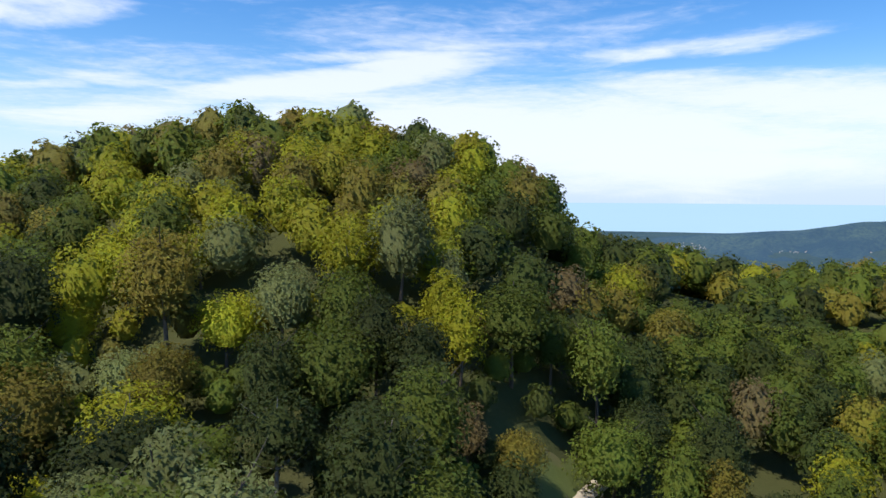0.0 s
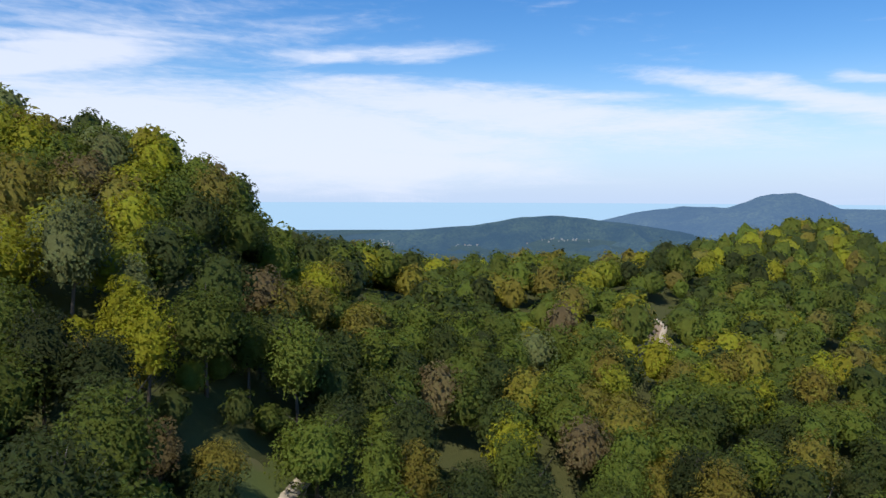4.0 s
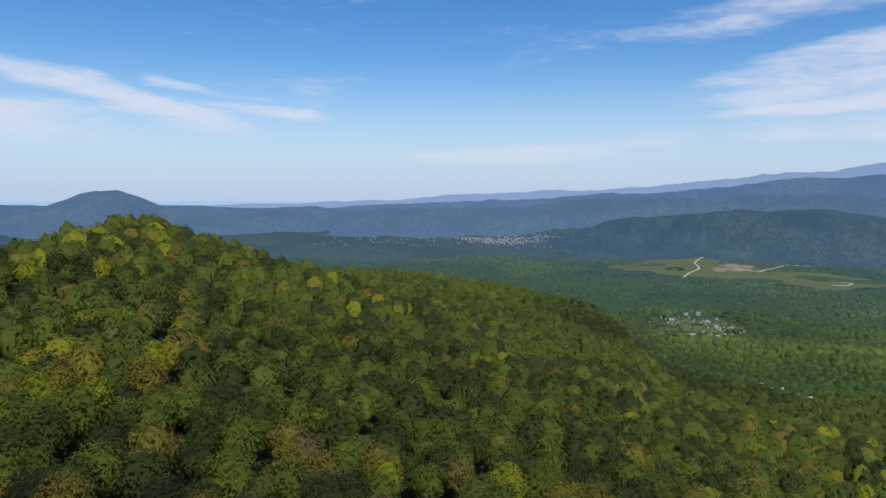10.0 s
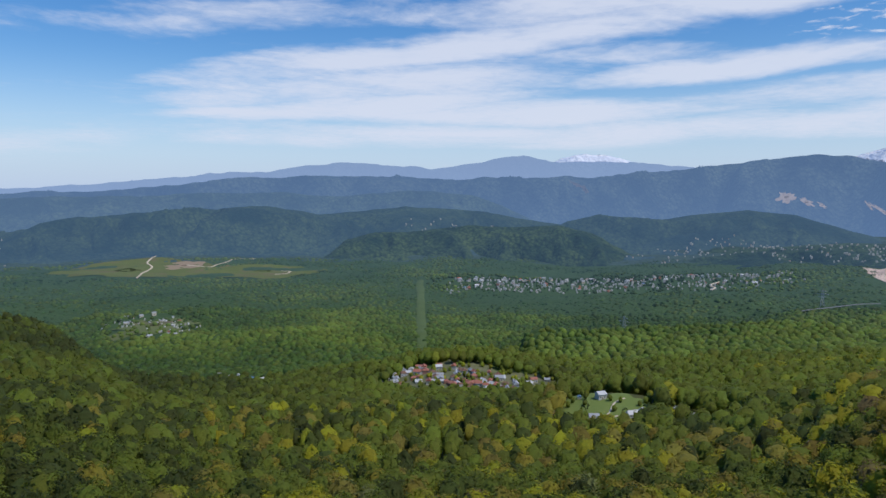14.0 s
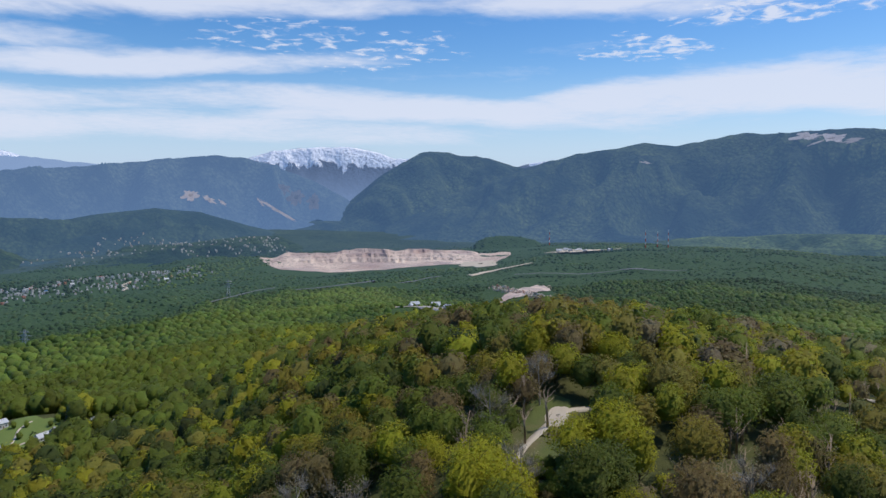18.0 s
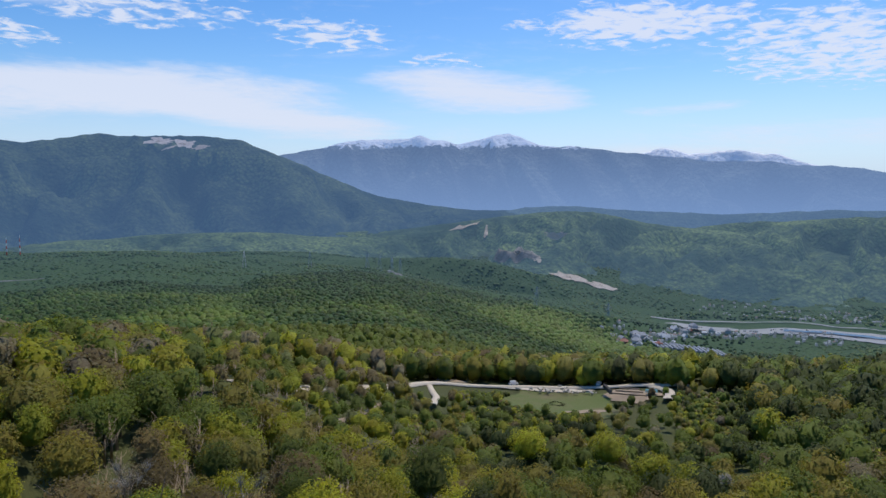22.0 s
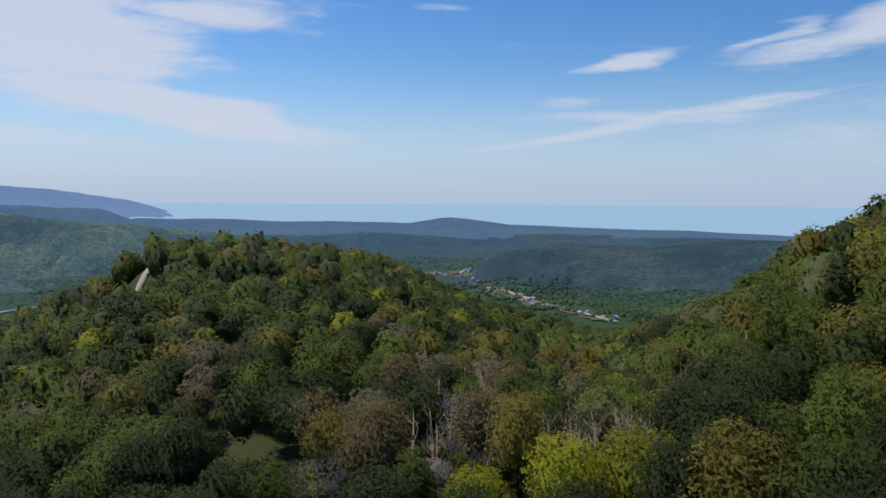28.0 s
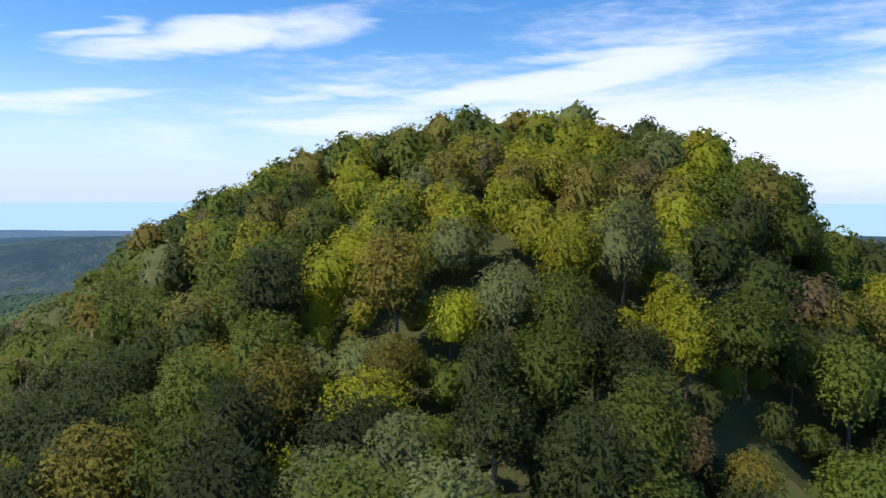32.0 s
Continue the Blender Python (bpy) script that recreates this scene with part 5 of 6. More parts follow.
M_RIVERBED = plain("river_gravel", (0.34, 0.345, 0.34), 0.9, 0.02)
M_ASPHALT = plain("pale_road", (0.22, 0.22, 0.23), 0.9, 0.05)


def patch(name, label, category, b, r, wide, deep, mat, up=0.35, turn=0.0, seed=1, rag=0.45, rings=9, spokes=64):
    """A ragged patch of open ground laid over the land; wide across the view line, deep along it, in metres."""
    a = np.arange(spokes) * 2 * math.pi / spokes
    rim = 1 + rag * rough(np.cos(a) * 30, np.sin(a) * 30, 14, seed, 3)
    f = np.linspace(0, 1, rings + 1)[1:]
    F, A = np.meshgrid(f, a, indexing="ij")
    q = F * rim[None, :]
    u, v = np.cos(A) * q * wide / 2, np.sin(A) * q * deep / 2
    c, s = math.cos(radians(turn)), math.sin(radians(turn))
    u, v = u * c - v * s, u * s + v * c
    R, B = r + v, b + np.degrees(u / r)
    B, R = np.concatenate([[b], B.ravel()]), np.concatenate([[r], R.ravel()])
    z = surface_height(B, R) + up
    verts = polar(B, R, z)
    i, j = np.meshgrid(np.arange(rings - 1), np.arange(spokes), indexing="ij")
    k = (j + 1) % spokes
    p = 1 + i * spokes + j, 1 + i * spokes + k, 1 + (i + 1) * spokes + k, 1 + (i + 1) * spokes + j
    quads = np.concatenate([np.stack([p[0], p[1], p[2]], -1).reshape(-1, 3), np.stack([p[0], p[2], p[3]], -1).reshape(-1, 3)])
    j = np.arange(spokes)
    fan = np.stack([np.zeros(spokes, int), 1 + j, 1 + (j + 1) % spokes], -1)
    return tagged(new(name, mesh_of(name, verts, np.concatenate([quads, fan]), mat, True)), label, category, kind="structure")


def track(name, label, pts, width, mat, up=0.5, rag=0.2, category="road"):
    """A road laid over the land through (bearing, distance) points, with thickness and worn edges."""
    q = [bearing(b, r) for b, r in pts]
    line = []
    for k in range(len(q) - 1):
        n = max(2, int((q[k + 1] - q[k]).length / max(2.0, width * 0.8)))
        p0, p1, p2, p3 = q[max(0, k - 1)], q[k], q[k + 1], q[min(len(q) - 1, k + 2)]
        for i in range(n + (k == len(q) - 2)):
            u = i / n
            line.append(0.5 * ((2 * p1) + (p2 - p0) * u + (2 * p0 - 5 * p1 + 4 * p2 - p3) * u * u + (3 * p1 - p0 - 3 * p2 + p3) * u ** 3))
    line = np.array([(p.x, p.y) for p in line])
    d = np.gradient(line, axis=0)
    d /= np.maximum(1e-6, np.linalg.norm(d, axis=1))[:, None]
    side = np.stack([-d[:, 1], d[:, 0]], -1)
    s = np.arange(len(line)) * width
    l = width / 2 * (1 + rag * rough(s, s * 0 + 3, width * 4, 11, 2))
    rr = width / 2 * (1 + rag * rough(s, s * 0 + 90, width * 4, 12, 2))
    rows = []
    for off, drop in ((l * 1.15, -0.7), (l, 0.0), (l * 0, 0.05), (-rr, 0.0), (-rr * 1.15, -0.7)):
        p = line + side * np.asarray(off)[:, None]
        z = surface_height(np.degrees(np.arctan2(p[:, 0], p[:, 1])), np.hypot(p[:, 0], p[:, 1])) + EYE + up + drop
        rows.append(np.concatenate([p, z[:, None]], 1))
    v = np.concatenate(rows)
    return tagged(new(name, mesh_of(name, v, grid_faces(5, len(line)), mat, True)), label, category, kind="structure")


# near tracks and the shoulder road
track("road", "pale gravel forest track on the slope", ((10.6, 99), (11.3, 104), (12.2, 108), (13.4, 113)), 1.8, M_GRAVEL, up=0.35)
patch("meadow", "sunny grassy verge beside a forest track", "grass", 11.2, 103, 11, 18, M_GRASS, seed=3)
track("road", "pale dirt track bending under the trees", ((41.2, 192), (41.35, 198), (42.0, 208), (42.2, 216), (42.35, 224), (41.5, 229)), 1.5, M_GRAVEL, up=0.4)
patch("meadow", "brown bare bank beside a dirt track", "bank", 41.5, 208, 9, 34, M_EARTH, up=0.3, seed=5)
patch("meadow", "grassy clearing on the wooded knoll", "grass", 173.2, 145, 18, 34, M_GRASS, seed=4)
track("road", "white gravel track on the knoll", ((170.5, 132), (171.4, 139), (172.3, 143), (173.4, 148), (174.6, 153), (176.4, 156.5), (178.5, 158)), 1.7, M_GRAVEL, up=0.4)
patch("road", "white gravel turning place on the knoll", "road", 174.3, 152, 6, 9, M_GRAVEL, up=0.5, seed=6)
patch("meadow", "open meadow below the shoulder road", "grass", 223.2, 303, 56, 70, M_GRASS, seed=7, rag=0.6)
patch("meadow", "scuffed bare earth in the meadow", "bank", 225.6, 288, 13, 12, M_EARTH, up=0.55, seed=8, rag=0.9)
ROAD = ((196.5, 226), (199.5, 240), (203, 264), (207, 292), (210, 314), (213, 331), (216, 335), (219.3, 336), (222, 339), (226, 340), (230.5, 338), (233.5, 340))
track("road", "white gravel road along the shoulder", ROAD, 4.8, M_GRAVEL, up=1.0)
patch("road", "broad white gravel yard beside the road", "road", 222.4, 334, 42, 11, M_GRAVEL, up=0.75, seed=9)
patch("road", "gravel and earth mound beside the road", "bank", 214.8, 340, 16, 8, M_EARTH, up=1.3, seed=10)
track("road", "white gravel spur below the road", ((212.7, 328), (213.0, 312), (213.3, 294), (213.0, 272)), 2.6, M_GRAVEL)
track("road", "white gravel spur below the road", ((230.6, 338), (231.7, 328), (232.1, 316), (231.9, 302)), 4.0, M_GRAVEL)
patch("meadow", "cut earth terrace of a building site", "bank", 229.3, 318, 26, 26, M_EARTH, up=0.5, seed=12)
track("road", "pale dirt track over the hill crest", ((267.5, 312), (267.8, 320), (268.3, 328), (268.9, 335), (269.6, 339), (270.6, 341)), 2.8, M_GRAVEL, up=0.8)
track("road", "worn footpath through low scrub", ((203.5, 205), (206.0, 226), (208.0, 250), (209.5, 280)), 1.6, M_EARTH)


BLOCKS = []
for w, d, h, k in ((1.6, 1.0, 0.8, 0.85), (1.0, 0.8, 0.6, 0.8), (2.2, 1.2, 0.9, 0.9)):
    bm = bmesh.new()
    box(bm, (w, d, h), (0, 0, 0), 0, k)
    bmesh.ops.bevel(bm, geom=bm.edges[:], offset=0.1, segments=1, affect="EDGES")
    BLOCKS.append(bm_mesh("block", bm, M_GRAVEL))


def stone_heap(b, r, n, seed):
    """A heap of pale quarried blocks."""
    rng = random.Random(seed)
    root = new("stone_heap")
    root.matrix_world = Matrix.LocRotScale(on_land(b, r, 0.7), Euler((0, 0, radians(-b))), None)
    tagged(root, "heap of pale broken stone blocks beside the road", "stones", "stone heaps by the road")
    for k in range(n):
        ob = part("block", rng.choice(BLOCKS), root)
        ob.location, ob.rotation_euler = (rng.gauss(0, 4.5), rng.gauss(0, 1.8), rng.uniform(-0.3, 0.7)), (rng.gauss(0, 0.2), rng.gauss(0, 0.2), rng.uniform(0, 3))


for k, (b, r) in enumerate(((221.6, 326), (223.2, 324), (224.8, 326))):
    stone_heap(b, r, 14, k)


def foundation():
    """The terraced foundation trench of the building site."""
    root = new("building_foundation")
    tagged(root, "terraced earth and stone foundation trench of a building site", "foundation")
    root.matrix_world = Matrix.LocRotScale(on_land(229.0, 318, 0.6), Euler((0, 0, radians(-229))), None)
    for k in range(3):
        bm = bmesh.new()
        box(bm, (15 - 3 * k, 0.5, 0.6), (0, -5 + 4.2 * k, 0.2 * k), 0.06 * k, 0.98)
        part("retaining_wall", bm_mesh("retaining_wall", bm, M_EARTH), root)
    bm = bmesh.new()
    box(bm, (1.4, 12, 1.6), (-9.5, 0, 0), 0.3, 0.8)
    part("spoil_bank", bm_mesh("spoil_bank", bm, plain("dark_soil", (0.07, 0.06, 0.05), 0.95)), root, "dark heaped soil")


foundation()


def tarpaulin():
    n = 12
    u, v = np.meshgrid(np.linspace(-1, 1, n), np.linspace(-1, 1, n), indexing="ij")
    z = 0.9 + 0.5 * rough(u * 10, v * 10, 9, 61, 3) - 0.5 * (u * u + v * v)
    me = mesh_of("tarpaulin", np.stack([u * 2.6, v * 1.9, z], -1).reshape(-1, 3), grid_faces(n, n), plain("blue_green_sheet", (0.06, 0.22, 0.25), 0.6), True)
    ob = new("tarpaulin", me)
    ob.matrix_world = Matrix.LocRotScale(on_land(230.7, 318, 0.7), Euler((0.12, 0, radians(-231))), None)
    tagged(ob, "crumpled blue-green tarpaulin on the building site", "tarpaulin")


tarpaulin()


def vehicle(b, r, colour, label, turn):
    """A small van or digger by the road: body, cab, wheels."""
    root = new("van")
    tagged(root, label, "van", "vehicles by the road")
    root.matrix_world = Matrix.LocRotScale(on_land(b, r, 0.75), Euler((0, 0, radians(turn - b))), None)
    paint, dark = plain("van_paint", colour, 0.35), plain("rubber", (0.03, 0.03, 0.03), 0.8)
    bm = bmesh.new()
    box(bm, (4.6, 1.9, 0.9), (0, 0, 0.4), 0, 0.97)
    bmesh.ops.bevel(bm, geom=bm.edges[:], offset=0.12, segments=2, affect="EDGES")
    part("body", bm_mesh("body", bm, paint), root)
    bm = bmesh.new()
    box(bm, (3.4, 1.75, 0.9), (-0.4, 0, 1.28), 0, 0.86)
    part("cab", bm_mesh("cab", bm, paint), root)
    bm = bmesh.new()
    box(bm, (3.5, 1.6, 0.45), (-0.4, 0, 1.45), 0, 0.9)
    part("window", bm_mesh("window", bm, plain("dark_glass", (0.05, 0.06, 0.07), 0.15)), root)
    bm = bmesh.new()
    bmesh.ops.create_cone(bm, cap_ends=True, segments=14, radius1=0.36, radius2=0.36, depth=0.25, matrix=pose(0, 0, 0, 90, 0, 0))
    wheel = bm_mesh("wheel", bm, dark)
    for x in (-1.4, 1.4):
        for y in (-0.9, 0.9):
            part("wheel", wheel, root).location = (x, y, 0.36)


vehicle(219.7, 340.5, (0.75, 0.75, 0.74), "small white van parked beside the gravel road", 20)
vehicle(226.6, 344.5, (0.72, 0.72, 0.72), "small white van parked beside the gravel road", 80)
vehicle(214.2, 342.5, (0.75, 0.52, 0.05), "yellow works vehicle beside the earth mound", 60)

# ---- houses
ROOFS = {k: plain("roof_" + k, c, 0.6, 0.6, 0.2) for k, c in (("white", (0.58, 0.58, 0.57)), ("grey", (0.36, 0.37, 0.38)), ("red", (0.38, 0.15, 0.10)), ("brown", (0.20, 0.11, 0.07)), ("blue", (0.16, 0.28, 0.42)))}
WALLS = {k: plain("wall_" + k, c, 0.85, 0.5, 0.15) for k, c in (("white", (0.58, 0.56, 0.52)), ("cream", (0.62, 0.55, 0.42)), ("brick", (0.38, 0.21, 0.15)), ("grey", (0.45, 0.44, 0.43)))}
M_GLASS = plain("dark_window", (0.05, 0.06, 0.08), 0.15, 0.5)
M_TIMBER = plain("door_timber", (0.20, 0.12, 0.07), 0.7)
HOUSE_TYPES = (
    ("white", "white", 9, 8, 5.2, "gable"), ("cream", "grey", 11, 8, 5.5, "gable"), ("brick", "red", 10, 9, 6.0, "hip"), ("white", "brown", 9, 9, 6.4, "hip"),
    ("grey", "white", 13, 8, 3.6, "gable"), ("cream", "blue", 9, 7, 5.0, "gable"), ("white", "red", 10, 8, 6.0, "gable"), ("white", "grey", 12, 10, 8.4, "hip"),
)
HOUSE_MADE = {}


def make_house(kind, label, group):
    wall_c, roof_c, w, d, h, form = HOUSE_TYPES[kind]
    root = new("house")
    tagged(root, label, "house", group)
    bm = bmesh.new()
    box(bm, (w, d, h + 3), (0, 0, -3))
    part("wall", bm_mesh("wall", bm, WALLS[wall_c]), root)
    bm = bmesh.new()
    o, top = 0.7, h + w * 0.30
    e = [bm.verts.new((x * (w / 2 + o), y * (d / 2 + o), h - 0.2)) for x, y in ((-1, -1), (1, -1), (1, 1), (-1, 1))]
    inset = 0 if form == "gable" else w * 0.3
    k = [bm.verts.new((s * (w / 2 + o - inset), 0, top)) for s in (-1, 1)]
    for f in ((e[0], e[1], k[1], k[0]), (e[2], e[3], k[0], k[1]), (e[1], e[2], k[1]), (e[3], e[0], k[0]), (e[3], e[2], e[1], e[0])):
        bm.faces.new(f)
    roof = part("roof", bm_mesh("roof", bm, ROOFS[roof_c]), root)
    bm = bmesh.new()
    box(bm, (0.7, 0.7, 2.0), (w * 0.2, d * 0.1, top - 1.4), 0, 0.92)
    part("chimney", bm_mesh("chimney", bm, WALLS["brick"]), roof)
    bm = bmesh.new()
    box(bm, (1.3, 0.12, 1.4), (0, 0, 0))
    pane = bm_mesh("window", bm, M_GLASS)
    for s in (-1, 1):
        for x in (-w * 0.28, w * 0.28):
            part("window", pane, root).location = (x, s * (d / 2 + 0.02), h * 0.32)
    bm = bmesh.new()
    box(bm, (1.1, 0.14, 2.1), (0, -d / 2 - 0.03, 0))
    part("door", bm_mesh("door", bm, M_TIMBER), root)
    return root


HOUSE_WORDS = ("white-walled house with a pale metal roof", "cream house with a grey pitched roof", "brick house with a red hipped roof", "white house with a brown hipped roof",
               "long low grey shed with a white roof", "cream cottage with a blue metal roof", "white house with a red tiled roof", "tall white house with a grey hipped roof")


def house(kind, b, r, turn, group, size=1.0, up=0.0, where=" among trees"):
    m = Matrix.LocRotScale(on_surface(b, r, up), Euler((0, 0, radians(turn))), Vector((size, size, size)))
    key = (kind, group)
    if key not in HOUSE_MADE:
        HOUSE_MADE[key] = make_house(kind, HOUSE_WORDS[kind] + where, group)
        HOUSE_MADE[key].matrix_basis = m
        return HOUSE_MADE[key]
    ob = copy_thing(HOUSE_MADE[key], m)
    ob.scale = (size, size, size)
    return ob


def on_surface(b, r, up=0.0):
    v = bearing(b, r)
    return Vector((v.x, v.y, float(surface_height(np.array([b % 360.0]), np.array([float(r)]))[0]) + EYE + up))


def village(group, where, centre_line, n, spread, kinds, seed, size=(0.8, 1.15), up=0.0):
    """Houses scattered about a line of (bearing, distance) points; spread is metres across and along the view."""
    rng = random.Random(seed)
    for k in range(n):
        f = (k + rng.random()) / n * (len(centre_line) - 1)
        i = min(int(f), len(centre_line) - 2)
        g = f - i
        b = centre_line[i][0] + (centre_line[i + 1][0] - centre_line[i][0]) * g
        r = centre_line[i][1] + (centre_line[i + 1][1] - centre_line[i][1]) * g + rng.uniform(-1, 1) * spread[1]
        b += math.degrees(rng.uniform(-1, 1) * spread[0] / r)
        house(rng.choice(kinds), b, r, rng.choice((0, 20, 90, 110)) + rng.uniform(-12, 12) - b, group, rng.uniform(*size), up, where)


# the homestead on the spur
patch("meadow", "bright green lawn of a hillside homestead", "grass", 130.7, 428, 34, 74, M_LAWN, seed=21)
patch("meadow", "grassy slope of a hillside homestead", "grass", 133.9, 420, 34, 66, M_LAWN, seed=22)
track("road", "pale concrete drive of the homestead", ((130.6, 405), (131.8, 409), (133.2, 413), (134.4, 418), (135.6, 426)), 1.3, M_GRAVEL)
track("road", "pale concrete drive of the homestead", ((132.3, 411), (132.7, 420), (133.0, 431), (133.8, 440)), 1.1, M_GRAVEL)
for kind, b, r, turn, size in ((0, 131.9, 438, -100, 0.6), (3, 128.3, 416, -140, 0.5), (1, 131.4, 407, -120, 0.5), (4, 134.4, 414, -100, 0.5), (1, 135.1, 418, -60, 0.42), (1, 137.7, 430, -80, 0.42), (4, 139.4, 428, -110, 0.4), (5, 141.9, 438, -60, 0.5), (5, 130.2, 441, -30, 0.3)):
    house(kind, b, r, turn, "hillside homestead", size, 0.3, " on a green hillside")
# villages
patch("meadow", "gardens and trodden yards of a valley village", "field", 120.9, 676, 172, 120, M_GARDENS, up=0.5, seed=36, rag=0.6)
village("valley village", " in a valley village", ((114.4, 680), (116.5, 708), (119.0, 688), (121.5, 680), (124.5, 668), (127.3, 676)), 96, (8, 30), (0, 1, 1, 2, 3, 4, 6), 3, (0.46, 0.72))
village("valley hamlet", " in a wooded hamlet", ((93.2, 1465), (95, 1440), (97, 1440), (99.2, 1300), (96, 1290)), 20, (20, 50), (0, 1, 1, 4, 6), 4, (0.4, 0.75))
village("long village", " in a far village", ((119.8, 1870), (122, 1890), (124.5, 1900), (127, 1900), (129, 1910), (131, 1890), (134, 1960), (138, 2000), (141, 2020), (144.5, 2060)), 64, (22, 80), (0, 0, 1, 1, 2, 4, 5, 6, 7), 5, (0.5, 0.95))
village("forest cabins", " alone in the forest", ((103.6, 790), (104.2, 815), (102.2, 860), (101.4, 905)), 9, (14, 16), (0, 4, 5, 1), 6, (0.34, 0.5))
village("seaward village", " in a far village", ((289.6, 2130), (291.4, 2090), (293.4, 2200), (294.2, 1900), (295.2, 1680), (297.2, 1570), (299.6, 1460), (301.4, 1280), (305.2, 1150)), 74, (24, 50), (0, 1, 2, 6), 9, (0.6, 1.0))
for b, r, wide, deep, turn, mat, seed in ((299.4, 1440, 70, 300, 20, M_FIELD, 34), (301.6, 1270, 60, 170, 25, M_FIELD, 35), (295.4, 1650, 46, 190, 8, M_FIELD, 37), (292.6, 2130, 90, 160, 10, M_FIELD, 38), (298.0, 1540, 26, 110, 20, M_EARTH, 39), (304.4, 1160, 60, 70, 0, M_FIELD, 40)):
    patch("meadow", "dry pale fields beside a village", "field", b, r, wide, deep, mat, up=1.5, turn=turn, seed=seed, rag=0.7)
track("road", "pale dirt road through a valley village", ((289.4, 2140), (292, 2130), (293.7, 2230), (294.1, 1900), (295.4, 1690), (296.6, 1640), (298.4, 1560), (300.0, 1460), (301.6, 1310), (302.4, 1240), (305.6, 1140)), 9, M_GRAVEL, up=2.2)
village("river town", " in a river town", ((228, 1450), (230, 1480), (232, 1530), (233, 1690), (236, 1710)), 30, (30, 60), (0, 1, 2, 4, 7, 7), 10, (0.9, 1.5))


# Far walls and roofs with grey-blue haze mixed in as emission.
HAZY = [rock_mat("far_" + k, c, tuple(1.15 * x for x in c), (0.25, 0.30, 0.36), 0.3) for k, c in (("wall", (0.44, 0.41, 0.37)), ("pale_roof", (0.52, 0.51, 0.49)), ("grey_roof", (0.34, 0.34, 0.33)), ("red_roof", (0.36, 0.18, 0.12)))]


def far_houses(label, centre_line, n, spread, seed, size=0.8, mats=None):
    """Houses too far off to tell apart: one mesh of small walled and roofed bodies."""
    rng = random.Random(seed)
    vs, fs, slots = [], [], []
    for k in range(n):
        f = (k + rng.random()) / n * (len(centre_line) - 1)
        i = min(int(f), len(centre_line) - 2)
        b = centre_line[i][0] + (centre_line[i + 1][0] - centre_line[i][0]) * (f - i)
        r = centre_line[i][1] + (centre_line[i + 1][1] - centre_line[i][1]) * (f - i) + rng.uniform(-1, 1) * spread[1]
        b += math.degrees(rng.uniform(-1, 1) * spread[0] / r)
        o, w, d, h, a = on_surface(b, r, 2.0), rng.uniform(4, 9) * size, rng.uniform(4, 6.5) * size, rng.uniform(2, 4) * size, rng.uniform(0, 3.1)
        c, s, q = math.cos(a), math.sin(a), len(vs)
        for x, y, z in ((-1, -1, -6), (1, -1, -6), (1, 1, -6), (-1, 1, -6), (-1, -1, h), (1, -1, h), (1, 1, h), (-1, 1, h), (-1, 0, h + 2 * size), (1, 0, h + 2 * size)):
            x, y = x * w / 2, y * d / 2
            vs.append((o.x + x * c - y * s, o.y + x * s + y * c, o.z + z))
        roof = rng.choice((1, 1, 2, 3))
        for f4, m in (((0, 1, 5, 4), 0), ((1, 2, 6, 5), 0), ((2, 3, 7, 6), 0), ((3, 0, 4, 7), 0), ((4, 5, 9, 8), roof), ((6, 7, 8, 9), roof), ((5, 6, 9, 9), 0), ((7, 4, 8, 8), 0)):
            fs.append([q + j for j in f4]), slots.append(m)
    fs, slots = np.array(fs), np.array(slots)
    tri = np.concatenate([fs[:, :3], fs[:, [0, 2, 3]]])
    keep = (tri[:, 0] != tri[:, 1]) & (tri[:, 1] != tri[:, 2])
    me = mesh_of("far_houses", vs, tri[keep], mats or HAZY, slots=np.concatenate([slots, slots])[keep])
    tagged(new("far_houses", me), label, "houses", kind="stuff")


far_houses("white and red-roofed houses of a far town", ((78.2, 3020), (80, 2980), (81.6, 2940), (84.2, 2890)), 260, (36, 110), 7, 0.62)
far_houses("scattered houses round a far town", ((67, 3120), (71, 3180), (75, 3080), (78, 3150), (82, 3000), (86.5, 2760)), 230, (70, 260), 22, 0.5)
far_houses("small houses and sheds of a wooded hamlet", ((93.4, 1420), (95, 1410), (97, 1380), (99, 1290), (96, 1290)), 60, (20, 44), 21, 0.36, [WALLS["white"], ROOFS["white"], ROOFS["grey"], ROOFS["brown"]])
patch("meadow", "pale garden plots of a wooded hamlet", "field", 96.4, 1350, 150, 150, M_FIELD, up=1.0, seed=35, rag=0.8)
far_houses("dense small houses of a long village", ((119.8, 1860), (124.5, 1890), (127, 1890), (131, 1880), (134, 1950), (138, 1990), (141, 2010), (146, 2070)), 420, (22, 92), 5, 0.62)
far_houses("scattered houses of a far hillside village", ((136.5, 2560), (141, 2660), (145, 2600), (149, 2500), (152, 2480)), 200, (30, 150), 8, 0.7)
far_houses("scattered houses beyond the river", ((234, 2080), (240, 2030), (244, 2000), (248, 2030), (252, 2060), (256, 2140)), 170, (30, 80), 11)
far_houses("stacked stone and timber of a yard", ((169.0, 1480), (171.0, 1360), (173.2, 1240)), 150, (14, 26), 18, 0.5, [M_QUARRY, M_GRAVEL, M_QUARRY, ROOFS["red"]])
far_houses("small structures under a power line", ((209.4, 1900), (210.5, 1830), (211.8, 1760)), 60, (8, 14), 19, 0.6)
far_houses("blocks and sheds of a river town", ((227.2, 1460), (230, 1470), (232, 1560), (234, 1640), (237, 1690), (241, 1700), (244, 1690)), 170, (24, 70), 17, 0.9)
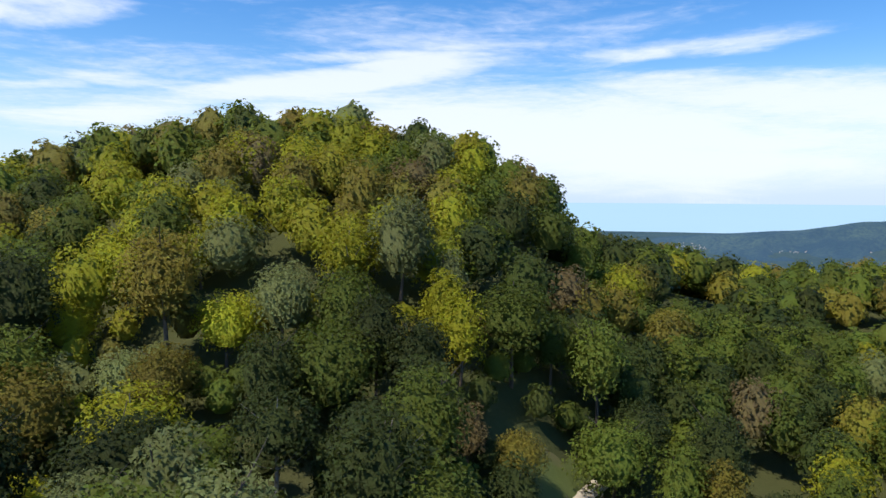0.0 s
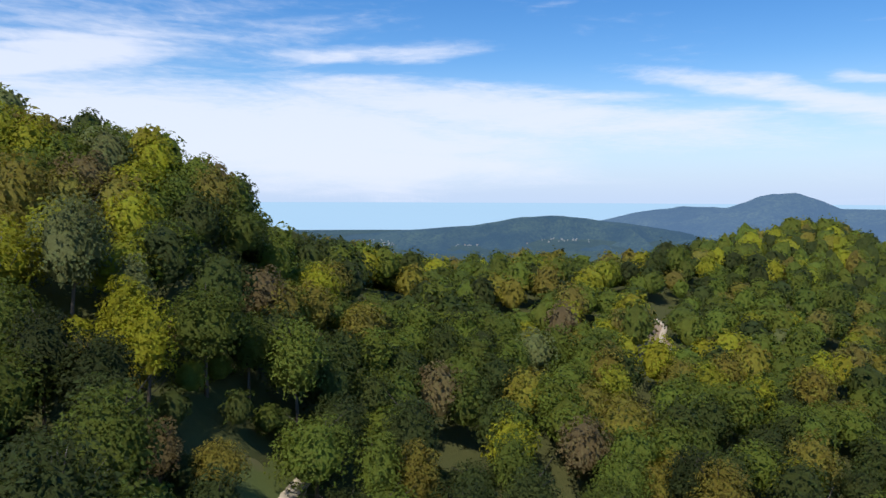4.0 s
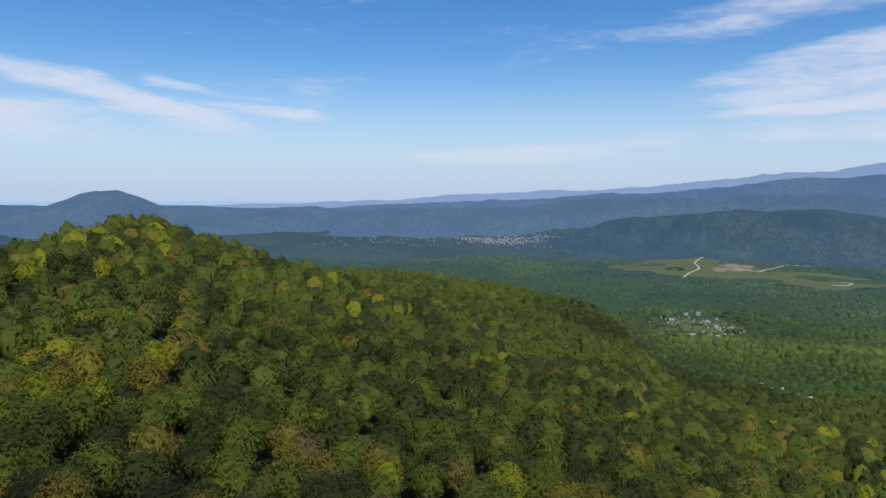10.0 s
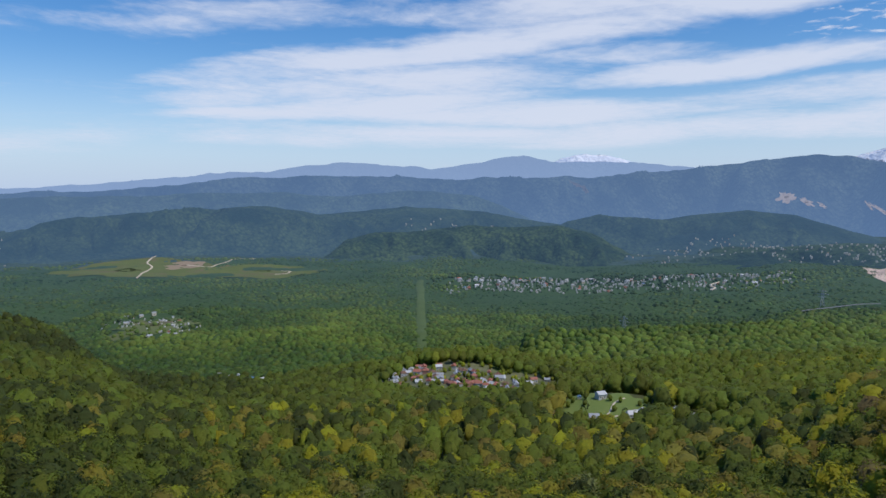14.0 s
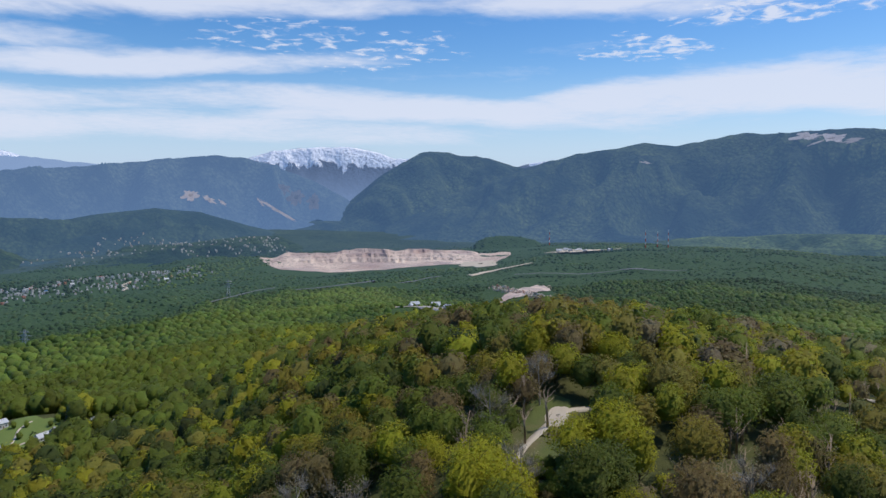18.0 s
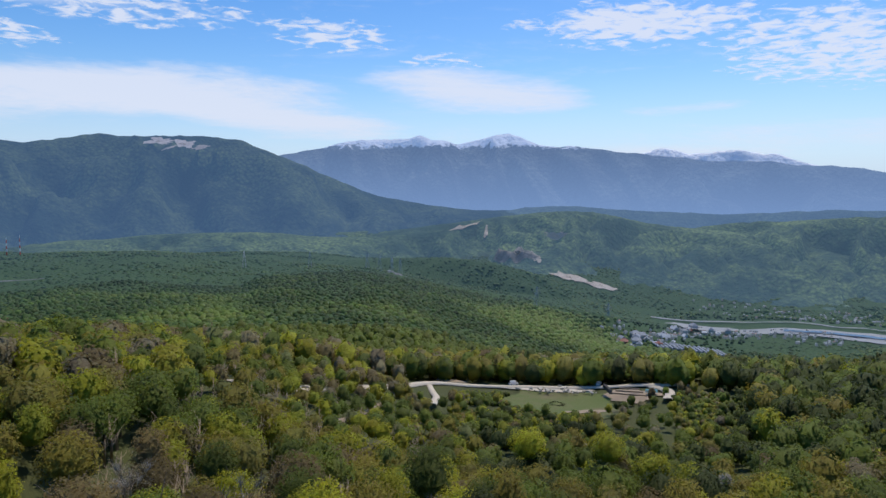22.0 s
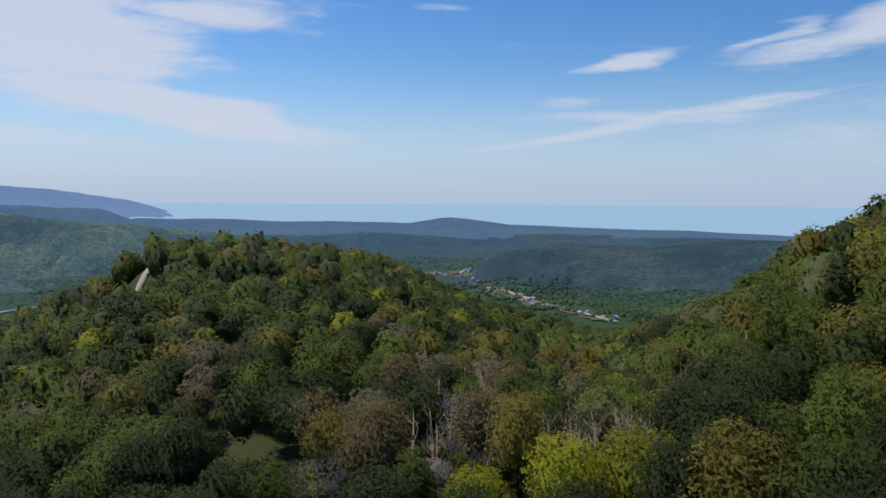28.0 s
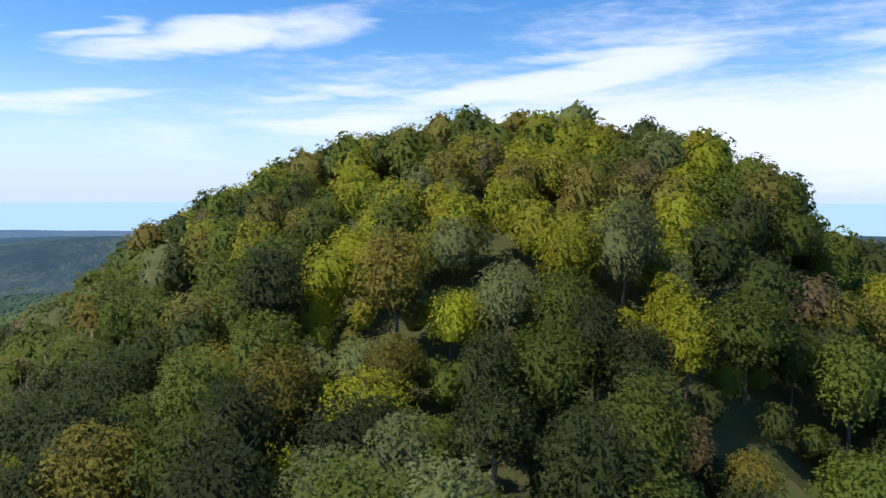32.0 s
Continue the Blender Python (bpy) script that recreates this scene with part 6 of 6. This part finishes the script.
far_houses("rows of red-roofed terraced houses", ((247.5, 2260), (249.5, 2240), (251.5, 2230)), 90, (14, 30), 12)
far_houses("scattered houses on the coastal hills", ((18, 3050), (22, 3000), (26, 3020), (31, 3080), (36, 3050)), 220, (60, 160), 13, 0.6)
far_houses("scattered houses of a valley behind the hills", ((116, 2800), (122, 2850), (130, 2750), (134, 2700)), 120, (60, 160), 14, 0.7)

# far fields with tracks
patch("meadow", "open hilltop fields", "field", 94.5, 2290, 440, 420, M_FIELD, up=1.0, seed=41)
patch("meadow", "open hilltop fields", "field", 104.5, 2170, 380, 230, M_FIELD, up=1.0, seed=42)
track("road", "pale dirt track across hilltop fields", ((96.6, 2560), (96.0, 2440), (96.3, 2330), (95.6, 2220), (95.2, 2110)), 5, M_GRAVEL, up=2.0)
track("road", "pale dirt track across hilltop fields", ((98.8, 2330), (100.5, 2270), (102.2, 2420), (104, 2440)), 4.5, M_GRAVEL, up=2.0)
track("road", "pale dirt track across hilltop fields", ((105.4, 2090), (106.3, 2100), (106.6, 2180), (105.9, 2190)), 4.5, M_GRAVEL, up=2.0)
patch("meadow", "brushy brown field corner", "field", 98.6, 2330, 120, 150, M_EARTH, up=1.3, seed=43)
track("ride", "long grassy power-line ride through the woods", ((117.25, 1010), (117.2, 1200), (117.2, 1400), (117.15, 1600), (117.1, 1800), (117.05, 1950)), 17, M_RIDE, up=2.0, rag=0.35, category="grass")


# ---- the great limestone quarry
def quarry():
    crest = ((150.0, -6.0), (150.7, -5.4), (152.1, -4.75), (155, -4.8), (158.6, -4.55), (163, -4.65), (167.1, -4.75), (168.6, -5.2), (170.2, -5.9))
    bs = np.arange(150.0, 170.3, 0.12)
    top = np.interp(bs, [c[0] for c in crest], [c[1] for c in crest])
    ends = np.interp(bs, (150.0, 151.6, 169.0, 170.2), (0.05, 1.0, 1.0, 0.05))
    u = np.array([0.0, 0.2, 0.4, 0.52, 0.55, 0.58, 0.62, 0.66, 0.69, 0.72, 0.76, 0.80, 0.84, 0.88, 1.0])
    lift = np.array([0.0, 0.01, 0.02, 0.05, 0.16, 0.30, 0.34, 0.36, 0.50, 0.64, 0.68, 0.71, 0.86, 1.0, 0.9])
    U, B = np.meshgrid(u, bs, indexing="ij")
    L = np.broadcast_to(lift[:, None], U.shape)
    arc = np.radians(B) * 2100
    face = (U > 0.45) * (U < 0.95)
    R = 2270 - 235 * (1 - U) * np.sqrt(ends)[None] + (55 * rough(arc, U * 0, 210, 71, 2) + 16 * (1 - np.abs(rough(arc, U * 60, 34, 73, 3)) * 3)) * face
    low = land(B, R) + 1.5
    z = low + L * ends[None] * np.maximum(0, 2235 * np.tan(np.radians(np.broadcast_to(top, B.shape))) - low)
    z = z + 4 * rough(arc, R, 40, 72, 3) * face
    z = z + 5 * rough(arc, U * 0, 45, 74, 2) * (U > 0.85)
    me = mesh_of("quarry", polar(B, R, z).reshape(-1, 3), grid_faces(len(u), len(bs)), M_QUARRY, False)
    tagged(new("quarry", me), "great pale pink limestone quarry cut into the plateau", "quarry", kind="structure")


quarry()
patch("road", "white quarry loading yard", "yard", 167.8, 2010, 110, 130, M_GRAVEL, up=2.5, seed=51)
patch("road", "white gravel works yard on the plateau", "yard", 175.9, 2070, 170, 110, M_GRAVEL, up=5.0, seed=52, rag=0.9)
track("road", "pale haul road to the quarry", ((166.9, 1700), (168.5, 1780), (170.6, 1850), (172.0, 1880)), 10, M_GRAVEL, up=3.0)
track("road", "pale forest road across the plateau", ((170.6, 1640), (176, 1655), (182, 1650), (184, 1655)), 6, M_ASPHALT, up=6.5)
patch("road", "reddish timber and stone yard", "yard", 171.2, 1350, 55, 270, M_QUARRY, up=1.4, seed=53, turn=-16)
patch("road", "gravel works yard among trees", "yard", 165.0, 1040, 80, 110, M_ASPHALT, up=0.8, seed=54)
track("road", "pale road through the works", ((160.5, 1075), (163.0, 1060), (166, 1050), (169, 1060)), 6, M_GRAVEL, up=1.5)
track("road", "pale road through the forest", ((152.8, 1480), (155.5, 1500), (158.4, 1540), (161.5, 1600), (164.5, 1660)), 3.5, M_ASPHALT, up=5.5)
track("road", "pale road through the forest", ((146.2, 1450), (147.4, 1470), (149.6, 1525), (151.2, 1535)), 4, M_ASPHALT, up=5.5)
track("road", "winding road at the village edge", ((140.0, 1900), (140.3, 1930), (140.0, 1960), (140.6, 1990)), 5, M_GRAVEL, up=4.0)
village("works by the road", " in a works yard", ((162.0, 1100), (164, 1060), (166.5, 1040), (164.5, 990)), 12, (16, 22), (4, 4, 0, 1), 13, (0.7, 1.1))
village("sheds of the yard", " in a stone yard", ((169.0, 1500), (171.0, 1390), (173.0, 1260)), 10, (16, 26), (4, 2, 1, 0), 14, (0.3, 0.6))
village("plateau works", " on the plateau", ((173.6, 2130), (175, 2080), (176.5, 2060), (178.4, 2020)), 12, (20, 24), (4, 0), 15, (0.7, 1.2), 3.0)

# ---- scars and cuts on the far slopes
# These rock colours each carry painted haze as a share of glow.
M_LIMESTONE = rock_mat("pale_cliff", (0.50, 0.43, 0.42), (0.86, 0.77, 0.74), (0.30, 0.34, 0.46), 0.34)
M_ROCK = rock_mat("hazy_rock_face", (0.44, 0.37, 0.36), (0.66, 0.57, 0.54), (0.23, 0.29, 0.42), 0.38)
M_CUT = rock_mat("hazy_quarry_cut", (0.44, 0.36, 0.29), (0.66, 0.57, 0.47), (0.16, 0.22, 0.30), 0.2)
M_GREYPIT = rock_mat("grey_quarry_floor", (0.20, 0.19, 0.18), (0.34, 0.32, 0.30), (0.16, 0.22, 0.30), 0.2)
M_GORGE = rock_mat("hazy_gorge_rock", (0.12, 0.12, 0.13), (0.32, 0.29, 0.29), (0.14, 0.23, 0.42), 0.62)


def scar(label, b, el, wide, tall, turn, mat, shape=None, seed=1, lift=3.0, rag=0.6, near=0.999, slope=0.3):
    """Bare ground on a slope, by the bearing and height in degrees at which the slope shows it."""
    spokes, rings = 40, 5
    a = np.arange(spokes) * 2 * math.pi / spokes
    rim = 1 + rag * rough(np.cos(a) * 30, np.sin(a) * 30, 12, seed, 3)
    F, A = np.meshgrid(np.linspace(0, 1, rings + 1)[1:], a, indexing="ij")
    u, v = np.cos(A) * F * rim * wide / 2, np.sin(A) * F * rim * tall / 2
    c, s = math.cos(radians(turn)), math.sin(radians(turn))
    B, E = np.concatenate([[b], (b + u * c - v * s).ravel()]), np.concatenate([[el], (el + u * s + v * c).ravel()])
    R = np.linspace(1700, 4800, 260)
    high = shape or (lambda bb, rr: (surface_height(bb, rr),))
    reach = np.asarray(high(np.full_like(R, b), R)[0]) + lift >= R * math.tan(radians(el))
    r0 = (R[reach.argmax()] if reach.any() else R[-1]) * near
    # a plane of even slope through that place
    r = np.clip(r0 * (math.tan(radians(el)) - slope) / (np.tan(np.radians(E)) - slope), r0 * 0.85, r0 * 1.15)
    verts = polar(B, r, r * np.tan(np.radians(E)) + 1.0)
    i, j = np.meshgrid(np.arange(rings - 1), np.arange(spokes), indexing="ij")
    k = (j + 1) % spokes
    p = 1 + i * spokes + j, 1 + i * spokes + k, 1 + (i + 1) * spokes + k, 1 + (i + 1) * spokes + j
    tri = np.concatenate([np.stack([p[0], p[1], p[2]], -1).reshape(-1, 3), np.stack([p[0], p[2], p[3]], -1).reshape(-1, 3), np.stack([np.zeros(spokes, int), 1 + np.arange(spokes), 1 + (np.arange(spokes) + 1) % spokes], -1)])
    return tagged(new("rock_face", mesh_of("rock_face", verts, tri, mat, True)), label, "rock", kind="structure")




def cut(label, b, el, wide, deep, turn, mat, seed, rag=0.6):
    """Bare ground laid on the wooded hills, at the bearing and height in degrees at which the slope shows it."""
    R = np.arange(1700, 3400, 6.0)
    z = surface_height(np.full_like(R, b), R)
    hit = np.nonzero(z >= R * math.tan(radians(el)))[0]
    r = R[hit[0]] if len(hit) else 2600.0
    return patch("quarry_cut", label, "quarry", b, r, wide, deep, mat, up=4.0, turn=turn, seed=seed, rag=rag, rings=7, spokes=48)


cut("pale quarry road and terrace on a wooded slope", 215.7, -2.36, 120, 30, 0, M_CUT, 61)
cut("pale quarry bank on a wooded slope", 217.3, -2.9, 16, 90, 0, M_CUT, 71)
cut("grey quarry floor on a wooded slope", 219.8, -4.55, 140, 60, -10, M_GREYPIT, 62)
cut("pale quarry rim on a wooded slope", 221.4, -4.8, 30, 50, 20, M_CUT, 72)
cut("pale quarry cut on a wooded slope", 224.0, -6.4, 120, 60, -20, M_CUT, 63)
cut("pale quarry cut on a wooded slope", 226.6, -7.0, 90, 46, -20, M_CUT, 64)
cut("pale farm track on a wooded slope", 223.0, -3.2, 80, 12, 0, M_CUT, 73)
# bearing, height, width, height across (degrees), turn, ridge, seed, label
for b, el, wide, tall, turn, rock, shape, seed, label in (
        (145.0, -0.15, 1.1, 0.75, 0, M_ROCK, 5, 64, "pale rock face on a far mountain"), (146.3, -0.5, 0.9, 0.35, -30, M_ROCK, 5, 74, "pale rock face on a far mountain"),
        (147.3, -0.75, 0.7, 0.2, -40, M_ROCK, 5, 75, "pale rock face on a far mountain"), (151.3, -1.3, 3.2, 0.26, -33, M_ROCK, 5, 65, "long pale landslide scar on a far mountain"),
        (150.2, -0.75, 0.9, 0.12, -50, M_ROCK, 5, 76, "thin pale landslide scar on a far mountain"), (153.0, -0.3, 1.2, 1.2, -40, M_GORGE, 5, 66, "grey cliffs of a gorge"),
        (154.3, -0.6, 1.1, 1.0, -60, M_GORGE, 5, 77, "grey cliffs of a gorge"), (152.0, 0.4, 1.0, 0.7, -30, M_GORGE, 5, 78, "grey cliffs of a gorge"),
        (129.6, 0.8, 1.0, 0.3, -30, M_GORGE, 5, 67, "pale rock face on a far mountain"), (130.4, 0.4, 0.7, 0.3, -50, M_GORGE, 5, 79, "pale rock face on a far mountain"),
        (191.9, 4.1, 1.9, 0.5, 3, M_LIMESTONE, 7, 68, "pale limestone cliff under the mountain crest"), (193.5, 3.95, 1.7, 0.6, 3, M_LIMESTONE, 7, 80, "pale limestone cliff under the mountain crest"),
        (194.9, 3.75, 1.2, 0.3, 10, M_ROCK, 7, 69, "pale limestone cliff under the mountain crest"), (192.6, 3.65, 1.0, 0.12, 20, M_ROCK, 7, 81, "pale limestone cliff under the mountain crest"),
        (180.8, 2.4, 0.8, 0.16, -12, M_ROCK, 7, 70, "small pale rock outcrop on the mountain")):
    scar(label, b, el, wide, tall, turn, rock, RANGES[shape], seed, rag=0.95, slope=1.0, near=0.972)

# ---- river, motorway and town rows
def band(name, label, pts, mat, up, category):
    """A strip between two banks, given as (bearing, near, far)."""
    bs = np.arange(pts[0][0], pts[-1][0] + 0.01, 0.5)
    near = np.interp(bs, [p[0] for p in pts], [p[1] for p in pts]) + 10 * rough(bs * 12, bs * 0, 20, 81, 3)
    far = np.interp(bs, [p[0] for p in pts], [p[2] for p in pts]) + 8 * rough(bs * 12, bs * 0, 20, 82, 3)
    u = np.linspace(0, 1, 6)
    U, B = np.meshgrid(u, bs, indexing="ij")
    R = near[None] + (far - near)[None] * U
    z = np.min(land(B, R), axis=0)[None] + up + 0 * U + np.linspace(0, 1, 6)[:, None]
    me = mesh_of(name, polar(B, R, z).reshape(-1, 3), grid_faces(6, len(bs)), mat, True)
    tagged(new(name, me), label, category, kind="structure")


band("ground", "broad pale gravel river bed", ((237, 1720, 1770), (240, 1715, 1780), (246, 1690, 1800), (252, 1740, 1860), (258, 1850, 1970), (263, 1950, 2080)), M_RIVERBED, 3.0, "river bed")
band("water", "shallow grey-blue river in its gravel bed", ((240, 1735, 1748), (246, 1735, 1755), (252, 1790, 1812), (258, 1905, 1930), (263, 2010, 2035)), plain("river_water", (0.16, 0.22, 0.26), 0.2, 0.02), 4.5, "river")
track("road", "pale motorway along the river", ((230.5, 1900), (234, 1880), (240, 1880), (246, 1870), (252, 1920), (258, 2010), (264, 2110)), 9, M_RIVERBED, up=4.0)
patch("road", "pale concrete works beside the river", "yard", 234, 1740, 150, 110, M_RIVERBED, up=6.0, seed=55)


def long_sheds():
    """Rows of long glasshouses in the river town."""
    bm = bmesh.new()
    v = [bm.verts.new(p) for p in ((-2.4, 0, 0), (2.4, 0, 0), (2.4, 0, 2.2), (0, 0, 3.4), (-2.4, 0, 2.2), (-2.4, 55, 0), (2.4, 55, 0), (2.4, 55, 2.2), (0, 55, 3.4), (-2.4, 55, 2.2))]
    for f in ((0, 1, 2, 3, 4), (9, 8, 7, 6, 5), (1, 6, 7, 2), (2, 7, 8, 3), (3, 8, 9, 4), (4, 9, 5, 0)):
        bm.faces.new([v[i] for i in f])
    me = bm_mesh("greenhouse", bm, plain("greenhouse_skin", (0.34, 0.36, 0.38), 0.6))
    for k in range(15):
        ob = new("greenhouse", me)
        ob.matrix_world = Matrix.LocRotScale(on_surface(231.2 + 0.36 * k, 1425, 3.0), Euler((0, 0, radians(-215))), None)
        tagged(ob, "long pale greenhouse in a row of alike ones", "greenhouse", "greenhouse rows of the town")


long_sheds()


# ---- masts and pylons
M_STEEL = plain("galvanised_steel", (0.50, 0.52, 0.54), 0.5, 0.5, 0.1, 0.6)


def beam(bm, a, b, w):
    a, b = Vector(a), Vector(b)
    d = (b - a)
    q = d.to_track_quat("Z", "Y").to_matrix().to_4x4()
    bmesh.ops.create_cone(bm, cap_ends=True, segments=4, radius1=w, radius2=w, depth=d.length, matrix=Matrix.Translation((a + b) / 2) @ q)


def make_pylon(tall):
    root = new("pylon")
    tagged(root, "grey steel lattice power pylon standing over the forest", "pylon", "power-line pylons")
    w = tall * 0.11
    for x in (-1, 1):
        for y in (-1, 1):
            bm = bmesh.new()
            beam(bm, (x * w, y * w, -4), (x * w * 0.16, y * w * 0.16, tall), 0.32)
            part("leg", bm_mesh("leg", bm, M_STEEL), root)
    for k, z in enumerate((0.62, 0.76, 0.9)):
        bm = bmesh.new()
        span = tall * (0.20, 0.26, 0.18)[k]
        beam(bm, (-span, 0, tall * z), (span, 0, tall * z), 0.3)
        beam(bm, (-span, 0, tall * z), (0, 0, tall * (z + 0.06)), 0.2)
        beam(bm, (span, 0, tall * z), (0, 0, tall * (z + 0.06)), 0.2)
        part("crossarm", bm_mesh("crossarm", bm, M_STEEL), root)
    for k in range(6):
        f, g = k / 6, (k + 1) / 6
        a, c = w * (1 - 0.84 * f), w * (1 - 0.84 * g)
        bm = bmesh.new()
        for s in (-1, 1):
            beam(bm, (-s * a, -a, tall * f), (s * c, -c, tall * g), 0.16)
            beam(bm, (-s * a, a, tall * f), (s * c, c, tall * g), 0.16)
        part("brace", bm_mesh("brace", bm, M_STEEL), root)
    return root


PYLON = make_pylon(40.0)
PYLON.matrix_world = Matrix.LocRotScale(on_surface(197.9, 1850, 4), Euler((0, 0, radians(60))), None)
for b, r in ((203.0, 1860), (207.6, 1870), (208.6, 1900), (209.6, 1870), (210.3, 1920), (147.6, 1560), (133.6, 1200), (221.5, 1500), (227.2, 1640)):
    copy_thing(PYLON, Matrix.LocRotScale(on_surface(b, r, 4), Euler((0, 0, radians(60 + b))), None))


def mast(b, r, tall):
    root = new("radio_mast")
    tagged(root, "slender red and white radio mast on the plateau", "mast", "radio masts on the plateau")
    root.matrix_world = Matrix.LocRotScale(on_surface(b, r, 3), Euler((0, 0, 0)), None)
    red, white = plain("mast_red", (0.55, 0.10, 0.07), 0.5), plain("mast_white", (0.78, 0.78, 0.78), 0.5)
    for k in range(6):
        bm = bmesh.new()
        beam(bm, (0, 0, tall * k / 6), (0, 0, tall * (k + 1) / 6), 1.7 - 0.18 * k)
        part("mast_section", bm_mesh("mast_section", bm, white if k % 2 else red), root)


for b, r, h in ((173.4, 2380, 50), (180.9, 2300, 58), (181.8, 2320, 50), (182.6, 2310, 56)):
    mast(b, r, h)
